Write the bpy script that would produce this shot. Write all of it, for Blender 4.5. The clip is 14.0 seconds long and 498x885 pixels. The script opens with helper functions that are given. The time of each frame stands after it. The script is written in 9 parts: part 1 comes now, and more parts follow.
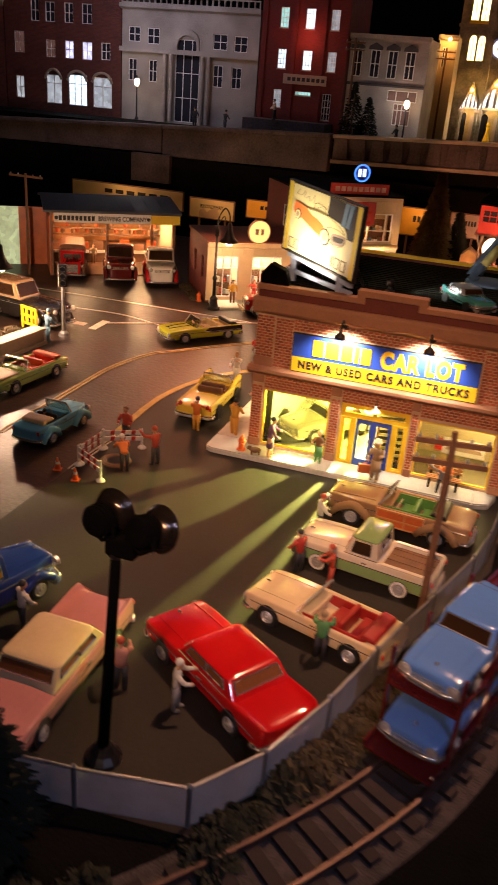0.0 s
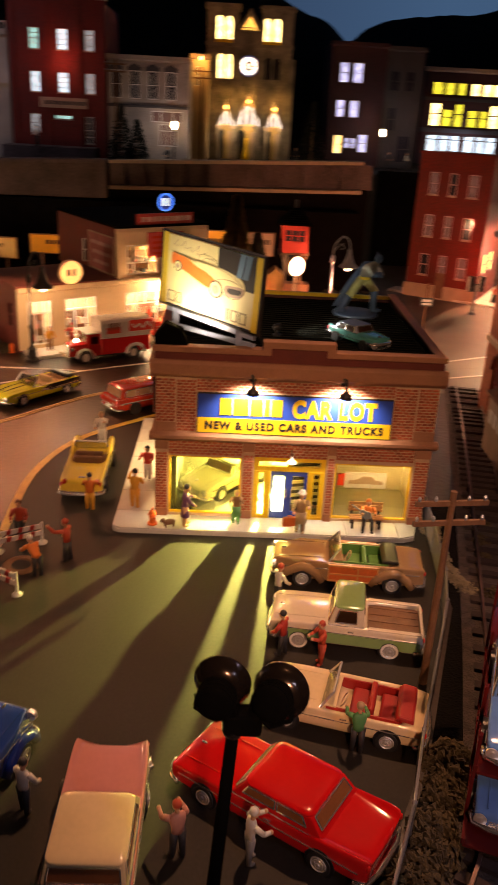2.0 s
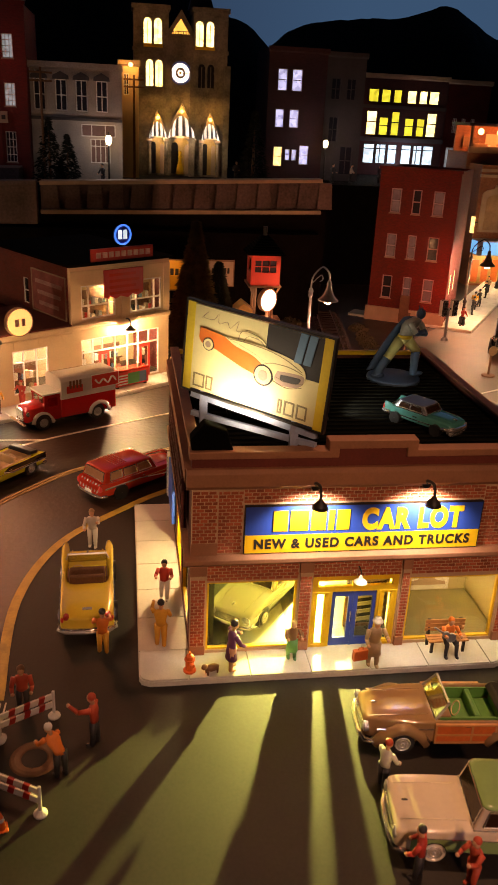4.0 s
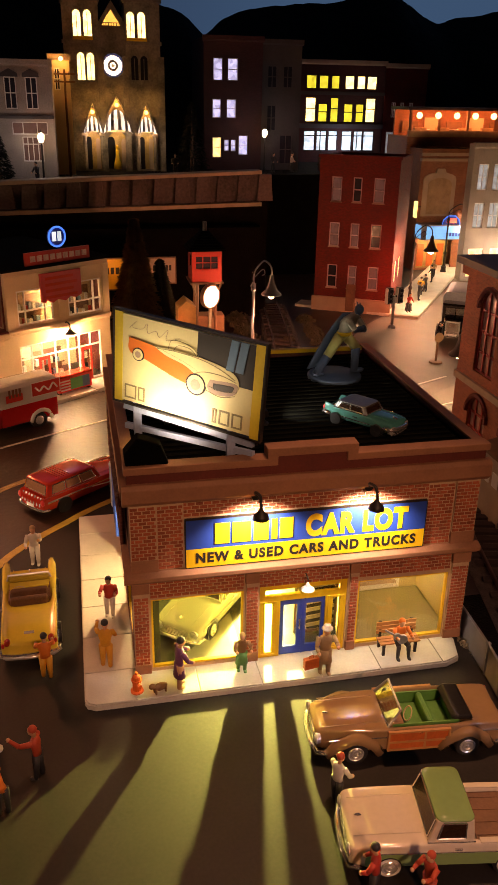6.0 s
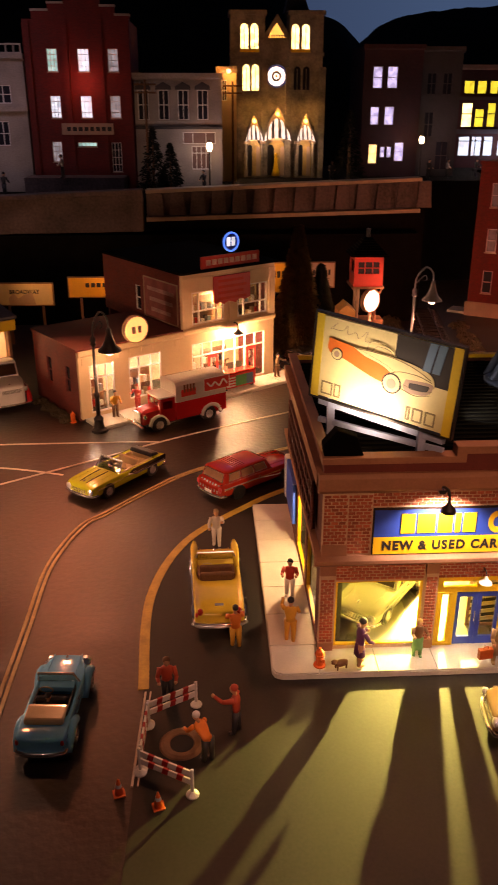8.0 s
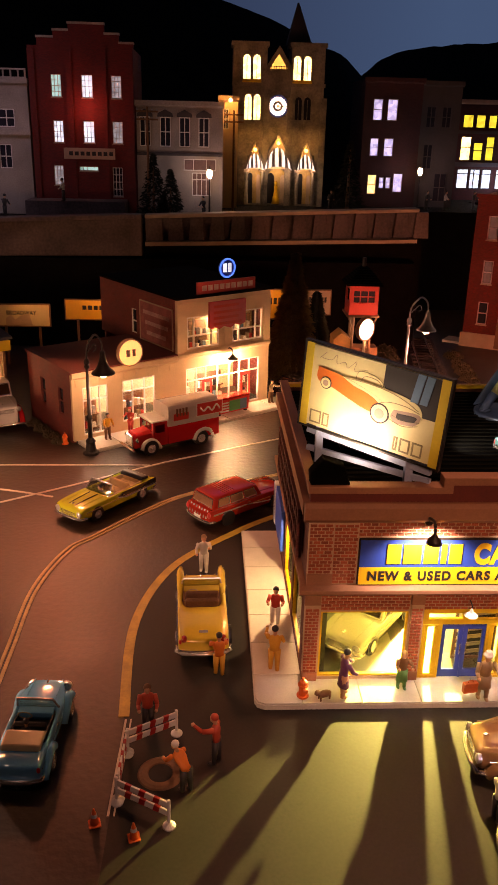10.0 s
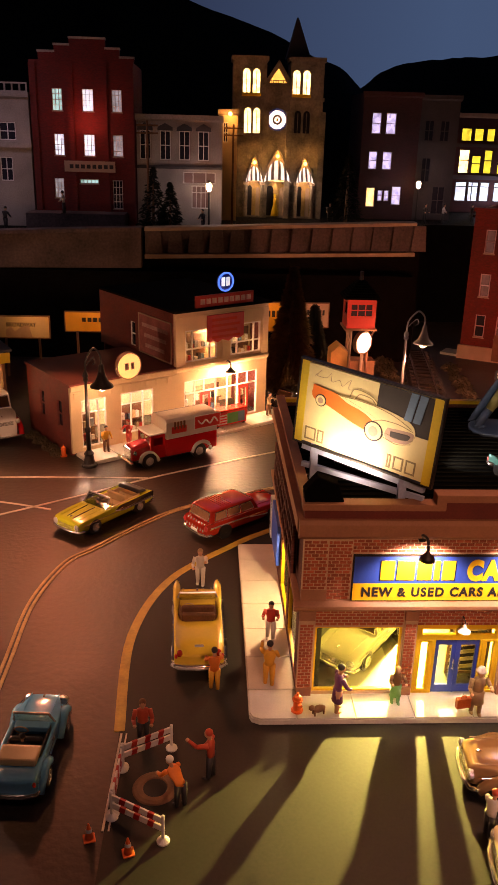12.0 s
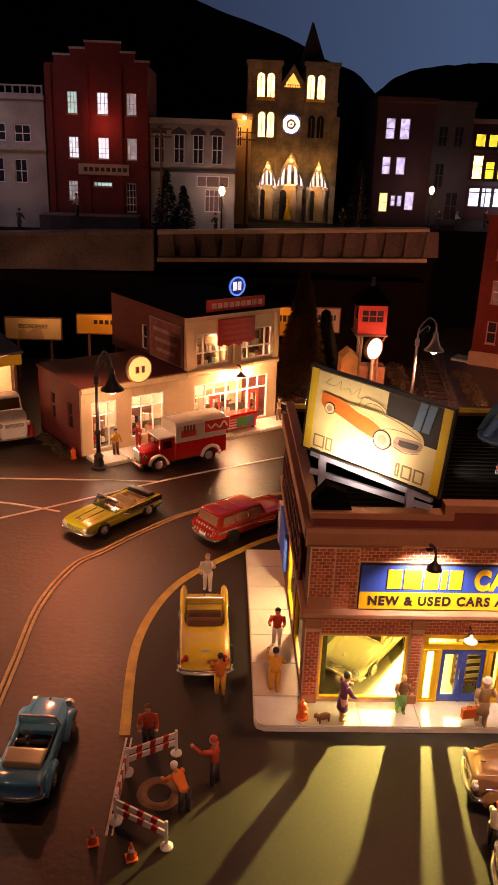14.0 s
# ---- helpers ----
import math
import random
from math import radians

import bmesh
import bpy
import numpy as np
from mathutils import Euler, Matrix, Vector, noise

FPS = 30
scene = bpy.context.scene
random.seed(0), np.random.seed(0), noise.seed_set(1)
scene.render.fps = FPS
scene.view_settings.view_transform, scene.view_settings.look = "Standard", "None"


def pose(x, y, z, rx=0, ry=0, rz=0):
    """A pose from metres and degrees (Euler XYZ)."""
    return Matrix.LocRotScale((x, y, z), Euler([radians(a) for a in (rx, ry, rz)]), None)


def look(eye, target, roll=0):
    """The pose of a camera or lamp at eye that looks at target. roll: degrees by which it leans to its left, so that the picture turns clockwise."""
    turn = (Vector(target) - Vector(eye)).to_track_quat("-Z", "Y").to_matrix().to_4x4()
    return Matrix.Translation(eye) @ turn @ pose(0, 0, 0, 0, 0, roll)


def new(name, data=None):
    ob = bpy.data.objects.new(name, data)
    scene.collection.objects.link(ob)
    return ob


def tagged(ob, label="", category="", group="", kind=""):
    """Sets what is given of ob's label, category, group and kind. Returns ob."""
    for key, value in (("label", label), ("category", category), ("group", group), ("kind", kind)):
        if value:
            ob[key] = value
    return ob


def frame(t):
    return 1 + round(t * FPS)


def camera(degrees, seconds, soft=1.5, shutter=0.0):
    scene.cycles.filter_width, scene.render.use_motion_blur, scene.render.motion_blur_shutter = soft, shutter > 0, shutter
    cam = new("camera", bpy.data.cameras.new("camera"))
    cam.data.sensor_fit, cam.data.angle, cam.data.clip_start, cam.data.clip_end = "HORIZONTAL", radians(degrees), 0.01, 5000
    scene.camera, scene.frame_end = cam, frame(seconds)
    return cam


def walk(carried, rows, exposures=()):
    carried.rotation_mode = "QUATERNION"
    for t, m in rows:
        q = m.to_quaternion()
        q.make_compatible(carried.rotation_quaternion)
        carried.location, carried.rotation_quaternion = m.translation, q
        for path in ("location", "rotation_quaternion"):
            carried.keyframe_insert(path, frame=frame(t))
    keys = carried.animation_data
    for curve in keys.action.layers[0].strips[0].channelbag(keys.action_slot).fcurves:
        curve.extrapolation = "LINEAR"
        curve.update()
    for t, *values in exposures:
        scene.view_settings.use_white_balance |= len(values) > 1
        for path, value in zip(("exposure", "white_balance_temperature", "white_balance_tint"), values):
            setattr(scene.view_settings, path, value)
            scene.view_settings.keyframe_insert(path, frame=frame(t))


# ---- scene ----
cam = camera(34.3, 14.0, shutter=0.7)
PATH = [
    (0, (0.24, -0.767, 0.37), (-0.303, 0.972, -0.455), 4.6),
    (0.5, (0.194, -0.739, 0.362), (-0.353, 1.001, -0.459), 4.3),
    (1, (0.159, -0.717, 0.362), (-0.346, 1.04, -0.451), 5.0),
    (1.2, (0.145, -0.716, 0.363), (-0.315, 1.055, -0.444), 4.8),
    (1.5, (0.12, -0.719, 0.368), (-0.146, 1.094, -0.433), 4.5),
    (1.8, (0.091, -0.726, 0.385), (0.031, 1.114, -0.397), 3.3),
    (2, (0.067, -0.724, 0.393), (0.127, 1.119, -0.383), 3.1),
    (2.5, (0.01, -0.675, 0.394), (0.249, 1.157, -0.373), 3.5),
    (2.7, (-0.018, -0.649, 0.399), (0.231, 1.184, -0.361), 3.6),
    (4.8, (-0.048, -0.509, 0.416), (0.296, 1.298, -0.371), 1.8),
    (5, (-0.043, -0.51, 0.418), (0.313, 1.29, -0.377), 1.5),
    (5.5, (-0.029, -0.511, 0.419), (0.347, 1.286, -0.373), 0.7),
    (6, (-0.025, -0.512, 0.42), (0.365, 1.284, -0.369), 1.1),
    (6.5, (-0.029, -0.518, 0.419), (0.338, 1.28, -0.376), 1.0),
    (7, (-0.034, -0.521, 0.421), (0.283, 1.286, -0.375), 0.7),
    (7.5, (-0.065, -0.534, 0.425), (0.133, 1.291, -0.37), 0.1),
    (8, (-0.086, -0.551, 0.431), (0.008, 1.286, -0.354), 0.1),
    (8.5, (-0.09, -0.556, 0.433), (-0.016, 1.287, -0.34), 0.7),
    (9, (-0.081, -0.55, 0.431), (0.0, 1.297, -0.332), 1.1),
    (9.2, (-0.08, -0.549, 0.431), (0.008, 1.301, -0.323), 1.2),
    (11.5, (-0.075, -0.553, 0.44), (0.031, 1.311, -0.276), 1.5),
    (12, (-0.075, -0.554, 0.442), (0.026, 1.312, -0.269), 1.6),
    (12.5, (-0.071, -0.556, 0.445), (0.024, 1.312, -0.264), 1.7),
    (13, (-0.07, -0.557, 0.447), (0.021, 1.312, -0.26), 1.9),
    (13.5, (-0.069, -0.554, 0.447), (0.011, 1.314, -0.261), 1.9),
    (14, (-0.074, -0.554, 0.446), (0.002, 1.315, -0.261), 2.1),
]
walk(cam, [(t, look(eye, target, roll)) for t, eye, target, roll in PATH], [(0.0, 0.6, 7000, 26), (1.0, 0.52, 7450, 31), (2.2, 0.28, 7700, 30), (5.0, 0.0, 7800, 29), (8.0, 0.08, 8150, 49), (14.0, 0.13, 8150, 51)])

# ---- world: a dark display hall with faint light ----
world = bpy.data.worlds.new("hall_night")
scene.world = world
world.use_nodes = True
world.node_tree.nodes["Background"].inputs[0].default_value = (1.0, 0.72, 0.52, 1)
world.node_tree.nodes["Background"].inputs[1].default_value = 0.0012
scene.view_settings.exposure = 0.0
K = 0.01  # all builders below take centimetres


def lamp(kind, x, y, z, watts, colour, size=0.3, target=None, spread=90, blend=0.5):
    data = bpy.data.lights.new("lamp_light", kind)
    data.energy, data.color = watts, colour
    if kind == "AREA":
        data.shape, data.size = "DISK", size * K
    elif kind == "SUN":
        data.angle = radians(10)
    else:
        data.shadow_soft_size = size * K
    if kind == "SPOT":
        data.spot_size, data.spot_blend = radians(spread), blend
    ob = new("lamp_light", data)
    ob.matrix_basis = look((x * K, y * K, z * K), [c * K for c in target]) if target else pose(x * K, y * K, z * K)
    return ob


WARM, AMBER, COOL = (1.0, 0.74, 0.42), (1.0, 0.55, 0.22), (0.85, 0.93, 1.0)
# added unseen hall spots over the layout: amber from behind, a weak aisle one
lamp("SPOT", -34, 74, 42, 6.0, (1.0, 0.34, 0.14), 1.5, (-25, 22, 0), 62, 0.9)
lamp("SPOT", -52, -58, 140, 3.4, (1.0, 0.76, 0.60), 2, (-22, 14, 0), 30, 0.9)
lamp("SPOT", -44, 82, 120, 8.0, (1.0, 0.44, 0.18), 1.5, (-25, 26, 0), 32, 0.8)
lamp("SPOT", 34, 20, 130, 34.0, (1.0, 0.56, 0.30), 2, (10, -28, 0), 28, 0.85)
lamp("SPOT", -6, -30, 150, 7.0, (1.0, 0.50, 0.28), 3, (-12, 52, 0), 24, 0.9)
lamp("SPOT", 20, -150, 96, 38.0, (1.0, 0.58, 0.35), 3, (13, -6, 4), 21, 0.9)
lamp("SPOT", 0, 45, 110, 3.2, (1.0, 0.45, 0.22), 3, (44, 26, 10), 30, 0.9)
lamp("SPOT", 70, 40, 110, 1.1, (1.0, 0.46, 0.24), 3, (56, 72, 0), 46, 0.9)
lamp("SPOT", 70, -110, 90, 6.5, (0.50, 0.62, 1.0), 4, (27, -40, 0), 34, 0.9)
# showroom, sign and billboard lamps of the car dealer
lamp("POINT", 13.1, 13.2, 5.9, 22.0, (0.90, 0.90, 0.22), 0.2)
# added lamp in the narrow slot behind the side windows
lamp("POINT", 1.3, 12.6, 7.4, 0.55, (1.0, 0.76, 0.40), 0.3)
lamp("POINT", 24.6, 5.2, 7.4, 0.26, (1.0, 0.76, 0.36), 0.3)
lamp("SPOT", 9.1, -2.2, 14.6, 0.48, (1.0, 0.93, 0.75), 0.2, (9.1, 0.2, 12.0), 130, 0.6)
lamp("SPOT", 17.7, -2.2, 14.5, 0.45, (1.0, 0.93, 0.75), 0.2, (17.7, 0.2, 12.0), 130, 0.6)
lamp("SPOT", 1.9, 1.5, 19.4, 0.46, (1.0, 0.93, 0.66), 0.3, (4.0, 3.9, 21.8), 130, 1.0)
lamp("SPOT", 11.9, 8.9, 18.6, 0.22, (0.80, 0.95, 0.85), 0.3, (19.5, 11.4, 19.8), 92, 0.6)


# ---- materials ----
def mat(name, colour, rough=0.6, metal=0.0, var=0.25, big=25.0, fine=500.0, bump=0.15, dist=0.0004, coat=0.0, emit=0.0, glow=None, alpha=1.0, second=None, spec=0.5):
    m = bpy.data.materials.new(name)
    m.use_nodes = True
    nt = m.node_tree
    b = nt.nodes["Principled BSDF"]
    tc = nt.nodes.new("ShaderNodeTexCoord")
    n1, n2 = nt.nodes.new("ShaderNodeTexNoise"), nt.nodes.new("ShaderNodeTexNoise")
    n1.inputs["Scale"].default_value, n2.inputs["Scale"].default_value = big, fine
    n1.inputs["Detail"].default_value = 4
    for n in (n1, n2):
        nt.links.new(tc.outputs["Object"], n.inputs["Vector"])
    dark = nt.nodes.new("ShaderNodeMix")
    dark.data_type = "RGBA"
    lo = second if second else tuple(c * (1 - var) for c in colour)
    dark.inputs["A"].default_value = (*lo, 1)
    dark.inputs["B"].default_value = (*[min(1, c * (1 + 0.4 * var)) for c in colour], 1)
    add = nt.nodes.new("ShaderNodeMath")
    add.operation = "MULTIPLY_ADD"
    add.inputs[1].default_value = 0.35
    half = nt.nodes.new("ShaderNodeMath")
    half.operation = "MULTIPLY"
    half.inputs[1].default_value = 0.75
    nt.links.new(n1.outputs["Fac"], half.inputs[0])
    nt.links.new(n2.outputs["Fac"], add.inputs[0])
    nt.links.new(half.outputs[0], add.inputs[2])
    ramp = nt.nodes.new("ShaderNodeMapRange")
    ramp.inputs["From Min"].default_value, ramp.inputs["From Max"].default_value = 0.35, 0.75
    nt.links.new(add.outputs[0], ramp.inputs["Value"])
    nt.links.new(ramp.outputs["Result"], dark.inputs["Factor"])
    nt.links.new(dark.outputs["Result"], b.inputs["Base Color"])
    rr = nt.nodes.new("ShaderNodeMapRange")
    rr.inputs["To Min"].default_value, rr.inputs["To Max"].default_value = max(0.02, rough - 0.12), min(1, rough + 0.1)
    nt.links.new(n1.outputs["Fac"], rr.inputs["Value"])
    nt.links.new(rr.outputs["Result"], b.inputs["Roughness"])
    if bump:
        bp = nt.nodes.new("ShaderNodeBump")
        bp.inputs["Strength"].default_value, bp.inputs["Distance"].default_value = bump, dist
        nt.links.new(n2.outputs["Fac"], bp.inputs["Height"])
        nt.links.new(bp.outputs["Normal"], b.inputs["Normal"])
    b.inputs["Metallic"].default_value = metal
    b.inputs["Specular IOR Level"].default_value = spec
    b.inputs["Coat Weight"].default_value = coat
    b.inputs["Coat Roughness"].default_value = 0.06
    b.inputs["Alpha"].default_value = alpha
    if emit:
        b.inputs["Emission Color"].default_value = (*(glow or colour), 1)
        b.inputs["Emission Strength"].default_value = emit
    return m


def brick(name, colour, mortar, wide=0.42, high=0.15, var=0.3):
    m = mat(name, colour, 0.75, var=var, big=30, fine=700, bump=0.0)
    nt = m.node_tree
    b = nt.nodes["Principled BSDF"]
    tc = [n for n in nt.nodes if n.bl_idname == "ShaderNodeTexCoord"][0]
    base = [n for n in nt.nodes if n.bl_idname == "ShaderNodeMix"][0]
    sep, com = nt.nodes.new("ShaderNodeSeparateXYZ"), nt.nodes.new("ShaderNodeCombineXYZ")
    add = nt.nodes.new("ShaderNodeMath")
    nt.links.new(tc.outputs["Object"], sep.inputs[0])
    nt.links.new(sep.outputs["X"], add.inputs[0])
    nt.links.new(sep.outputs["Y"], add.inputs[1])
    nt.links.new(add.outputs[0], com.inputs["X"])
    nt.links.new(sep.outputs["Z"], com.inputs["Y"])
    bt = nt.nodes.new("ShaderNodeTexBrick")
    bt.inputs["Scale"].default_value = 1.0
    bt.inputs["Brick Width"].default_value, bt.inputs["Row Height"].default_value = wide * K, high * K
    bt.inputs["Mortar Size"].default_value, bt.inputs["Mortar Smooth"].default_value = 0.016 * K, 0.2
    bt.inputs["Color1"].default_value, bt.inputs["Color2"].default_value = (1, 1, 1, 1), (0.62, 0.6, 0.6, 1)
    bt.inputs["Mortar"].default_value = (*[mo / max(0.02, c) for mo, c in zip(mortar, colour)], 1)
    nt.links.new(com.outputs[0], bt.inputs["Vector"])
    mul = nt.nodes.new("ShaderNodeMix")
    mul.data_type, mul.blend_type = "RGBA", "MULTIPLY"
    mul.inputs["Factor"].default_value = 1.0
    nt.links.new(base.outputs["Result"], mul.inputs["A"])
    nt.links.new(bt.outputs["Color"], mul.inputs["B"])
    nt.links.new(mul.outputs["Result"], b.inputs["Base Color"])
    bp = nt.nodes.new("ShaderNodeBump")
    bp.inputs["Strength"].default_value, bp.inputs["Distance"].default_value = 0.6, 0.0003
    bp.invert = True
    nt.links.new(bt.outputs["Fac"], bp.inputs["Height"])
    nt.links.new(bp.outputs["Normal"], b.inputs["Normal"])
    return m


def glass(name, tint=(0.9, 0.95, 0.92), clear=0.8):
    m = bpy.data.materials.new(name)
    m.use_nodes = True
    nt = m.node_tree
    nt.nodes.remove(nt.nodes["Principled BSDF"])
    tr, gl, mx = nt.nodes.new("ShaderNodeBsdfTransparent"), nt.nodes.new("ShaderNodeBsdfGlossy"), nt.nodes.new("ShaderNodeMixShader")
    tr.inputs[0].default_value = (*tint, 1)
    gl.inputs["Roughness"].default_value = 0.04
    mx.inputs[0].default_value = 1 - clear
    nt.links.new(tr.outputs[0], mx.inputs[1])
    nt.links.new(gl.outputs[0], mx.inputs[2])
    nt.links.new(mx.outputs[0], nt.nodes["Material Output"].inputs[0])
    return m


M = {}
M["asphalt"] = mat("asphalt", (0.026, 0.012, 0.007), 0.46, var=0.65, big=14, fine=160, bump=0.6, dist=0.0007, spec=0.5)
M["lot_asphalt"] = mat("lot_asphalt", (0.021, 0.0165, 0.0125), 0.64, var=0.5, big=12, fine=420, bump=0.12, spec=0.3)
M["street"] = mat("concrete_street", (0.18, 0.145, 0.115), 0.6, var=0.3, big=16, fine=300)
M["earth"] = mat("dark_earth", (0.006, 0.005, 0.004), 0.98, var=0.6, big=40, fine=500, bump=0.8, dist=0.002, spec=0.1)
M["concrete"] = mat("sidewalk_concrete", (0.62, 0.60, 0.52), 0.65, var=0.18, big=40, fine=700)
M["retaining"] = mat("retaining_concrete", (0.14, 0.10, 0.092), 0.8, var=0.75, big=12, fine=200, bump=0.3)
M["centre_line"] = mat("worn_centre_paint", (0.46, 0.31, 0.12), 0.55, var=0.45, big=60, fine=500)
M["yellow_line"] = mat("yellow_road_paint", (0.56, 0.37, 0.06), 0.55, var=0.35, big=60, fine=500)
M["white_line"] = mat("white_road_paint", (0.70, 0.64, 0.55), 0.55, var=0.3, big=60, fine=500)
M["mortar"] = mat("pale_mortar", (0.55, 0.38, 0.24), 0.85, var=0.2, big=60, fine=700)
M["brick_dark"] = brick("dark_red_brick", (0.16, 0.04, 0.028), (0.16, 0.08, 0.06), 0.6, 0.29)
M["parapet_red"] = mat("dark_red_painted_panel", (0.15, 0.028, 0.018), 0.7, var=0.3, big=40, fine=500)
M["brick_dim"] = brick("dark_purple_brick", (0.085, 0.024, 0.028), (0.07, 0.03, 0.03))
M["brick_store"] = brick("store_side_brick", (0.24, 0.035, 0.025), (0.16, 0.05, 0.04))
M["brick_far"] = brick("red_factory_brick", (0.20, 0.015, 0.010), (0.13, 0.022, 0.016))
M["brick_orange"] = brick("orange_brick", (0.36, 0.13, 0.06), (0.3, 0.16, 0.1))
M["shop_trim"] = mat("brown_painted_trim", (0.35, 0.16, 0.085), 0.65, var=0.25, big=50, fine=600)
M["tower_red"] = mat("dull_red_boards", (0.33, 0.028, 0.018), 0.6, var=0.25)
M["display_floor"] = mat("white_display_floor", (0.22, 0.21, 0.165), 0.4, var=0.1)
M["brick_station"] = brick("warm_station_brick", (0.44, 0.11, 0.045), (0.33, 0.12, 0.06))
M["stone_trim"] = mat("tan_stone_trim", (0.44, 0.32, 0.23), 0.7, var=0.2, big=50, fine=600)
M["cream"] = mat("cream_wall", (0.64, 0.49, 0.30), 0.7, var=0.15, big=30, fine=500)
M["white_wall"] = mat("white_stucco", (0.42, 0.36, 0.31), 0.8, var=0.55, big=11, fine=400)
M["grey_wall"] = mat("grey_stone_wall", (0.07, 0.06, 0.062), 0.8, var=0.3, big=22, fine=350)
M["church"] = mat("church_stone", (0.28, 0.24, 0.19), 0.85, var=0.6, big=40, fine=220, bump=0.5, dist=0.001)
M["roof_black"] = mat("black_roofing", (0.004, 0.004, 0.004), 0.95, var=0.4, big=30, fine=500, spec=0.02)
M["slate"] = mat("dark_slate", (0.06, 0.06, 0.075), 0.6, var=0.3, big=60, fine=400)
M["tin"] = mat("grey_tin", (0.35, 0.37, 0.42), 0.4, 0.6, var=0.3)
M["yellow_trim"] = mat("yellow_enamel", (0.85, 0.58, 0.03), 0.4, var=0.12)
M["blue_trim"] = mat("blue_enamel", (0.03, 0.07, 0.42), 0.35, var=0.15)
M["sign_blue"] = mat("sign_blue", (0.02, 0.07, 0.42), 0.45, var=0.1)
M["sign_yellow"] = mat("sign_yellow", (0.90, 0.55, 0.02), 0.5, var=0.08)
M["ink"] = mat("black_ink", (0.015, 0.013, 0.012), 0.6)
M["wall_sign_blue"] = mat("wall_sign_blue", (0.03, 0.11, 0.62), 0.4, var=0.1)
M["paper"] = mat("cream_poster", (0.78, 0.72, 0.36), 0.55, var=0.08, big=50)
M["orange"] = mat("orange_print", (0.82, 0.20, 0.03), 0.5, var=0.12)
M["sky_print"] = mat("blue_print", (0.12, 0.26, 0.42), 0.5, var=0.15)
M["black"] = mat("black_paint", (0.012, 0.011, 0.012), 0.35)
M["iron"] = mat("dark_iron", (0.03, 0.026, 0.024), 0.45, 0.3)
M["steel"] = mat("grey_steel", (0.30, 0.30, 0.32), 0.38, 0.7)
M["blue_steel"] = mat("blue_grey_strut", (0.36, 0.44, 0.62), 0.5)
M["board_yellow"] = mat("board_yellow", (0.82, 0.66, 0.05), 0.5, var=0.15)
M["pencil"] = mat("olive_print_line", (0.30, 0.26, 0.12), 0.6)
M["chrome"] = mat("chrome", (0.90, 0.88, 0.84), 0.14, 0.9, var=0.05, bump=0)
M["tyre"] = mat("tyre_rubber", (0.018, 0.017, 0.017), 0.75)
M["whitewall"] = mat("whitewall", (0.75, 0.71, 0.64), 0.6, var=0.1)
M["wood"] = mat("brown_wood", (0.20, 0.095, 0.045), 0.65, var=0.4, big=60, fine=600)
M["wood_pale"] = mat("weathered_planks", (0.42, 0.27, 0.15), 0.7, var=0.35, big=50, fine=500)
# cream showroom walls, darkened in colour to offset the strong lamp inside
M["showroom_wall"] = mat("darkened_showroom_wall", (0.032, 0.028, 0.010), 0.7, var=0.2)
M["office_wall"] = mat("cream_office_wall", (0.50, 0.42, 0.22), 0.7, var=0.15)
M["office_floor"] = mat("olive_office_floor", (0.17, 0.14, 0.055), 0.5, var=0.25)
M["floor"] = mat("showroom_floor", (0.04, 0.037, 0.022), 0.3, var=0.1)
M["red_paint"] = mat("red_enamel", (0.62, 0.02, 0.015), 0.35, var=0.15)
M["bright_red"] = mat("bright_red_print", (0.70, 0.05, 0.03), 0.45, var=0.12)
M["board_red"] = mat("deep_red_board", (0.42, 0.018, 0.012), 0.6, var=0.25)
M["green_print"] = mat("green_print", (0.10, 0.45, 0.15), 0.5, var=0.15)
M["skin"] = mat("painted_skin", (0.62, 0.34, 0.20), 0.6, var=0.1, bump=0)
M["white"] = mat("white_paint", (0.78, 0.76, 0.72), 0.5, var=0.12)
M["cone"] = mat("cone_orange", (0.85, 0.16, 0.03), 0.5, var=0.12)
M["bush"] = mat("dark_foliage", (0.03, 0.03, 0.014), 0.9, var=0.6, big=90, fine=600, bump=0.6, dist=0.002)
M["hedge"] = mat("dry_foliage", (0.085, 0.06, 0.028), 0.9, var=0.6, big=90, fine=600, bump=0.6, dist=0.002)
M["pine"] = mat("pine_needles", (0.014, 0.018, 0.009), 0.9, var=0.6, big=90, fine=500)
M["pine_brown"] = mat("brown_conifer", (0.24, 0.16, 0.065), 0.9, var=0.6, big=90, fine=500)
M["ballast"] = mat("ballast", (0.085, 0.062, 0.055), 0.95, var=0.6, big=120, fine=700, bump=1.0, dist=0.002)
M["hill"] = mat("dark_forest_hill", (0.012, 0.016, 0.018), 1.0, var=0.5, big=6, fine=60, bump=0.4, dist=0.01, spec=0.1)
M["rail_steel"] = mat("rusty_rail", (0.15, 0.09, 0.08), 0.4, 0.6, var=0.4)
M["scrub"] = mat("pale_dry_scrub", (0.30, 0.24, 0.15), 0.9, var=0.5, big=90, fine=600, bump=0.6, dist=0.002)
M["tie_wood"] = mat("creosoted_tie", (0.035, 0.02, 0.018), 0.85, var=0.5, big=80, fine=500, bump=0.5)
M["statue_blue"] = mat("statue_blue", (0.05, 0.09, 0.16), 0.5, var=0.2)
M["lamp_dish"] = mat("lamp_dish", (0.10, 0.075, 0.06), 0.18, var=0.2, metal=0.9)
M["coral_trim"] = mat("coral_trim", (0.72, 0.09, 0.03), 0.45, var=0.1)
M["statue_olive"] = mat("statue_olive", (0.48, 0.44, 0.14), 0.5, var=0.2)
M["statue_grey"] = mat("statue_grey", (0.36, 0.34, 0.26), 0.5, var=0.2)
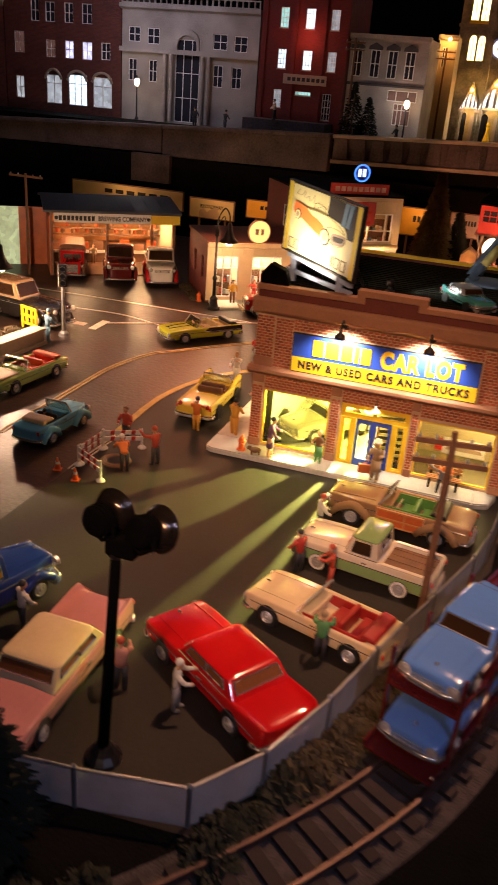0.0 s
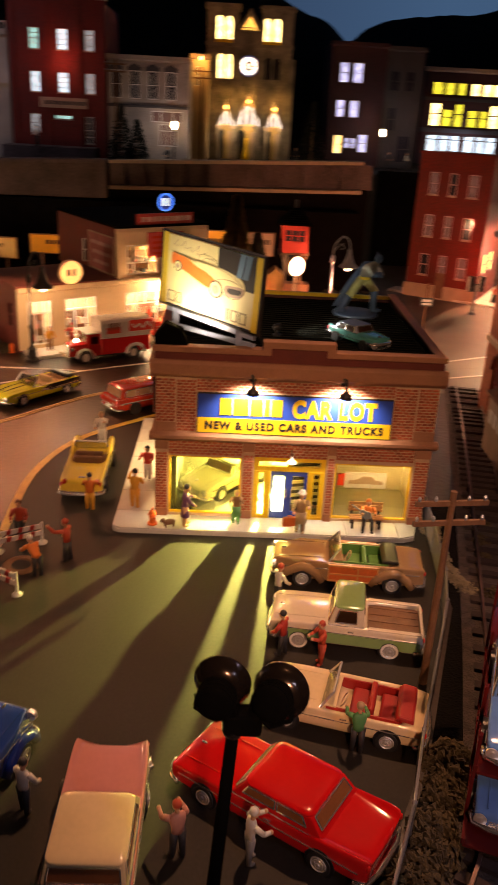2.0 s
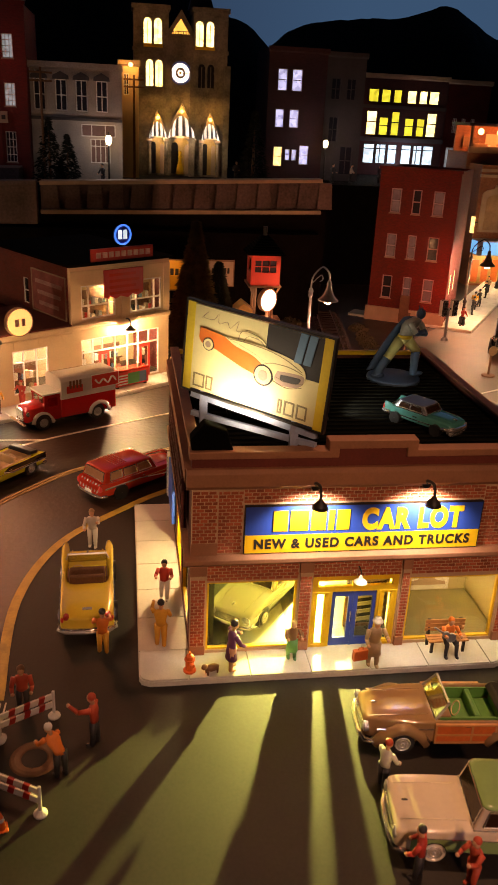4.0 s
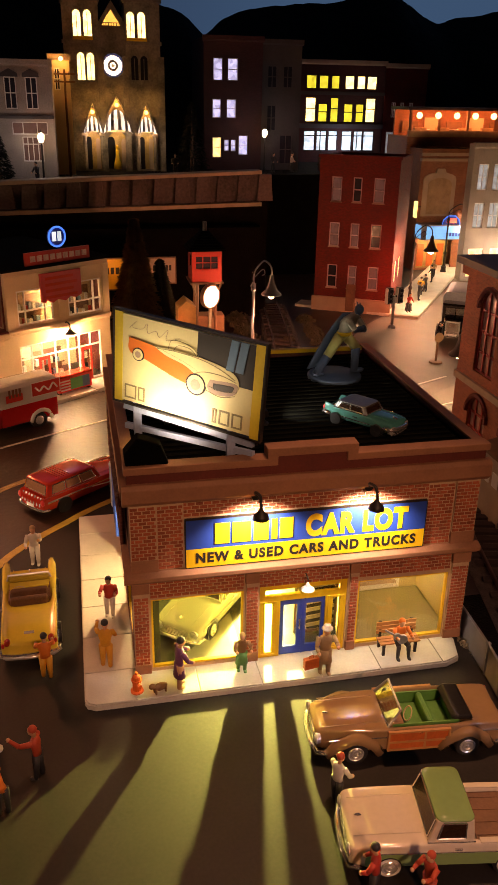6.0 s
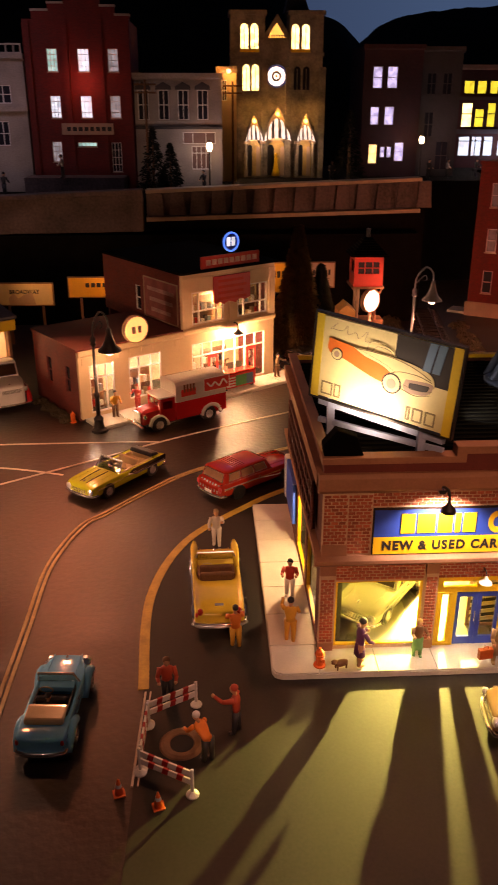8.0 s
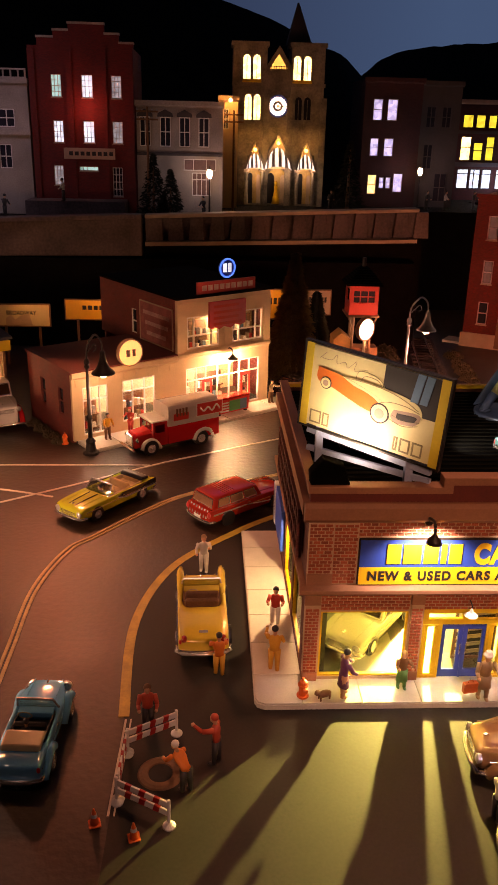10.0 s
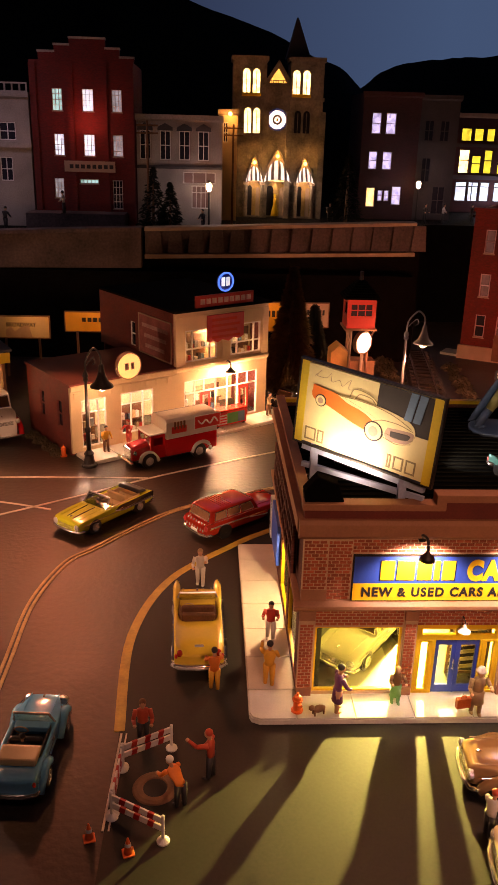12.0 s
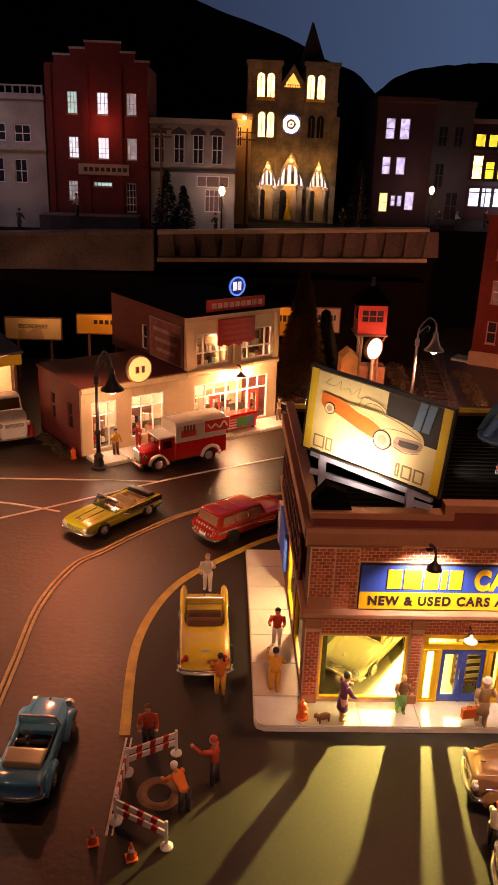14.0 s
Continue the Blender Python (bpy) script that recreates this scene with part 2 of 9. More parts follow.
M["lilac_frame"] = mat("pale_pink_frame", (0.50, 0.34, 0.34), 0.6, var=0.15)
M["pink_pane"] = mat("pink_pane", (0.52, 0.30, 0.26), 0.25, var=0.2, bump=0)
M["roof_rib"] = mat("green_black_batten", (0.012, 0.012, 0.009), 0.95, var=0.5, spec=0.02)
M["faded_red"] = mat("faded_red_advert", (0.36, 0.12, 0.11), 0.8, var=0.4, big=60, fine=400)
M["faded_pink"] = mat("faded_pink_advert", (0.56, 0.34, 0.31), 0.8, var=0.5, big=60, fine=400)
M["hall"] = mat("dark_hall_wall", (0.02, 0.018, 0.017), 0.95)
M["pane"] = glass("window_glass", (0.93, 0.95, 0.90), 0.95)
M["car_glass"] = glass("car_window_glass", (0.75, 0.78, 0.74), 0.72)
M["fence_mesh"] = mat("fence_mesh", (0.62, 0.62, 0.66), 0.75, var=0.2, big=60, fine=900, alpha=0.42)
M["dark_pane"] = mat("dark_window", (0.03, 0.03, 0.04), 0.12, var=0.2, bump=0)


def glow(name, colour, power, body=0.6):
    M[name] = mat(name, tuple(body * c for c in colour), 0.6, var=0.3, big=60, fine=300, bump=0, emit=power, glow=colour)
    if name.startswith("lit_"):
        # furniture and curtains make lit rooms uneven
        nt = M[name].node_tree
        vor, rng = nt.nodes.new("ShaderNodeTexVoronoi"), nt.nodes.new("ShaderNodeMapRange")
        vor.inputs["Scale"].default_value = 110.0
        rng.inputs["To Min"].default_value, rng.inputs["To Max"].default_value = 0.45 * power, 1.3 * power
        nt.links.new([n for n in nt.nodes if n.bl_idname == "ShaderNodeTexCoord"][0].outputs["Object"], vor.inputs["Vector"])
        nt.links.new(vor.outputs["Color"], rng.inputs["Value"])
        nt.links.new(rng.outputs["Result"], nt.nodes["Principled BSDF"].inputs["Emission Strength"])


glow("lit_warm", (1.0, 0.72, 0.25), 2.2)
glow("lit_amber", (1.0, 0.55, 0.10), 1.6)
glow("lit_yellow", (1.0, 0.84, 0.32), 3.2)
glow("lit_green", (0.75, 0.75, 0.05), 1.3)
glow("lit_white", (0.60, 0.86, 1.0), 1.3)
glow("lit_rose", (1.0, 0.95, 0.80), 2.4)
glow("lit_cyan", (0.35, 0.85, 0.80), 0.8)
glow("lit_dim", (0.42, 0.22, 0.18), 0.12, 0.25)
glow("lit_grey", (0.45, 0.55, 0.6), 0.5)
glow("lit_dim_green", (0.55, 0.72, 0.40), 0.45)
glow("lit_canopy", (0.95, 0.93, 0.82), 1.3)
glow("lit_lilac", (0.55, 0.62, 1.0), 1.1)
glow("bulb", (1.0, 0.78, 0.45), 14.0)
glow("globe", (1.0, 0.56, 0.17), 1.15)
glow("bulb_orange", (1.0, 0.42, 0.16), 7.0)
glow("marquee", (0.12, 0.50, 1.0), 0.9)
glow("bulb_face", (1.0, 0.86, 0.62), 4.0)
glow("bulb_amber", (1.0, 0.60, 0.12), 6.0)
M["portal_gold"] = mat("gilded_portal", (0.45, 0.30, 0.10), 0.6, var=0.4, big=60, fine=300, bump=0.5, dist=0.001)
glow("bulb_red", (1.0, 0.12, 0.08), 1.6)
glow("neon_blue", (0.03, 0.22, 1.0), 1.3)


def paint(name, colour, rough=0.16, coat=1.0):
    M[name] = mat(name, colour, rough, var=0.1, big=30, fine=300, bump=0.03, coat=coat)
    return M[name]


# ---- builders: all lengths in centimetres ----
def thing(name, x, y, z=0.0, rz=0.0, label="", category="", group="", kind=""):
    ob = new(name)
    ob.empty_display_size = 0.01
    ob.matrix_basis = pose(x * K, y * K, z * K, 0, 0, rz)
    return tagged(ob, label, category, group, kind)


def part(name, bm, material, parent=None, label="", smooth=False, bevel=0.0, sub=0, at=None):
    bmesh.ops.recalc_face_normals(bm, faces=bm.faces)
    me = bpy.data.meshes.new(name)
    for v in bm.verts:
        v.co *= K
    if smooth:
        for f in bm.faces:
            f.smooth = True
    bm.to_mesh(me)
    bm.free()
    for m in material if isinstance(material, (list, tuple)) else [material]:
        me.materials.append(M[m] if isinstance(m, str) else m)
    ob = new(name, me)
    if parent:
        ob.parent = parent
    if at:
        ob.matrix_basis = pose(at[0] * K, at[1] * K, at[2] * K, *at[3:])
    if label:
        tagged(ob, label)
    if bevel:
        md = ob.modifiers.new("bevel", "BEVEL")
        md.width, md.segments, md.limit_method = bevel * K, 2, "ANGLE"
    if sub:
        md = ob.modifiers.new("smooth", "SUBSURF")
        md.levels = md.render_levels = sub
    return ob


def box(bm, x0, x1, y0, y1, z0, z1, mi=0):
    vs = [bm.verts.new((x, y, z)) for x in (x0, x1) for y in (y0, y1) for z in (z0, z1)]
    for q in ((0, 1, 3, 2), (4, 6, 7, 5), (0, 4, 5, 1), (2, 3, 7, 6), (0, 2, 6, 4), (1, 5, 7, 3)):
        bm.faces.new([vs[i] for i in q]).material_index = mi
    return bm


def B(*a):
    return box(bmesh.new(), *a)


def loft(bm, rings, mi=0, caps=True, closed=True):
    rows = [[bm.verts.new(p) for p in r] for r in rings]
    n = len(rows[0])
    for a, b in zip(rows, rows[1:]):
        for i in range(n if closed else n - 1):
            j = (i + 1) % n
            bm.faces.new((a[i], a[j], b[j], b[i])).material_index = mi
    if caps:
        for r in (rows[0], rows[-1]):
            try:
                bm.faces.new(r).material_index = mi
            except ValueError:
                pass
    return bm


def rod(bm, p, q, r0, r1=None, n=10, mi=0):
    p, q = Vector(p), Vector(q)
    r1 = r0 if r1 is None else r1
    d = (q - p).normalized()
    u = d.orthogonal().normalized()
    w = d.cross(u)
    ring = lambda c, r: [c + r * (math.cos(a) * u + math.sin(a) * w) for a in [2 * math.pi * i / n for i in range(n)]]
    return loft(bm, [ring(p, r0), ring(q, r1)], mi)


def tube(bm, pts, r, n=8, mi=0):
    pts = [Vector(p) for p in pts]
    rings = []
    for i, p in enumerate(pts):
        d = (pts[min(i + 1, len(pts) - 1)] - pts[max(i - 1, 0)]).normalized()
        ref = Vector((0, 0, 1)) if abs(d.z) < 0.9 else Vector((1, 0, 0))
        u = d.cross(ref).normalized()
        w = d.cross(u)
        rings.append([p + r * (math.cos(a) * u + math.sin(a) * w) for a in [2 * math.pi * k / n for k in range(n)]])
    return loft(bm, rings, mi)


def lathe(bm, prof, c=(0, 0, 0), n=14, mi=0, axis="z", ring=False):
    rows = []
    for r, z in prof:
        row = []
        for i in range(n):
            a = 2 * math.pi * i / n
            x, y = max(r, 0.001) * math.cos(a), max(r, 0.001) * math.sin(a)
            p = {"z": (x, y, z), "y": (x, z, y), "x": (z, x, y)}[axis]
            row.append((c[0] + p[0], c[1] + p[1], c[2] + p[2]))
        rows.append(row)
    return loft(bm, rows + rows[:1] if ring else rows, mi, caps=not ring)


def ball(bm, c, r, s=(1, 1, 1), n=10, mi=0):
    m = n // 2 + 1
    prof = [(math.sin(math.pi * i / m), -math.cos(math.pi * i / m)) for i in range(m + 1)]
    rings = [[(c[0] + r * s[0] * max(pr, 0.01) * math.cos(2 * math.pi * k / n), c[1] + r * s[1] * max(pr, 0.01) * math.sin(2 * math.pi * k / n), c[2] + r * s[2] * pz) for k in range(n)] for pr, pz in prof]
    return loft(bm, rings, mi)


def rrect(x0, x1, w, r, z, n=4):
    """A ring of points: a rectangle with round corners, bowed a little at the ends."""
    out = []
    for cx, cy, a0 in ((x1 - r, w - r, 0), (x0 + r, w - r, 90), (x0 + r, r - w, 180), (x1 - r, r - w, 270)):
        for i in range(n + 1):
            t = radians(a0 + 90 * i / n)
            out.append((cx + r * math.cos(t), cy + r * math.sin(t), z))
    return out


def prism(bm, pts, a0, a1, plane="xy", mi=0):
    at = {"xy": lambda p, a: (p[0], p[1], a), "xz": lambda p, a: (p[0], a, p[1]), "yz": lambda p, a: (a, p[0], p[1])}[plane]
    return loft(bm, [[at(p, a0) for p in pts], [at(p, a1) for p in pts]], mi)


def ribbon(bm, pts, width, z0, z1):
    pts = [Vector((p[0], p[1], 0)) for p in pts]
    rings = []
    for i, p in enumerate(pts):
        d = (pts[min(i + 1, len(pts) - 1)] - pts[max(i - 1, 0)]).normalized()
        s = Vector((-d.y, d.x, 0)) * width / 2
        rings.append([p + s + Vector((0, 0, z0)), p - s + Vector((0, 0, z0)), p - s + Vector((0, 0, z1)), p + s + Vector((0, 0, z1))])
    return loft(bm, rings)


def curve(pts, steps=8):
    """A smooth line through the points."""
    out = []
    for i in range(len(pts) - 1):
        p0, p1, p2, p3 = (Vector(pts[max(0, min(len(pts) - 1, k))]) for k in (i - 1, i, i + 1, i + 2))
        for s in range(steps):
            t = s / steps
            out.append(0.5 * ((2 * p1) + (p2 - p0) * t + (2 * p0 - 5 * p1 + 4 * p2 - p3) * t * t + (3 * p1 - p0 - 3 * p2 + p3) * t ** 3))
    out.append(Vector(pts[-1]))
    return out


def wall(bm, u0, u1, z0, z1, t0, t1, holes, plane="xz", mi=0):
    """A wall with real openings; holes: (u0, u1, z0, z1)."""
    us = sorted({u0, u1, *[h[0] for h in holes], *[h[1] for h in holes]})
    zs = sorted({z0, z1, *[h[2] for h in holes], *[h[3] for h in holes]})
    us, zs = [u for u in us if u0 <= u <= u1], [z for z in zs if z0 <= z <= z1]
    solid = lambda i, j: 0 <= i < len(us) - 1 and 0 <= j < len(zs) - 1 and not any(h[0] < (us[i] + us[i + 1]) / 2 < h[1] and h[2] < (zs[j] + zs[j + 1]) / 2 < h[3] for h in holes)
    at = (lambda u, t, z: (u, t, z)) if plane == "xz" else (lambda u, t, z: (t, u, z))
    pool = {}

    def V(u, t, z):
        k = (u, t, z)
        if k not in pool:
            pool[k] = bm.verts.new(at(u, t, z))
        return pool[k]

    def F(*c):
        bm.faces.new([V(*p) for p in c]).material_index = mi

    for i in range(len(us) - 1):
        for j in range(len(zs) - 1):
            if not solid(i, j):
                continue
            a, b, c, d = us[i], us[i + 1], zs[j], zs[j + 1]
            F((a, t0, c), (b, t0, c), (b, t0, d), (a, t0, d))
            F((a, t1, c), (b, t1, c), (b, t1, d), (a, t1, d))
            if not solid(i - 1, j):
                F((a, t0, c), (a, t1, c), (a, t1, d), (a, t0, d))
            if not solid(i + 1, j):
                F((b, t0, c), (b, t1, c), (b, t1, d), (b, t0, d))
            if not solid(i, j - 1):
                F((a, t0, c), (b, t0, c), (b, t1, c), (a, t1, c))
            if not solid(i, j + 1):
                F((a, t0, d), (b, t0, d), (b, t1, d), (a, t1, d))
    return bm


def rim(bm, u0, u1, z0, z1, t0, t1, w, plane="xz", bars=(), rows=()):
    """A window frame with mullions at the fractions bars and rows."""
    return wall(bm, u0, u1, z0, z1, t0, t1, grid(u0, u1, z0, z1, w, bars, rows), plane)


def grid(u0, u1, z0, z1, w, bars, rows):
    ub = [u0] + [u0 + f * (u1 - u0) for f in bars] + [u1]
    zb = [z0] + [z0 + f * (z1 - z0) for f in rows] + [z1]
    g = []
    for i in range(len(ub) - 1):
        for j in range(len(zb) - 1):
            g.append((ub[i] + (w if i == 0 else w / 2), ub[i + 1] - (w if i == len(ub) - 2 else w / 2), zb[j] + (w if j == 0 else w / 2), zb[j + 1] - (w if j == len(zb) - 2 else w / 2)))
    return g


def window(parent, u0, u1, z0, z1, t, frame_mat, pane_mat, w=0.15, bars=(), rows=(), plane="xz", sill=None, name="window", depth=0.3):
    fr = part(name, rim(bmesh.new(), u0, u1, z0, z1, t, t + depth, w, plane, bars, rows), frame_mat, parent)
    pb = bmesh.new()
    e = 0.02
    if plane == "xz":
        box(pb, u0 + e, u1 - e, t + depth * 0.55, t + depth * 0.7, z0 + e, z1 - e)
    else:
        box(pb, t + depth * 0.55, t + depth * 0.7, u0 + e, u1 - e, z0 + e, z1 - e)
    part("pane", pb, pane_mat, fr)
    if sill:
        sb = B(u0 - 0.15, u1 + 0.15, t - 0.25, t, z0 - 0.22, z0) if plane == "xz" else B(t - 0.25, t, u0 - 0.15, u1 + 0.15, z0 - 0.22, z0)
        part("sill", sb, sill, fr)
    return fr


def text(body, size, x, y, z, material, parent, rz=0.0, fat=0.02, thick=0.03, align="CENTER", tilt=90, width=None, gap=1.0):
    cu = bpy.data.curves.new("lettering", "FONT")
    cu.body, cu.size, cu.extrude, cu.offset, cu.align_x = body, size * K, thick * K, fat * size * K, align
    cu.space_character = gap
    cu.materials.append(M[material])
    ob = new("lettering", cu)
    ob.parent = parent
    bpy.context.view_layer.update()
    sx = width * K / ob.dimensions.x if width and ob.dimensions.x else 1.0
    ob.matrix_basis = pose(x * K, y * K, z * K, tilt, 0, rz) @ Matrix.Diagonal((sx, 1, 1, 1))
    return ob

# ---- ground, hall and backdrop ----
bm = B(-190, 190, -64, 300, -9, 0)
tagged(part("ground", bm, "asphalt"), "dark brown asphalt-covered layout base with worn sheen", "ground", kind="structure")
bm = B(-400, 400, -400, 380, -101, -100)
tagged(part("floor", bm, "hall"), "dark hall floor below the layout", "floor", kind="structure")
tagged(part("ceiling", B(-400, 400, -400, 380, 260, 262), "hall"), "dark hall ceiling above the layout", "ceiling", kind="structure")
for nm, a in (("wall_south", (-400, 400, -402, -400, -100, 260)), ("wall_west", (-402, -400, -400, 380, -100, 260)), ("wall_east", (400, 402, -400, 380, -100, 260)), ("wall_north", (-400, 400, 380, 382, -100, 260))):
    tagged(part(nm, B(*a), "hall"), "plain dark hall wall", "wall", kind="structure")

lot_edge = [(-14.3, -14), (-14.3, -3.7), (-14.5, 9.3), (-11.3, 19.6), (-4.5, 27.2), (-0.5, 30.6)]
bm = bmesh.new()
prism(bm, [tuple(p) for p in curve(lot_edge, 6)] + [(28, 30.6), (28, -4), (26, -16), (20, -33), (13.3, -47.6), (-14, -50), (-18, -42), (-14.5, -28)], 0.005, 0.05)
tagged(part("pavement", bm, "lot_asphalt"), "grey asphalt of the used car lot", "pavement", kind="structure")


def line(name, pts, width, material, label, z=0.09, steps=8):
    return tagged(part(name, ribbon(bmesh.new(), curve(pts, steps), width, 0.0, z), material), label, "road marking", kind="structure")


line("road_marking", lot_edge[1:] + [(6, 35)], 0.85, "yellow_line", "broad yellow painted kerb line round the lot", 0.1)
line("road_marking", [(-14.1, -4.0), (-14.4, -13.5)], 0.16, "white_line", "thin white painted line")
line("road_marking", [(-13.7, -4.0), (-14.0, -13.5)], 0.12, "white_line", "thin white painted line")
mid = [(-25.6, -9), (-25.4, 4.6), (-25.2, 15.2), (-23.2, 23.1), (-20.6, 26.4), (-15.4, 32.8), (-10.1, 37.7), (2, 44)]
line("road_marking", mid, 0.3, "centre_line", "yellow centre line of the curved road")
line("road_marking", [(x + 0.5, y - 0.2) for x, y in mid], 0.3, "centre_line", "yellow centre line of the curved road")
line("road_marking", [(-26.4, -14.5), (-25.9, -10.5)], 0.55, "white_line", "short white painted lane dash")
line("road_marking", [(-60, 45.5), (-35.6, 46.5), (-15.7, 46.5)], 0.3, "white_line", "white painted line across the junction")
line("road_marking", [(-36, 33), (-25, 40), (-13, 48), (2, 56.4), (14, 63)], 0.3, "white_line", "white painted edge line of the road")
line("road_marking", [(-46, 38), (-36, 39), (-27, 36.5)], 0.28, "white_line", "white painted turning line")

# sidewalk round the dealer's shop: a base with slabs on it
walkway = thing("sidewalk", 0, 0, 0, 0, "pale concrete sidewalk of slabs round the shop", "sidewalk", kind="structure")
prof = [(-4.0, 26.6), (-4.0, -2.3), (-3.8, -2.8), (-3.2, -3.1), (24.6, -3.1), (25.8, -2.6), (26.4, -0.4), (26.4, 0.4), (0, 0.4), (0, 26.6)]
part("kerb", prism(bmesh.new(), prof, 0.0, 0.45), "concrete", walkway)
cuts = [-0.2, 4.6, 9.4, 14.2, 19.0, 24.2]
for a, b in zip(cuts, cuts[1:]):
    part("slab", B(a + 0.03, b - 0.03, -3.02, 0.0, 0.45, 0.6), "concrete", walkway, bevel=0.04)
part("slab", prism(bmesh.new(), [(-3.94, 0.6), (-3.94, -2.25), (-3.72, -2.75), (-3.15, -3.02), (-0.26, -3.02), (-0.26, 0.6)], 0.45, 0.6), "concrete", walkway, bevel=0.04)
part("slab", prism(bmesh.new(), [(24.26, -3.02), (24.55, -3.02), (25.75, -2.55), (26.3, -0.4), (26.3, 0.0), (24.26, 0.0)], 0.45, 0.6), "concrete", walkway, bevel=0.04)
cuts = [0.66, 5.2, 9.6, 14.0, 18.4, 22.6, 26.5]
for a, b in zip(cuts, cuts[1:]):
    part("slab", B(-3.94, 0.0, a, b - 0.06, 0.45, 0.6), "concrete", walkway, bevel=0.04)

# ---- car dealer's shop ----
shop = thing("car_showroom", 0, 0, 0, 0, "two-storey red brick car showroom with yellow windows and blue sign", "shop building")
XR, YB = 26.9, 27.0
bm = bmesh.new()
front_holes = [(1.3, 8.45, 0.85, 7.15), (9.7, 16.8, 0.5, 7.3), (17.7, 25.35, 0.85, 6.95)]
wall(bm, 0, XR, 0.5, 17.2, 0.0, 0.5, front_holes)
part("front_wall", bm, "mortar", shop)
side_holes = [(2.2, 9.0, 1.0, 7.0), (10.2, 17.0, 1.0, 7.0)]
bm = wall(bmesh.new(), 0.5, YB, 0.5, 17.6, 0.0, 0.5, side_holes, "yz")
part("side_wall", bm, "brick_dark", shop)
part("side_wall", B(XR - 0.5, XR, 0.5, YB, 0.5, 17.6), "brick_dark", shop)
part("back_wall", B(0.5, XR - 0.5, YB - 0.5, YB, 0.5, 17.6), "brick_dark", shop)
part("floor_slab", B(0.5, XR - 0.5, 0.5, YB - 0.5, 0.3, 0.62), "floor", shop)
part("display_floor", prism(bmesh.new(), [(3.2, 0.55), (8.6, 0.55), (8.6, 6.5)], 0.62, 0.66), "display_floor", shop)
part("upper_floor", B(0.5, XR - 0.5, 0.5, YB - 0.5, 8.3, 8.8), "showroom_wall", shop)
part("inner_wall", B(0.5, XR - 0.5, 20.0, 20.3, 0.62, 8.3), "showroom_wall", shop, "cream inner wall of the showroom in a darkened colour")
# added partitions keep the showroom lamp and the side-window lamp apart
part("partition", B(1.8, 2.0, 1.2, 20.0, 0.62, 8.3), "showroom_wall", shop, "added inner side wall that holds back the showroom lamp")
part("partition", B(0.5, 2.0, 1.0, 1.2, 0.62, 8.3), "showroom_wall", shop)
part("partition", B(17.15, 17.35, 0.6, 7.6, 0.62, 8.3), "office_wall", shop)
part("partition", B(17.15, 26.4, 7.6, 7.8, 0.62, 8.3), "office_wall", shop)
part("office_floor", B(17.35, 26.35, 0.6, 7.6, 0.62, 0.66), "office_floor", shop)
part("office_wall_panel", B(26.3, 26.38, 0.7, 7.6, 0.7, 8.2), "office_wall", shop)
screen = thing("slatted_screen", 0, 0, 0.62, 0, "dark slatted screen standing behind the showroom door", "screen")
part("screen_frame", rim(bmesh.new(), 13.3, 17.0, 0.0, 7.6, 2.6, 2.8, 0.25), "wood", screen)
part("backing", B(13.5, 16.8, 2.72, 2.76, 0.2, 7.4), "showroom_wall", screen)
for i in range(9):
    part("slat", prism(bmesh.new(), [(13.5, 0.4 + 0.75 * i), (16.8, 0.75 + 0.75 * i), (16.8, 1.1 + 0.75 * i), (13.5, 0.75 + 0.75 * i)], 2.62, 2.7, "xz"), "office_wall", screen)
poster = thing("wall_poster", 20.0, 7.58, 0.75, 0, "car poster hung inside the showroom", "poster")
part("sheet", B(0, 4.6, -0.06, 0, 0, 1.9), "white", poster)
part("sale_tag", B(-0.8, 0.0, -0.2, 0, 0.3, 1.7), "bright_red", poster, "red sale tag", bevel=0.04)
part("printed_car", prism(bmesh.new(), [(0.4, 0.5), (0.5, 0.9), (1.5, 1.05), (2.0, 1.45), (3.0, 1.4), (3.4, 1.0), (4.2, 0.85), (4.3, 0.5)], -0.09, -0.06, "xz"), "stone_trim", poster)
part("roof", B(0.5, XR - 0.5, 0.5, YB - 0.5, 17.0, 17.25), "roof_black", shop, "flat black tarred roof")
for i in range(27):
    part("roof_batten", B(0.6, XR - 0.6, 0.8 + i * 0.94, 1.1 + i * 0.94, 17.25, 17.36), "roof_rib", shop)
# parapet with its raised middle
bm = prism(bmesh.new(), [(-0.1, 17.0), (-0.1, 18.1), (10.2, 18.1), (10.2, 18.9), (16.4, 18.9), (16.4, 18.1), (27.0, 18.1), (27.0, 17.0)], -0.2, 0.55, "xz")
part("parapet", bm, "parapet_red", shop, "dark red painted parapet")
step = [(-0.3, 17.75), (-0.3, 18.3), (9.9, 18.3), (9.9, 19.1), (16.7, 19.1), (16.7, 18.3), (27.2, 18.3), (27.2, 17.75), (15.9, 17.75), (15.9, 18.45), (10.7, 18.45), (10.7, 17.75)]
part("coping", prism(bmesh.new(), step, -0.45, 0.75, "xz"), "shop_trim", shop, bevel=0.06)
for x0, x1 in ((-0.1, 0.5), (XR - 0.5, XR + 0.1)):
    part("parapet", B(x0, x1, 0.55, YB + 0.1, 17.25, 18.0), "parapet_red", shop)
    part("coping", B(x0 - 0.15, x1 + 0.15, 0.75, YB + 0.2, 18.0, 18.2), "shop_trim", shop, bevel=0.05)
part("parapet", B(0.5, XR - 0.5, YB - 0.4, YB + 0.1, 17.25, 18.0), "yellow_trim", shop, "yellow-painted back parapet")
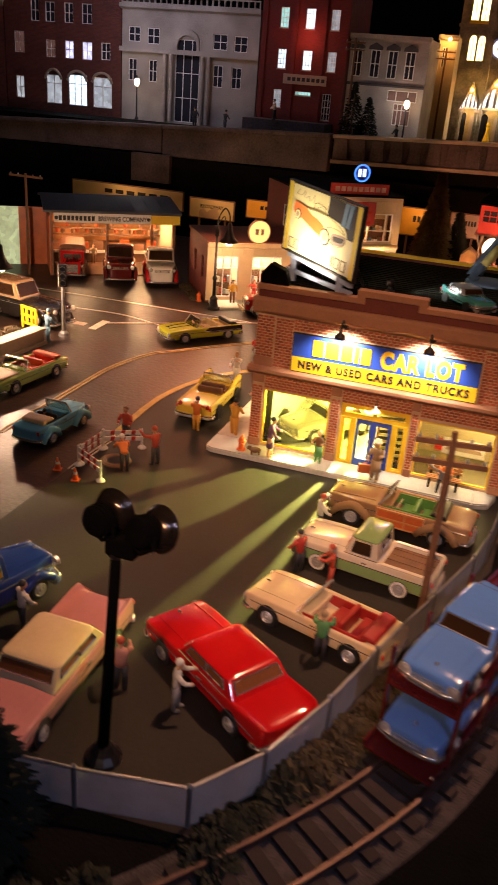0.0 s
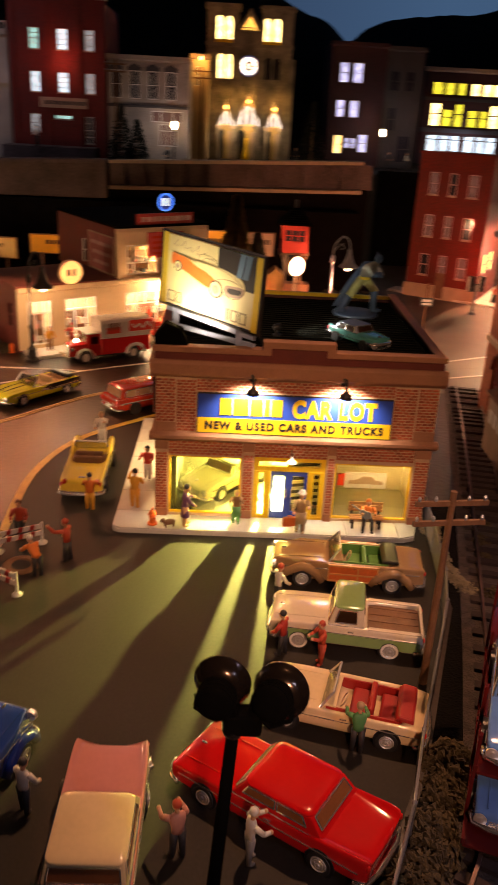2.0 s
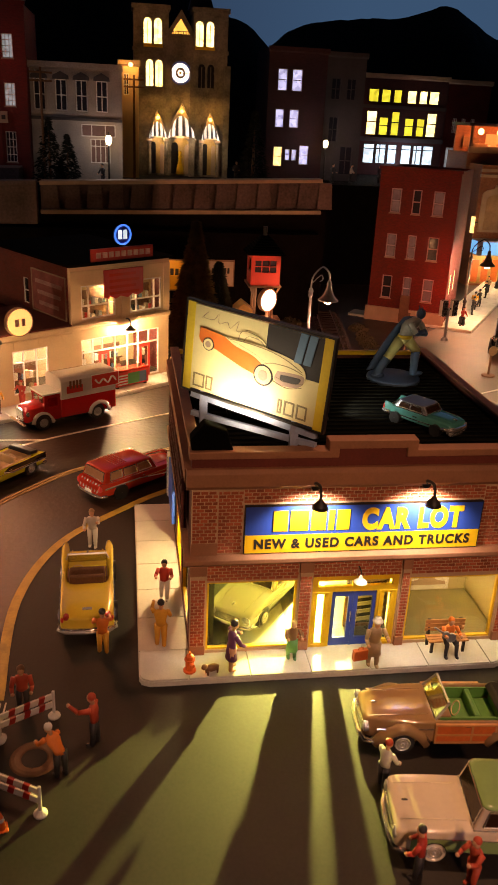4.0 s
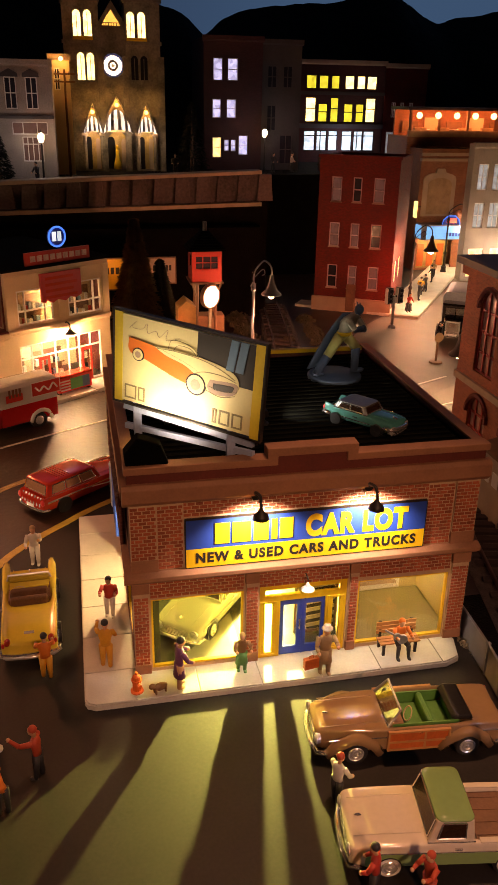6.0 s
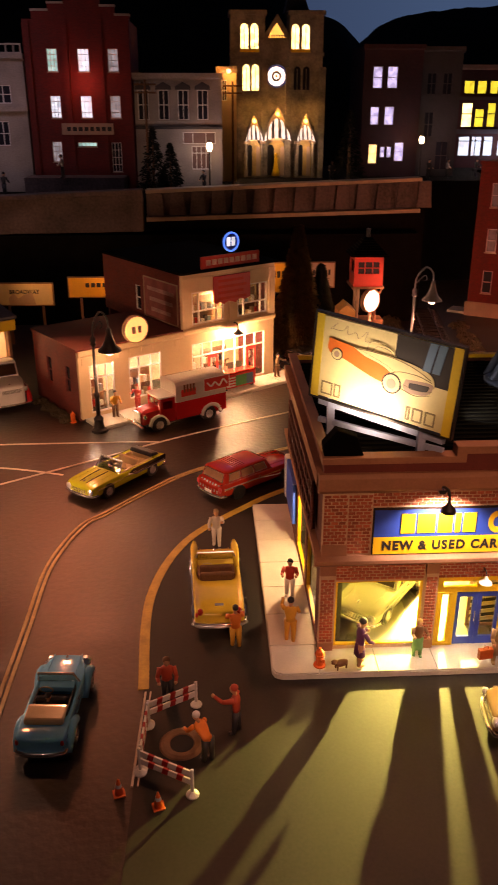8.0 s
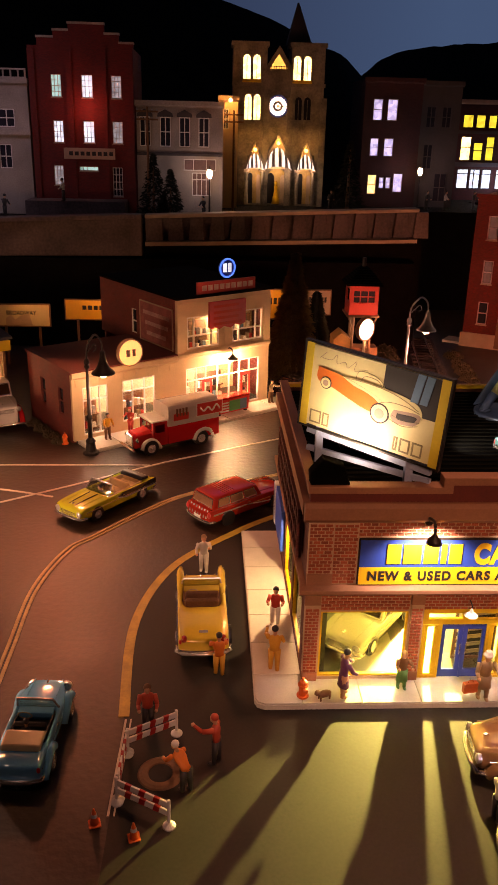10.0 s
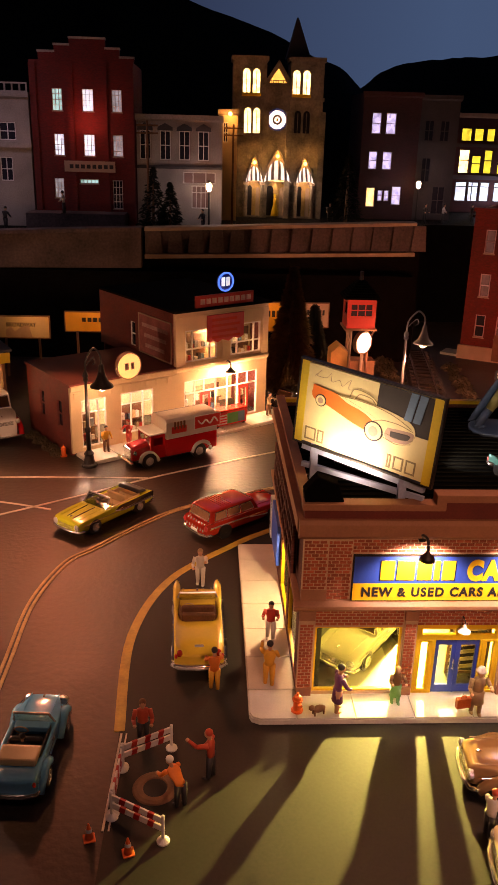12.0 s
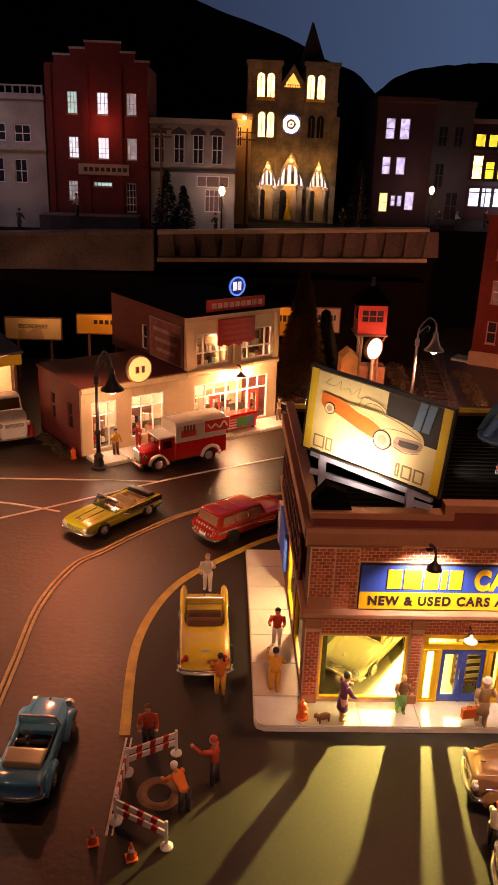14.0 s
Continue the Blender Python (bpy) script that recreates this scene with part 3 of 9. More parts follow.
part("cornice", prism(bmesh.new(), [(-0.35, 15.3), (-0.75, 15.7), (-0.75, 16.7), (-0.5, 17.0), (0.0, 17.0), (0.0, 15.3)], -0.5, XR + 0.5, "yz"), "shop_trim", shop, bevel=0.05)
part("cornice", prism(bmesh.new(), [(-0.3, 8.8), (-0.8, 9.2), (-0.8, 9.55), (-0.3, 9.75), (0.0, 9.75), (0.0, 8.8)], -0.6, XR + 0.5, "yz"), "shop_trim", shop, bevel=0.05)
part("cornice", prism(bmesh.new(), [(-0.3, 15.3), (-0.6, 15.8), (-0.6, 16.9), (0.0, 16.9), (0.0, 15.3)], 0.0, YB, "xz"), "shop_trim", shop)
part("cornice", prism(bmesh.new(), [(-0.3, 8.9), (-0.5, 9.2), (-0.5, 9.6), (0.0, 9.7), (0.0, 8.9)], 0.0, YB, "xz"), "shop_trim", shop)
for x0, x1 in ((0.0, 1.15), (8.6, 9.55), (16.95, 17.6), (25.5, 26.9)):
    part("pilaster", B(x0, x1, -0.22, 0.0, 0.6, 7.9), "mortar", shop)
    part("pilaster_base", B(x0 - 0.06, x1 + 0.06, -0.32, 0.0, 0.6, 1.45), "shop_trim", shop, bevel=0.05)
    part("capital", B(x0 - 0.08, x1 + 0.08, -0.32, 0.0, 7.9, 8.8), "shop_trim", shop, bevel=0.05)
for x0, x1 in ((0.0, 1.9), (25.0, 26.9)):
    part("pilaster", B(x0, x1, -0.2, 0.0, 9.75, 15.3), "mortar", shop)
    part("pilaster_base", B(x0 - 0.06, x1 + 0.06, -0.32, 0.0, 9.75, 10.75), "shop_trim", shop, bevel=0.05)
window(shop, 1.3, 8.45, 0.85, 7.15, 0.1, "yellow_trim", "pane", 0.16)
window(shop, 17.7, 25.35, 0.85, 6.95, 0.1, "yellow_trim", "pane", 0.16)
for a, b, c, d in side_holes:
    window(shop, a, b, c, d, 0.1, "yellow_trim", "pane", 0.2, plane="yz")
# entrance: yellow surround, transom, sidelights and blue double door
door = part("door_surround", wall(bmesh.new(), 9.7, 16.8, 0.55, 7.3, 0.08, 0.42, [(10.2, 10.8, 1.0, 5.6), (11.4, 15.1, 0.55, 5.8), (15.7, 16.3, 1.0, 5.6), (10.2, 13.0, 6.3, 6.85), (13.5, 16.3, 6.3, 6.85)]), "yellow_trim", shop, bevel=0.03)
part("pane", B(10.15, 10.85, 0.25, 0.3, 0.95, 5.65), "pane", door)
part("pane", B(15.65, 16.35, 0.25, 0.3, 0.95, 5.65), "pane", door)
for x0 in (9.78, 15.28):
    part("sidelight_moulding", rim(bmesh.new(), x0, x0 + 1.4, 0.75, 5.85, 0.02, 0.08, 0.12), "yellow_trim", door, bevel=0.02)
part("pane", B(10.1, 13.15, 0.25, 0.3, 6.2, 7.0), "pane", door)
part("pane", B(13.35, 16.4, 0.25, 0.3, 6.2, 7.0), "pane", door)
for x0, x1, hx in ((11.42, 13.23, 13.0), (13.27, 15.08, 13.5)):
    leaf = part("door", wall(bmesh.new(), x0, x1, 0.6, 5.78, 0.14, 0.36, [(x0 + 0.3, x1 - 0.42 if hx < 13.2 else x1 - 0.3, 1.35, 5.3)]), "blue_trim", shop, "blue-painted glazed door", bevel=0.03)
    part("pane", B(x0 + 0.28, x1 - 0.28, 0.24, 0.27, 1.3, 5.35), "pane", leaf)
    part("handle", rod(rod(rod(bmesh.new(), (hx, 0.0, 3.0), (hx, 0.0, 4.0), 0.06), (hx, 0, 3.05), (hx, 0.16, 3.05), 0.04), (hx, 0, 3.95), (hx, 0.16, 3.95), 0.04), "chrome", leaf)
# lantern over the door
lan = part("door_lantern", lathe(bmesh.new(), [(0.06, 0.75), (0.12, 0.6), (0.2, 0.4), (0.55, 0.1), (0.52, 0.06), (0.1, 0.3)], (13.3, -0.75, 7.1), 14), "white", shop, "small white bell lamp over the door")
part("bulb", ball(bmesh.new(), (13.3, -0.75, 7.15), 0.2), "white", lan)
part("bracket", tube(bmesh.new(), [(13.3, -0.75, 7.8), (13.3, -0.7, 8.1), (13.3, -0.3, 8.2), (13.3, 0, 8.2)], 0.06, 6), "iron", lan)
part("astragal", B(13.18, 13.32, 0.1, 0.4, 0.6, 5.78), "blue_trim", shop)
# fascia sign, with plain blocks for the owner's name
sign = thing("shop_sign", 4.0, -0.32, 9.85, 0, "blue and yellow fascia sign with bold capitals", "sign")
part("panel", B(0, 18.6, 0.0, 0.3, 1.55, 3.95), "sign_blue", sign)
part("panel", B(0, 18.6, 0.0, 0.3, 0, 1.55), "sign_yellow", sign)
part("sign_frame", rim(bmesh.new(), -0.05, 18.65, -0.05, 4.0, -0.03, 0.3, 0.05), "ink", sign)
for x, w in ((2.1, 1.15), (3.4, 1.45), (5.0, 1.2), (6.35, 0.5), (7.0, 1.05)):
    part("name_block", B(x, x + w, -0.07, 0.0, 1.85, 3.6), "sign_yellow", sign, bevel=0.2)
text("CAR LOT", 2.35, 13.05, -0.02, 1.92, "sign_yellow", sign, fat=0.062, thick=0.02, width=8.1, gap=1.16)
text("NEW & USED CARS AND TRUCKS", 1.1, 9.3, -0.02, 0.4, "ink", sign, fat=0.045, thick=0.012, width=17.2, gap=1.2)
for lx in (9.1, 17.7):
    g = thing("gooseneck_lamp", lx, 0, 15.2, 0, "black gooseneck lamp lighting the fascia sign", "wall lamp", "sign lamps")
    part("arm", tube(bmesh.new(), curve([(0, -0.5, 0.35), (-0.1, -0.9, 0.75), (0, -1.8, 0.9), (0, -2.2, 0.5), (0, -2.25, -0.1)], 5), 0.12), "iron", g)
    part("wall_plate", lathe(bmesh.new(), [(0.35, 0), (0.35, 0.12)], (0, -0.55, 0.3), 12, axis="y"), "iron", g)
    part("shade", lathe(bmesh.new(), [(0.14, 0.3), (0.25, 0.1), (0.5, -0.12), (0.62, -0.45), (0.55, -0.45), (0.44, -0.15), (0.2, 0.02)], (0, -2.25, -0.2), 16), "iron", g, smooth=True)
# blue advertising panel and lattice sign on the side wall
sg = thing("wall_sign", -0.04, 17.6, 2.8, 0, "bright blue sign with a pale ribbed edge on the side wall", "sign")
part("panel", B(-0.4, 0.0, 0.0, 6.4, 0.0, 4.5), "wall_sign_blue", sg, bevel=0.05)
part("ribbed_edge", B(-0.5, 0.0, 6.4, 7.6, -0.1, 4.6), "white", sg, bevel=0.04)
for i in range(12):
    part("rib", B(-0.56, -0.5, 6.5, 7.5, 0.05 + 0.38 * i, 0.25 + 0.38 * i), "tin", sg)
lt = thing("lattice_sign", -0.35, 3.0, 10.4, 0, "dark red lattice sign along the side wall", "sign")
part("lattice", rim(bmesh.new(), 0, 19, 0, 4.4, -0.25, 0.2, 0.25, "yz", [i / 12 for i in range(1, 12)], (0.35, 0.68)), "brick_dark", lt)
part("backing", B(0.0, 0.1, 0, 19, 0, 4.4), "ink", lt)

# ---- billboard on the roof ----
P0, P1 = Vector((-0.3, 7.6, 20.6)), Vector((9.2, -0.4, 19.75))
run = (P1 - P0)
ang = math.degrees(math.atan2(run.y, run.x))
lean = math.degrees(math.asin(run.z / run.length))
bb = thing("billboard", P0.x, P0.y, P0.z, 0, "roof billboard with an orange and cream car poster", "billboard")
bb.matrix_basis = pose(P0.x * K, P0.y * K, P0.z * K, 0, -lean, ang)
BW, BH = run.length, 7.0
part("panel", B(0.7, BW - 0.7, 0, 0.25, 0.15, BH - 0.15), "paper", bb)
part("border", B(0.0, 0.7, -0.05, 0.25, 0, BH), "board_yellow", bb)
part("border", B(BW - 0.75, BW, -0.05, 0.25, 0, BH), "board_yellow", bb)
part("board_frame", rim(bmesh.new(), -0.15, BW + 0.15, -0.15, BH + 0.15, -0.08, 0.35, 0.17), "iron", bb)
part("night_panel", B(7.1, BW - 0.75, -0.03, 0.0, 3.6, BH - 0.15), "ink", bb)
e = -0.06


def flat(name, pts, material, depth, steps=5):
    loop = [(p.x, p.y) for p in curve([(*p, 0) for p in pts + pts[:1]], steps)[:-1]]
    return part(name, prism(bmesh.new(), loop, depth, -0.005, "xz"), material, bb)


flat("printed_car", [(1.3, 5.0), (1.5, 5.25), (3.3, 5.0), (5.0, 4.55), (6.4, 4.25), (7.3, 3.5), (7.0, 2.8), (5.6, 2.95), (4.2, 3.35), (2.6, 3.85), (1.6, 4.0), (1.25, 4.4)], "orange", e)
flat("printed_car", [(3.6, 4.95), (5.2, 5.1), (7.4, 5.0), (9.2, 4.75), (10.2, 4.4), (10.6, 3.8), (10.4, 3.2), (9.2, 3.0), (7.6, 3.0), (7.0, 3.7), (6.0, 4.2), (4.6, 4.5)], "paper", e - 0.02)
flat("printed_grille", [(8.3, 3.6), (10.3, 3.75), (10.5, 3.3), (10.0, 2.75), (8.6, 2.6), (8.1, 3.0)], "stone_trim", e - 0.03)
flat("printed_grille", [(8.6, 3.4), (10.1, 3.5), (10.2, 3.25), (9.9, 3.0), (8.7, 2.95)], "ink", e - 0.05)
for cx, cz, r in ((7.15, 2.95, 0.82), (2.15, 4.05, 0.5)):
    part("printed_wheel", lathe(bmesh.new(), [(r, e - 0.05), (r, -0.005)], (cx, 0, cz), 20, axis="y"), "ink", bb)
    part("printed_hub", lathe(bmesh.new(), [(r * 0.86, e - 0.07), (r * 0.86, -0.005)], (cx, 0, cz), 20, axis="y"), "paper", bb)
    part("printed_hub", lathe(bmesh.new(), [(r * 0.5, e - 0.085), (r * 0.5, -0.005)], (cx, 0, cz), 16, axis="y"), "stone_trim", bb)
part("printed_screen", tube(bmesh.new(), curve([(4.7, -0.06, 4.9), (5.0, -0.06, 5.75), (6.2, -0.06, 5.75), (7.0, -0.06, 5.4), (7.3, -0.06, 4.95)], 4), 0.025, 6), "pencil", bb)
part("printed_line", tube(bmesh.new(), curve([(1.5, -0.06, 5.2), (3.6, -0.06, 5.0), (6.4, -0.06, 4.3), (7.3, -0.06, 3.9)], 4), 0.025, 6), "pencil", bb)
for pts in ([(3.8, 4.9), (5.4, 5.0), (7.4, 4.9), (9.0, 4.55), (10.3, 4.0)], [(7.0, 3.75), (7.8, 4.05), (9.2, 4.1), (10.4, 3.85)], [(5.2, 5.05), (5.6, 5.5), (6.6, 5.45), (7.1, 5.0)], [(8.2, 3.1), (9.3, 2.95), (10.5, 3.15)], [(8.0, 2.75), (9.2, 2.5), (10.4, 2.85)]):
    part("printed_line", tube(bmesh.new(), curve([(x, -0.09, z) for x, z in pts], 5), 0.024, 6), "pencil", bb)
for x in (9.5, 10.25):
    part("blue_stripe", prism(bmesh.new(), [(x, 4.6), (x + 0.62, 4.6), (x + 0.95, 6.85), (x + 0.33, 6.85)], e - 0.03, -0.03, "xz"), "sky_print", bb)
part("script_line", tube(bmesh.new(), curve([(1.3, -0.01, 5.9), (1.9, -0.01, 6.5), (1.5, -0.01, 6.0), (2.4, -0.01, 6.0), (2.8, -0.01, 6.5), (2.9, -0.01, 5.8), (3.6, -0.01, 6.1), (3.9, -0.01, 5.7), (4.6, -0.01, 6.4), (4.5, -0.01, 5.6), (5.6, -0.01, 6.0)], 5), 0.016, 6), "stone_trim", bb)
for x, w in ((0.95, 1.05), (2.15, 0.6), (8.6, 0.35), (9.15, 0.85), (10.2, 0.85)):
    part("name_block", rim(bmesh.new(), x, x + w, 0.4, 1.5, -0.04, 0.0, 0.12), "pencil", bb)
stand = thing("billboard_stand", 0, 0, 0, 0, "blue-grey steel frame holding the billboard", "support frame")
un = Vector((run.x, run.y, 0)).normalized()
nb = Vector((un.y, -un.x, 0)) * -1
for f in (0.14, 0.8):
    p = P0 + run * f + nb * 0.45
    part("leg", rod(bmesh.new(), (p.x, p.y, 17.2), (p.x, p.y, p.z + 4.5), 0.42, n=4), "blue_steel", stand)
    q = p + nb * 4.0
    part("brace", rod(bmesh.new(), (q.x, q.y, 17.2), (p.x, p.y, p.z + 3.5), 0.18, n=6), "iron", stand)
pa, pb2 = P0 + run * 0.05 + nb * 0.5, P0 + run * 0.95 + nb * 0.5
part("rail", rod(bmesh.new(), (pa.x, pa.y, pa.z - 0.5), (pb2.x, pb2.y, pb2.z - 0.6), 0.36, n=4), "blue_steel", stand)
part("walkway", rod(bmesh.new(), (pa.x, pa.y, 18.4), (pb2.x, pb2.y, 18.4), 0.3, n=4), "blue_steel", stand)
rl = thing("roof_spotlight", 11.6, 8.6, 17.3, 20, "small black roof spotlight with a lit lens", "spotlight")
part("base", lathe(bmesh.new(), [(0.5, 0), (0.5, 0.12), (0.2, 0.3), (0.15, 0.6)], n=12), "iron", rl)
hd = part("head", lathe(bmesh.new(), [(0.15, -0.5), (0.32, -0.35), (0.4, 0.3), (0.34, 0.3)], (0, 0, 0.9), 14, axis="x"), "iron", rl, smooth=True)
part("lens", lathe(bmesh.new(), [(0.33, 0.1), (0.33, 0.22), (0.05, 0.27)], (0, 0, 0.9), 14, axis="x"), "lit_canopy", hd)
fl = thing("floodlight", 1.5, 0.9, 17.25, 0, "black floodlight box on the roof below the billboard", "floodlight")
part("housing", prism(bmesh.new(), [(-1.5, 0.0), (-1.7, 1.9), (-0.7, 3.1), (0.9, 2.5), (1.5, 0.8), (1.3, 0.0)], -0.9, 0.3, "xz"), "roof_black", fl, bevel=0.1)
part("lens", B(-0.9, 0.7, 0.3, 0.4, 1.4, 2.2), "lit_warm", fl)

# ---- model cars: x forward, y left ----
def wheels(car, L, W, r, xf, xr, white=False, spread=0.0, arch=True):
    for sx in (xf, xr):
        for sy in (1, -1):
            yo, turn = sy * (W / 2 - 0.2 + spread), 0 if sy > 0 else 180
            bm = lathe(bmesh.new(), [(r * 0.55, -0.27), (r * 0.92, -0.27), (r, -0.15), (r, 0.15), (r * 0.92, 0.27), (r * 0.55, 0.27)], (0, 0, 0), 22, axis="y")
            tyre = part("wheel", bm, "tyre", car, smooth=False, at=(sx, yo, r))
            if white:
                part("whitewall", lathe(bmesh.new(), [(r * 0.9, 0.2), (r * 0.9, 0.285), (r * 0.62, 0.285), (r * 0.62, 0.2)], (0, 0, 0), 22, axis="y", ring=True), "whitewall", tyre, at=(0, 0, 0, 0, 0, turn))
            hb = lathe(bmesh.new(), [(r * 0.66, 0.24), (r * 0.66, 0.3), (r * 0.6, 0.35), (r * 0.54, 0.3), (r * 0.44, 0.29), (r * 0.4, 0.33), (r * 0.3, 0.34), (r * 0.26, 0.31), (r * 0.18, 0.32), (r * 0.15, 0.4), (0.0, 0.43)], (0, 0, 0), 18, axis="y")
            part("hubcap", hb, "hub", tyre, at=(0, 0, 0, 0, 0, turn))
            if arch:
                part("wheel_arch", lathe(bmesh.new(), [(r * 1.2, -0.5), (r * 1.2, 0.3)], (0, 0, 0), 22, axis="y"), "black", car, at=(sx, sy * (W / 2 - 0.28), r * 1.04))


def ring(x, w, zb, zs, zt, cut=None, fin=0.0):
    pts = [(0.0, zb), (0.9 * w, zb), (0.985 * w, zb + 0.14 * (zs - zb)), (w, zb + 0.5 * (zs - zb)), (0.99 * w, zs - 0.14), (0.965 * w, zs - 0.02 + fin), (0.9 * w, zs + fin)]
    pts += [(0.8 * w, zs - 0.04), (0.77 * w, cut), (0.5 * w, cut), (0.0, cut)] if cut else [(0.82 * w, zs + 0.02), (0.62 * w, zs + 0.5 * (zt - zs)), (0.34 * w, zt), (0.0, zt)]
    return [(x, y, z) for y, z in pts] + [(x, -y, z) for y, z in reversed(pts[1:-1])]


def pane(name, quad, u0, u1, v0, v1, m, parent, lift=0.04, frame=True):
    """A glass panel lying on a four-cornered face; quad is lower a, lower b, upper b, upper a."""
    q = [Vector(p) for p in quad]
    n = (q[1] - q[0]).cross(q[3] - q[0]).normalized()
    at_ = lambda u, v: q[0].lerp(q[1], u).lerp(q[3].lerp(q[2], u), v)
    c = [at_(u0, v0), at_(u1, v0), at_(u1, v1), at_(u0, v1)]
    g = part(name, loft(bmesh.new(), [[tuple(p - n * lift) for p in c], [tuple(p + n * lift) for p in c]]), m, parent)
    if frame:
        tb = bmesh.new()
        for k in range(4):
            rod(tb, tuple(c[k] + n * lift), tuple(c[(k + 1) % 4] + n * lift), 0.06, n=5)
        part("window_trim", tb, "chrome", g)
    return g


def arch_fender(car, sx, sy, w, r, m):
    R = r * 1.22
    path = [(sx + R * 1.75, sy * (w - 0.15), r * 0.75), (sx + R * 1.2, sy * (w - 0.02), r + R * 0.5)]
    path += [(sx + R * math.cos(t), sy * w, r + R * math.sin(t)) for t in (math.pi * (0.3 + 0.1 * k) for k in range(5))]
    path += [(sx - R * 1.15, sy * (w - 0.02), r + R * 0.45), (sx - R * 1.6, sy * (w - 0.1), r * 0.7)]
    part("fender", tube(bmesh.new(), path, 0.42, 10), m, car, smooth=True)


def car(name, x, y, head, L, W, body, label, style="sedan", roof=None, inside="cream", belt=2.2, top=3.6, fins=0.0, r=0.78, white=False, group="model cars", z=0.0, low=0.5, a=0.14, b=-0.36, bed=None, trim="chrome", fender=None, side=None, glass="car_window", cabl=0.29, nose=0.9, xf=0.30, xr=-0.29, fold=1.0, sill=0.14):
    c = thing(name, x, y, z, head, label, "model car", group)
    w = W / 2
    st = [(0.5, nose - 0.06, low + 0.25, belt - 0.5, belt - 0.42, None, 0), (0.49, nose + 0.02, low + 0.1, belt - 0.24, belt - 0.2, None, 0), (0.45, nose + 0.07, low, belt - 0.12, belt - 0.04, None, 0), (0.28, 1.0, low, belt, belt + 0.1, None, 0), (a + 0.02, 1.0, low, belt, belt + 0.14, None, 0)]
    if style == "convertible":
        st += [(a - 0.02, 1.0, low, belt, belt + 0.14, None, 0), (a - 0.035, 1.0, low, belt, belt, low + 0.5, 0), (b + 0.015, 1.0, low, belt, belt, low + 0.5, 0), (b, 1.0, low, belt, belt + 0.06, None, fins * 0.2)]
    elif style == "pickup":
        st += [(a - cabl - 0.01, 1.0, low, belt, belt + 0.1, None, 0), (a - cabl - 0.025, 1.0, low, belt, belt, low + 0.7, 0), (-0.475, 1.0, low, belt, belt, low + 0.7, 0)]
    else:
        st += [(b + 0.04, 1.0, low, belt, belt + 0.08, None, fins * 0.1)]
    if style == "pickup":
        st += [(-0.485, 1.0, low, belt, belt, None, 0), (-0.5, 0.98, low + 0.1, belt - 0.05, belt - 0.05, None, 0)]
    else:
        st += [(-0.4, 0.99, low, belt, belt - 0.02, None, fins * 0.65), (-0.47, 0.97, low + 0.06, belt - 0.06, belt - 0.12, None, fins), (-0.495, 0.94, low + 0.15, belt - 0.12, belt - 0.22, None, fins * 0.95), (-0.5, 0.88, low + 0.3, belt - 0.3, belt - 0.4, None, fins * 0.6)]
    bm = loft(bmesh.new(), [ring(s[0] * L, s[1] * w, *s[2:7]) for s in st])
    part("body", bm, body, c, smooth=True, sub=1)
    xf, xr = xf * L, xr * L
    wheels(c, L, W, r, xf, xr, white, 0.22 if fender else 0.0, not fender)
    if fender:
        for sx in (xf, xr):
            for sy in (1, -1):
                arch_fender(c, sx, sy, w, r, fender)
    for sx in (L / 2, -L / 2):
        s = 1 if sx > 0 else -1
        part("bumper", tube(bmesh.new(), [(sx - s * 0.75, w * 1.01, low + 0.35), (sx - s * 0.1, w * 0.92, low + 0.35), (sx + s * 0.14, w * 0.5, low + 0.35), (sx + s * 0.18, 0, low + 0.35), (sx + s * 0.14, -w * 0.5, low + 0.35), (sx - s * 0.1, -w * 0.92, low + 0.35), (sx - s * 0.75, -w * 1.01, low + 0.35)], 0.2, 8), trim, c, smooth=True)
    for sy in (1, -1):
        hl = part("headlight", lathe(bmesh.new(), [(0.34, -0.25), (0.38, 0.05), (0.3, 0.08), (0.2, 0.14), (0.0, 0.18)], (L / 2 - 0.06, sy * w * 0.76, belt - 0.7), 14, axis="x"), "hub", c)
        part("taillight", ball(bmesh.new(), (-L / 2 + 0.06, sy * w * 0.88, belt - 0.45 + fins * 0.6), 0.2, (0.6, 0.7, 1.2), 10), "red_paint", c)
        part("side_trim", B(-0.46 * L, 0.44 * L, sy * w * 0.995 - 0.02, sy * w * 0.995 + 0.05, belt - 0.62, belt - 0.54), trim, c)
        part("door_handle", B(-0.05 * L, -0.05 * L + 0.45, sy * w - 0.04, sy * w + 0.1, belt - 0.36, belt - 0.27), "chrome", c)
        if side:
            part("side_panel", B(-0.48 * L, 0.42 * L, sy * w * 0.998 - 0.03, sy * w * 0.998 + 0.025, low + 0.35, belt - 0.65), side, c, "lower side panel in a second colour")
    gb = bmesh.new()
    for i in range(5):
        box(gb, L / 2 - 0.16, L / 2 + 0.03, -0.52 * w, 0.52 * w, belt - 1.15 + 0.12 * i, belt - 1.09 + 0.12 * i)
    part("grille", gb, "chrome", c)
    part("hood_ornament", ball(bmesh.new(), (0.43 * L, 0, belt + 0.02), 0.13, (1.8, 0.8, 0.8), 8), "chrome", c)
    for sy in (1, -1):
        part("hood_seam", tube(bmesh.new(), [(0.47 * L, sy * 0.6 * w, belt - 0.06), (0.3 * L, sy * 0.62 * w, belt + 0.06), ((a + 0.02) * L, sy * 0.62 * w, belt + 0.08)], 0.035, 5), body, c)
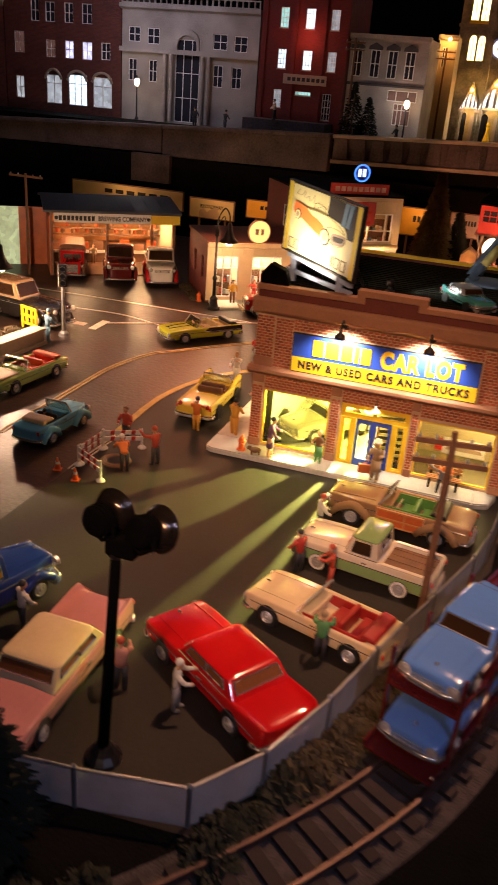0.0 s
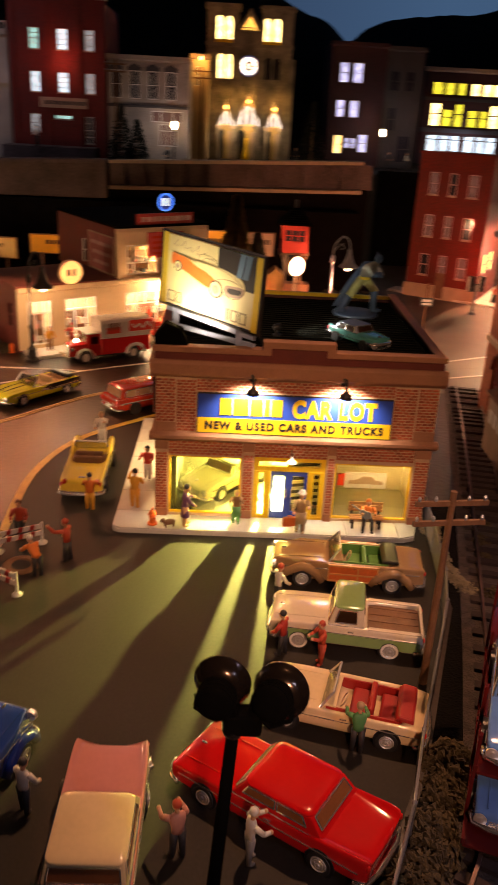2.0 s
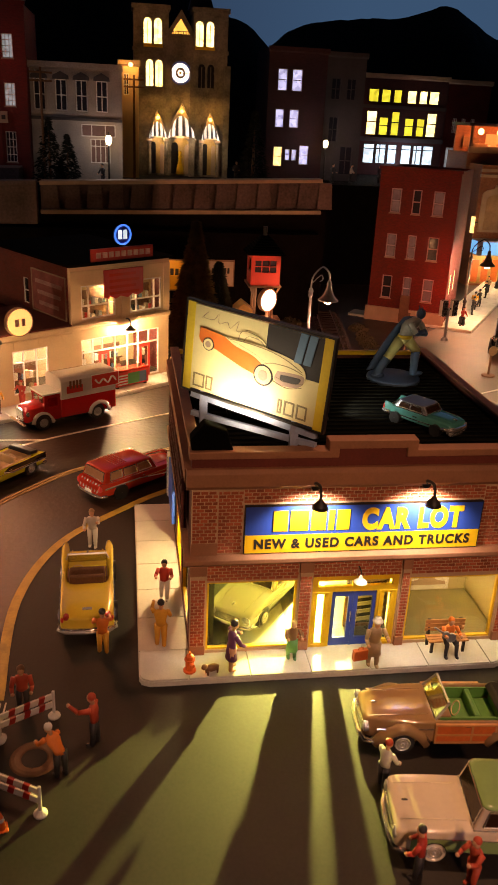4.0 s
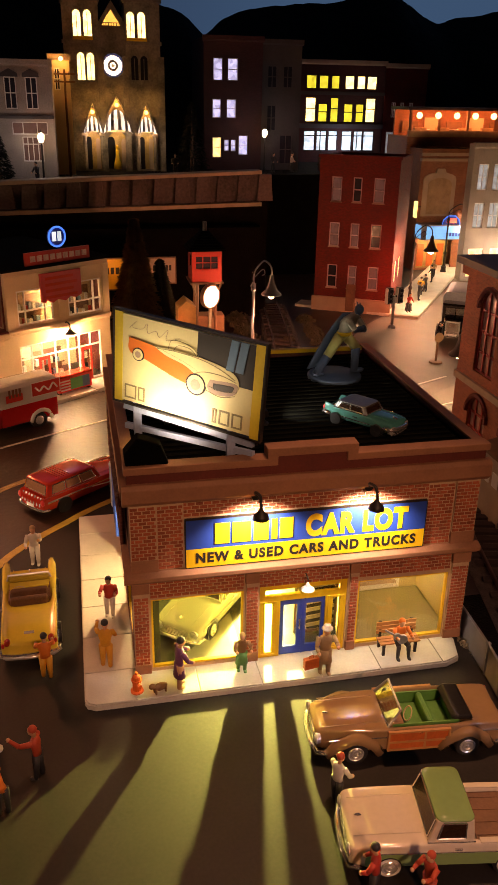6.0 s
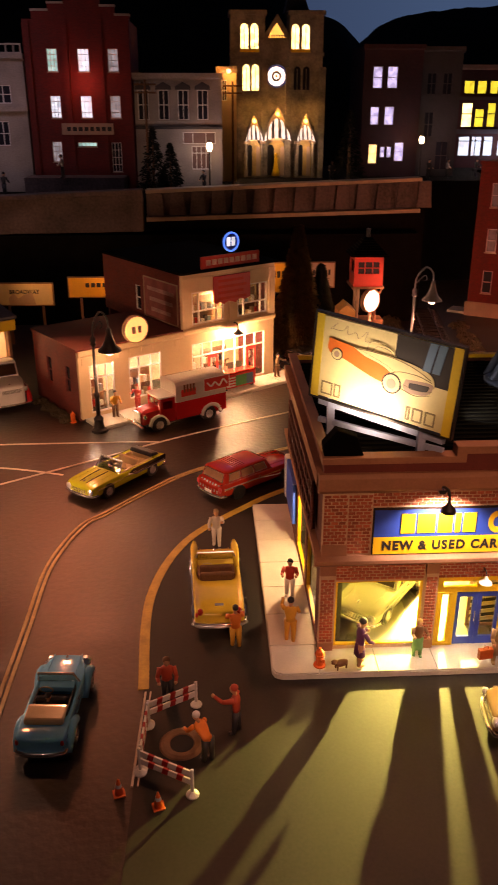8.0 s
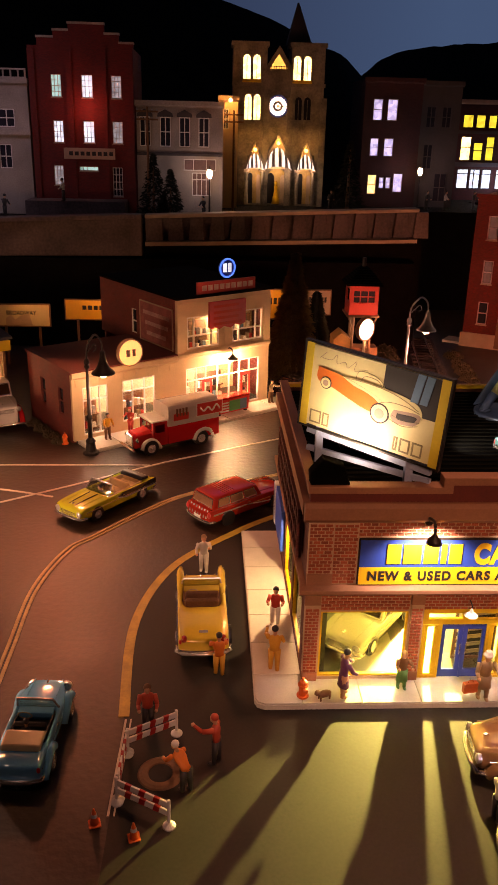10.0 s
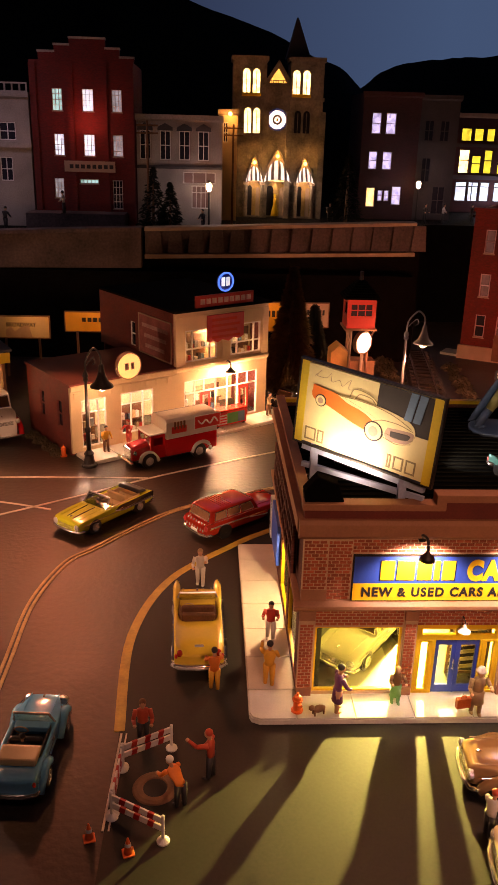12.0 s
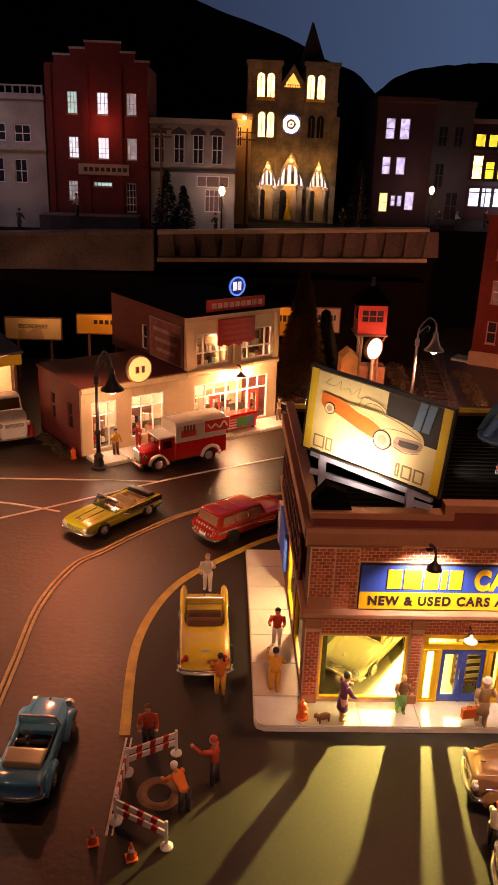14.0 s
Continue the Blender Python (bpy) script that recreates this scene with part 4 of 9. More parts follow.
    if style == "convertible":
        zf = low + 0.55
        tub = wall(bmesh.new(), (b + 0.02) * L, (a - 0.04) * L, zf, belt - 0.02, -0.755 * w, -0.70 * w, [])
        wall(tub, (b + 0.02) * L, (a - 0.04) * L, zf, belt - 0.02, 0.70 * w, 0.755 * w, [])
        box(tub, (b + 0.02) * L, (a - 0.04) * L, -0.74 * w, 0.74 * w, zf - 0.02, zf + 0.05)
        part("interior", tub, inside, c)
        for f, hgt in ((0.42, 1.25), (0.06, 1.15)):
            xs = (b + f * (a - b)) * L
            part("seat", box(box(bmesh.new(), xs, xs + 1.25, -0.68 * w, 0.68 * w, zf, zf + 0.65), xs - 0.4, xs + 0.05, -0.68 * w, 0.68 * w, zf, zf + hgt + 0.25), inside, c, bevel=0.18)
        part("dashboard", B((a - 0.1) * L, (a - 0.02) * L, -0.74 * w, 0.74 * w, belt - 0.35, belt + 0.1), body, c, bevel=0.08)
        part("steering_wheel", lathe(bmesh.new(), [(0.5, 0), (0.56, 0.05), (0.5, 0.1), (0.45, 0.05)], (0, 0, 0), 16, axis="x", ring=True), "cream", c, at=((a - 0.14) * L, 0.36 * w, belt + 0.1, 0, -25, 0))
        xa, xb2, zt = (a - 0.01) * L, (a - 0.075) * L, belt + 1.2
        part("windshield_frame", tube(bmesh.new(), [(xa, 0.86 * w, belt), (xb2, 0.74 * w, zt), (xb2, -0.74 * w, zt), (xa, -0.86 * w, belt)], 0.1, 6), "hub", c)
        part("windshield", loft(bmesh.new(), [[(xa, 0.84 * w, belt), (xb2, 0.72 * w, zt), (xb2, -0.72 * w, zt), (xa, -0.84 * w, belt)], [(xa - 0.04, 0.84 * w, belt), (xb2 - 0.04, 0.72 * w, zt), (xb2 - 0.04, -0.72 * w, zt), (xa - 0.04, -0.84 * w, belt)]]), "car_glass", c)
        if fold:
            part("folded_top", prism(bmesh.new(), [((b - 0.07 * fold) * L, belt), ((b - 0.06 * fold) * L, belt + 0.4), ((b + 0.02 * fold) * L, belt + 0.5), ((b + 0.05 * fold) * L, belt + 0.1)], -0.8 * w, 0.8 * w, "xz"), roof or "cream", c, "folded soft top", bevel=0.15)
    else:
        bb_ = a - cabl if style == "pickup" else b
        bx0, bx1 = bb_ * L, a * L
        back = {"wagon": 0.03, "pickup": 0.015}.get(style, 0.07)
        rx0, rx1 = (bb_ + back) * L, (a - (0.04 if style == "pickup" else 0.06)) * L
        wb, wr = 0.92 * w, (0.87 if style == "pickup" else 0.83) * w
        base, zr = belt - 0.02, top - 0.2
        cab = body if style == "pickup" else (roof or body)
        lo = [(bx0, -wb), (bx1, -wb), (bx1, wb), (bx0, wb)]
        hi = [(rx0, -wr), (rx1, -wr), (rx1, wr), (rx0, wr)]
        gh = part("cabin", loft(bmesh.new(), [[(*p, base) for p in lo], [(*p, zr) for p in hi]]), cab, c, bevel=0.1)
        side_q = lambda sy: [(bx0, -wb, base), (bx1, -wb, base), (rx1, -wr, zr), (rx0, -wr, zr)] if sy < 0 else [(bx1, wb, base), (bx0, wb, base), (rx0, wr, zr), (rx1, wr, zr)]
        pane("windshield", [(bx1, -wb, base), (bx1, wb, base), (rx1, wr, zr), (rx1, -wr, zr)], 0.06, 0.94, sill, 0.93, glass, c)
        pane("rear_window", [(bx0, wb, base), (bx0, -wb, base), (rx0, -wr, zr), (rx0, wr, zr)], 0.08 if style != "pickup" else 0.2, 0.92 if style != "pickup" else 0.8, sill + 0.02 if style != "pickup" else 0.4, 0.92, glass, c)
        cuts = {"wagon": (0.07, 0.34, 0.64, 0.92), "pickup": (0.2, 0.85)}.get(style, (0.12, 0.5, 0.92))
        for sy in (1, -1):
            for u0, u1 in zip(cuts, cuts[1:]):
                u0, u1 = u0 + 0.015, u1 - 0.015
                pane("side_window", side_q(sy), *((u0, u1) if sy < 0 else (1 - u1, 1 - u0)), sill + 0.06, 0.9, glass, c)
            part("belt_trim", tube(bmesh.new(), [(bx0, sy * (wb + 0.02), base + 0.05), (bx1, sy * (wb + 0.02), base + 0.05)], 0.05, 6), "chrome", c)
        gs = W / 4.8
        inset, turn = -0.26 * (rx1 - rx0) / gs, min(0.5 * gs, 0.2 * (rx1 - rx0))
        rings = [rrect(rx0 - max(g, inset) * gs, rx1 + max(g, inset) * gs, wr + g * gs, turn, zr + (zz - zr) * gs) for g, zz in ((0.0, zr - 0.06), (0.05, zr - 0.04), (0.06, zr + 0.05), (0.0, zr + 0.1), (-0.3, zr + 0.15), (-0.9, zr + 0.18))]
        part("roof", loft(bmesh.new(), rings), roof or body, c, smooth=True)
        if style == "pickup":
            part("bed_floor", B(-0.475 * L, (a - cabl - 0.025) * L, -0.79 * w, 0.79 * w, belt - 0.5, belt - 0.32), bed or "wood", c)
            for sy in (1, -1):
                part("bed_rail", B(-0.48 * L, (a - cabl - 0.025) * L, sy * 0.88 * w - 0.2, sy * 0.88 * w + 0.2, belt - 0.06, belt + 0.06), body, c, bevel=0.05)
            for k in range(4):
                part("bed_rib", B(-0.47 * L, (a - cabl - 0.03) * L, (-0.6 + 0.4 * k) * w - 0.04, (-0.6 + 0.4 * k) * w + 0.04, belt - 0.32, belt - 0.27), bed or "wood", c)
            part("tailgate_rail", tube(bmesh.new(), [(-0.48 * L, -0.88 * w, belt + 0.02), (-0.48 * L, 0.88 * w, belt + 0.02)], 0.09, 6), body, c)
    return c


def person(x, y, z, rz, label, shirt, legs, head="skin", hat=None, h=3.8, pose_="stand", coat=False, skirt=False, group="painted figurines", arms=(0.1, 0.1)):
    """A painted figurine in one mesh."""
    bm = bmesh.new()
    s = h / 3.8
    S, Lg, Sk, Ht = 0, 1, 2, 3
    lift = 0.0
    if pose_ == "sit":
        for sy in (0.28, -0.28):
            rod(bm, (0, sy, 1.15), (0.95, sy * 1.4, 1.1), 0.24, 0.2, 8, Lg)
            rod(bm, (0.95, sy * 1.4, 1.15), (1.05, sy * 1.6, 0.08), 0.19, 0.13, 8, Lg)
            ball(bm, (1.2, sy * 1.6, 0.1), 0.17, (1.7, 0.9, 0.6), 8, Lg)
        lift = -0.85
    elif pose_ == "kneel":
        for sy in (0.25, -0.3):
            rod(bm, (-0.1, sy, 0.95), (0.5, sy, 0.25 if sy > 0 else 0.9), 0.26, 0.2, 8, Lg)
            rod(bm, (0.5, sy, 0.25 if sy > 0 else 0.9), (-0.3 if sy > 0 else 0.5, sy, 0.1), 0.19, 0.14, 8, Lg)
        lift = -1.05
    else:
        for sy in (0.24, -0.24):
            rod(bm, (0.04 * sy, sy, 1.95), (0.12 * (1 if sy > 0 else -1), sy * 1.1, 0.1), 0.27, 0.15, 8, Lg)
            ball(bm, (0.15 + 0.12 * (1 if sy > 0 else -1), sy * 1.15, 0.1), 0.17, (1.7, 0.9, 0.6), 8, Lg)
    lean = {"bend": 0.75, "kneel": 0.55}.get(pose_, 0.05)
    hip, sh = Vector((0, 0, 1.9 + lift)), Vector((1.25 * lean, 0, 1.9 + lift + 1.25 * (1 - 0.45 * lean)))
    rings = []
    for f, a, b in ((0.0, 0.40, 0.26), (0.3, 0.38, 0.25), (0.7, 0.50, 0.30), (0.95, 0.46, 0.24), (1.08, 0.18, 0.16)):
        c = hip.lerp(sh, f)
        rings.append([(c.x + b * math.cos(t), c.y + a * math.sin(t), c.z) for t in [2 * math.pi * i / 12 for i in range(12)]])
    loft(bm, rings, S)
    if coat or skirt:
        bot = 0.95 if coat else 0.8
        loft(bm, [[(0.3 * k * math.cos(t), 0.42 * k * math.sin(t), zz) for t in [2 * math.pi * i / 12 for i in range(12)]] for zz, k in ((2.0, 1.0), (1.5, 1.15), (bot, 1.3))], S if coat else Lg)
    for sy, lift_arm in ((1, arms[0]), (-1, arms[1])):
        p0 = sh + Vector((0, sy * 0.5, -0.08))
        el = p0 + Vector((0.25 + 0.5 * lift_arm, sy * 0.18, -0.68 + 0.6 * lift_arm))
        ha = el + Vector((0.35 + 0.3 * lift_arm, -sy * 0.08, -0.35 + 0.75 * lift_arm))
        rod(bm, p0, el, 0.19, 0.15, 8, S)
        rod(bm, el, ha, 0.15, 0.11, 8, S)
        ball(bm, ha, 0.14, (1, 1, 1), 8, Sk)
    hd = sh + Vector((0.12 + 0.25 * lean, 0, 0.52 - 0.15 * lean))
    rod(bm, sh, hd, 0.14, 0.14, 8, Sk)
    ball(bm, hd, 0.29, (0.95, 0.85, 1.15), 10, Sk)
    ball(bm, hd + Vector((-0.05, 0, 0.12)), 0.3, (0.95, 0.92, 0.9), 10, Ht)
    if hat == "brim":
        lathe(bm, [(0.38, 0.0), (0.4, 0.04), (0.28, 0.08), (0.24, 0.3), (0.1, 0.34)], (hd.x, hd.y, hd.z + 0.16), 12, Ht)
    for v in bm.verts:
        v.co *= s
    ob = part("figurine", bm, [shirt, legs, "skin", head if head != "skin" else "wood"], None, smooth=True)
    ob.matrix_basis = pose(x * K, y * K, z * K, 0, 0, rz)
    return tagged(ob, label, "figurine", group)


paint("red_car", (0.58, 0.012, 0.012))
paint("pink_car", (0.60, 0.25, 0.23))
paint("cream_car", (0.75, 0.58, 0.34))
paint("ivory_car", (0.72, 0.62, 0.46))
paint("blue_car", (0.012, 0.035, 0.24))
paint("sky_car", (0.17, 0.62, 0.98))
paint("lime_car", (0.62, 0.66, 0.04))
paint("maroon_car", (0.44, 0.035, 0.018))
paint("yellow_car", (0.85, 0.64, 0.08))
paint("sage_car", (0.24, 0.38, 0.14))
paint("moss_car", (0.36, 0.50, 0.12))
paint("tan_car", (0.33, 0.20, 0.10))
paint("black_car", (0.015, 0.013, 0.012))
paint("teal_car", (0.05, 0.24, 0.22))
paint("display_car", (0.42, 0.40, 0.27))
paint("truck_red", (0.55, 0.02, 0.02))
paint("truck_white", (0.72, 0.68, 0.62))
paint("dark_maroon_car", (0.11, 0.012, 0.012))
paint("blue_gloss", (0.10, 0.24, 0.60))
M["red_trim"] = mat("red_vinyl", (0.38, 0.02, 0.015), 0.45, var=0.15)
M["green_trim"] = mat("green_vinyl", (0.10, 0.30, 0.06), 0.5, var=0.2)
M["tan_trim"] = mat("tan_vinyl", (0.40, 0.24, 0.10), 0.6, var=0.2)
M["panel_wood"] = mat("mahogany_panel", (0.58, 0.13, 0.03), 0.4, var=0.3, big=60, fine=500)
M["frame_wood"] = mat("maple_frame", (0.55, 0.26, 0.09), 0.4, var=0.25, big=60, fine=500)

# plated metal, made less mirror-like so its finish stands in for bright reflections
M["hub"] = mat("brightened_plated_metal", (0.88, 0.86, 0.82), 0.26, metal=0.7, var=0.05)
M["car_window"] = mat("smoked_window", (0.035, 0.016, 0.008), 0.12, var=0.1)
M["pale_window"] = mat("pale_lit_window", (0.42, 0.22, 0.13), 0.12, var=0.3)
M["brown_window"] = mat("brown_tinted_window", (0.20, 0.075, 0.03), 0.2, var=0.15)
M["amber_window"] = mat("amber_tinted_window", (0.75, 0.32, 0.03), 0.25, var=0.15)

car("red_fin_sedan", 11.0, -36.2, 146, 13.4, 4.9, "red_car", "glossy red two-door sedan with tail fins", fins=0.42, inside="red_trim", a=0.17, b=-0.29, glass="brown_window", nose=0.94, belt=2.15, top=3.35, sill=0.32)
car("pink_fin_sedan", 0.5, -40.6, 270, 14.9, 4.9, "pink_car", "pink fin-tailed sedan with a cream roof", roof="cream_car", fins=0.5, top=3.6, sill=0.42, a=0.225, b=-0.215, glass="brown_window", nose=0.94, xf=0.33)
car("blue_panel_truck", -8.3, -35.8, 72, 11.5, 4.2, "blue_car", "dark blue old pickup truck with round fenders", style="pickup", top=5.0, belt=2.8, fender="blue_car", inside="tan_trim", r=0.85, glass="amber_window", a=0.1, nose=0.62)
car("cream_convertible", 15.6, -27.9, 164, 11.6, 4.5, "cream_car", "cream open convertible with red interior", style="convertible", inside="red_trim", roof="red_trim", belt=2.15, a=0.12)
car("sage_pickup", 17.0, -18.5, 171, 12.0, 4.6, "ivory_car", "ivory pickup truck with a green cab roof", style="pickup", roof="sage_car", top=4.15, belt=2.4, bed="wood", a=0.12, cabl=0.235, white=True, side="sage_car", nose=0.94)
wd = car("woodie_convertible", 18.2, -9.5, 175, 13.4, 4.3, "tan_car", "tan open woodie convertible with mahogany side panels", style="convertible", inside="green_trim", roof="black", belt=2.5, fender="tan_car", r=0.88, b=-0.26, nose=0.66)
for sy in (1, -1):
    part("wood_panel", B(-2.5, 1.7, sy * 2.15 - 0.06, sy * 2.15 + 0.1, 0.9, 2.35), "panel_wood", wd)
    part("wood_frame", rim(bmesh.new(), -2.6, 1.8, 0.8, 2.42, sy * 2.22 - 0.1, sy * 2.22 + 0.1, 0.14, bars=(0.4,), rows=(0.45,)), "frame_wood", wd)
lc = car("lime_convertible", -20.0, 34.6, 231, 12.6, 4.6, "lime_car", "lime yellow open convertible with black interior", style="convertible", inside="cream_car", roof="black", belt=2.1)
for sy in (1, -1):
    part("rear_side_panel", prism(bmesh.new(), [(-6.1, 1.35), (-6.1, 2.1), (-0.4, 2.12), (0.5, 1.75), (-0.8, 1.35)], sy * 2.3 - 0.03, sy * 2.3 + 0.03, "xz"), "black_car", lc, "glossy black rear side panel")
    part("side_spear", tube(bmesh.new(), [(0.5, sy * 2.34, 1.75), (-0.8, sy * 2.36, 1.35), (-6.1, sy * 2.34, 1.35)], 0.06, 6), "hub", lc)
    part("hood_stripe", tube(bmesh.new(), curve([(5.6, sy * 0.5, 2.02), (4.2, sy * 0.55, 2.16), (2.2, sy * 0.6, 2.24)], 4), 0.06, 6), "black_car", lc)
part("rear_deck", B(-5.6, -4.8, -1.6, 1.6, 2.02, 2.16), "black_car", lc, bevel=0.05)
wg = car("red_wagon", -4.0, 33.3, 39, 12.8, 4.5, "maroon_car", "dark red station wagon with chrome-ribbed tailgate", style="wagon", b=-0.45, top=3.7, white=True, glass="pale_window", fins=0.2, nose=0.95)
for i in range(7):
    part("tailgate_rib", rod(bmesh.new(), (-6.42, -1.5 + 0.5 * i, 1.25), (-6.12, -1.5 + 0.5 * i, 2.22), 0.08, n=6), "hub", wg)
part("plate", B(-6.56, -6.48, -0.55, 0.55, 0.95, 1.3), "white", wg)
for sy in (1, -1):
    part("side_spear", tube(bmesh.new(), [(-5.8, sy * 2.27, 1.75), (-1.0, sy * 2.29, 1.7), (2.5, sy * 2.29, 1.2), (5.8, sy * 2.25, 1.25)], 0.06, 6), "hub", wg)
    part("tail_lamp", ball(bmesh.new(), (-6.3, sy * 1.95, 1.75), 0.3, (0.7, 0.8, 1.3), 10), "red_paint", wg)
for i in range(5):
    part("roof_rib", rod(bmesh.new(), (-3.6 + 0.35 * i, -1.5, 3.74), (-3.6 + 0.35 * i, 1.5, 3.74), 0.05, n=5), "maroon_car", wg)
yr_car = car("yellow_roadster", -8.3, 9.2, 92, 11.2, 4.6, "yellow_car", "yellow open roadster with chrome bumper", style="convertible", inside="wood", roof="yellow_car", belt=2.1, fins=0.25, a=0.29, b=0.02, nose=0.97, fold=0.0)
for sy in (1, -1):
    part("front_fender", loft(bmesh.new(), [[(x, sy * y0 + hw * math.cos(t), z + hz * math.sin(t)) for t in [2 * math.pi * k / 10 for k in range(10)]] for x, y0, hw, z, hz in ((1.6, 2.05, 0.16, 2.05, 0.12), (3.2, 2.02, 0.34, 2.2, 0.42), (4.8, 2.0, 0.40, 2.3, 0.55), (5.7, 1.98, 0.34, 2.25, 0.5), (6.0, 1.96, 0.18, 2.2, 0.3))]), "yellow_car", yr_car, smooth=True)
    part("tail_cone", ball(bmesh.new(), (-5.4, sy * 1.7, 2.0), 0.34, (1.2, 0.8, 0.8), 10), "maroon_car", yr_car)
part("rear_bumper_bar", tube(bmesh.new(), [(-5.3, -2.4, 0.75), (-5.8, -1.8, 0.75), (-5.95, 0, 0.75), (-5.8, 1.8, 0.75), (-5.3, 2.4, 0.75)], 0.17, 8), "hub", yr_car, smooth=True)
part("deck_badge", B(-4.6, -4.3, -0.4, 0.4, 2.02, 2.12), "hub", yr_car, bevel=0.03)
gc_ = car("green_convertible", -32.0, 5.2, 263, 12.8, 4.6, "moss_car", "pale green open convertible with cream hood and coral-red seats", style="convertible", inside="coral_trim", roof="coral_trim", belt=2.1)
part("hood_panel", loft(bmesh.new(), [rrect(2.3 + g, 5.9 - g, 1.75 - g, 0.5, z) for g, z in ((0.1, 2.05), (0.0, 2.16), (0.12, 2.24), (0.5, 2.27))]), "cream", gc_, "cream hood top", smooth=True)
car("blue_beetle", -20.6, -6.2, 86, 9.6, 3.6, "sky_car", "light blue small convertible with tan folded top", style="convertible", inside="black", roof="cream_car", belt=2.2, fender="sky_car", r=0.74, nose=0.6, b=-0.24, fold=1.9)
car("roof_sedan", 19.8, 7.0, 307, 6.6, 2.6, "teal_car", "small teal sedan with pale roof parked on the roof", roof="tin", z=17.36, belt=1.3, top=2.1, fins=0.35, r=0.42, low=0.35)
car("showroom_sedan", 7.0, 7.3, 232, 11.5, 4.3, "display_car", "pale olive display car inside the showroom", group="showroom cars", z=0.66, top=3.3)


# ---- figurines round the shop and on the lot ----
for n, c in (("cloth_purple", (0.16, 0.05, 0.16)), ("cloth_brown", (0.22, 0.11, 0.05)), ("cloth_tan", (0.40, 0.27, 0.15)), ("cloth_red", (0.50, 0.05, 0.03)), ("cloth_orange", (0.75, 0.20, 0.03)), ("cloth_yellow", (0.72, 0.36, 0.04)), ("cloth_white", (0.62, 0.58, 0.52)), ("cloth_grey", (0.22, 0.21, 0.20)), ("cloth_green", (0.08, 0.26, 0.09)), ("cloth_dark", (0.03, 0.028, 0.03)), ("cloth_blue", (0.10, 0.20, 0.30)), ("cloth_rust", (0.50, 0.075, 0.035)), ("straw", (0.62, 0.45, 0.16)), ("cloth_pink", (0.55, 0.25, 0.18))):
    M[n] = mat(n, c, 0.6, var=0.15, big=120, fine=600, bump=0.05)
person(3.1, -2.2, 0.6, 15, "figurine in a purple dress walking a small dog", "cloth_purple", "skin", "cloth_dark", coat=True, h=4.3, arms=(0.3, 0.1))
person(8.1, -1.2, 0.6, 270, "figurine in a brown jacket and green skirt", "cloth_brown", "cloth_green", "straw", skirt=True, h=3.5, arms=(0.5, 0.5))
person(14.4, -2.6, 0.6, 265, "figurine in a tan suit and pale hat holding a suitcase", "cloth_tan", "cloth_tan", "cloth_white", hat="brim", h=4.3, coat=True, arms=(0.7, 0.1))
person(21.2, -1.1, 0.6, 268, "seated figurine in orange playing a guitar on a bench", "cloth_orange", "cloth_dark", "cloth_orange", h=3.9, pose_="sit", arms=(0.6, 0.6))
person(-1.6, 7.9, 0.6, 262, "figurine in a red top and pale trousers", "cloth_red", "cloth_white", "cloth_dark", h=3.9, arms=(0.6, 0.6))
person(-2.2, 1.2, 0.6, 85, "figurine in yellow overalls seen on the sidewalk", "cloth_yellow", "cloth_yellow", "cloth_dark", h=4.1, arms=(0.8, 0.2))
person(-6.8, 1.4, 0.05, 95, "figurine in orange overalls leaning to a car", "cloth_orange", "cloth_yellow", "cloth_dark", h=3.9, arms=(0.4, 0.5))
person(-8.2, 18.5, 0.05, 265, "figurine in a white suit with an open jacket", "cloth_white", "cloth_white", "cloth_tan", h=4.1, arms=(0.9, 0.1))
person(-12.3, -5.0, 0.05, 275, "workman figurine in a rust jacket", "cloth_rust", "cloth_dark", "skin", h=4.0, group="road workers")
person(-7.1, -8.7, 0.05, 165, "workman figurine in red holding a bottle", "cloth_rust", "cloth_dark", "cloth_rust", h=4.1, arms=(1.0, 0.0), group="road workers")
person(-9.2, -11.4, 0.05, 130, "kneeling workman figurine in orange vest and white helmet", "cloth_orange", "cloth_dark", "white", h=3.9, pose_="bend", arms=(0.3, 0.3), group="road workers")
person(5.0, -39.6, 0.05, 120, "crouching figurine in pink beside a parked car", "cloth_pink", "cloth_dark", "cloth_rust", h=3.9, arms=(0.6, 0.6))
person(9.0, -39.8, 0.05, 20, "figurine in white leaning on a red car", "cloth_white", "cloth_grey", "cloth_white", h=3.8, arms=(0.6, 0.4))
person(-4.2, -36.8, 0.05, 60, "figurine in a white shirt beside a blue truck", "cloth_white", "cloth_dark", "cloth_dark", h=3.8)
person(16.2, -31.2, 0.05, 95, "figurine in a green shirt beside a convertible", "cloth_green", "cloth_dark", "cloth_tan", h=3.8, arms=(0.6, 0.6))
person(11.8, -21.2, 0.05, 150, "figurine in a red jacket beside a pickup", "cloth_red", "cloth_dark", "cloth_dark", h=3.8)
person(14.7, -22.1, 0.05, 200, "figurine in rust clothes beside a pickup", "cloth_rust", "cloth_rust", "cloth_rust", h=3.7, arms=(0.7, 0.3))
person(11.7, -14.4, 0.05, 30, "figurine in a pale shirt between parked cars", "cloth_white", "cloth_dark", "cloth_rust", h=3.8)


def tidy(name, bm, mats, x, y, z, rz, label, category, **kw):
    ob = part(name, bm, mats, None, **kw)
    ob.matrix_basis = pose(x * K, y * K, z * K, 0, 0, rz)
    return tagged(ob, label, category)


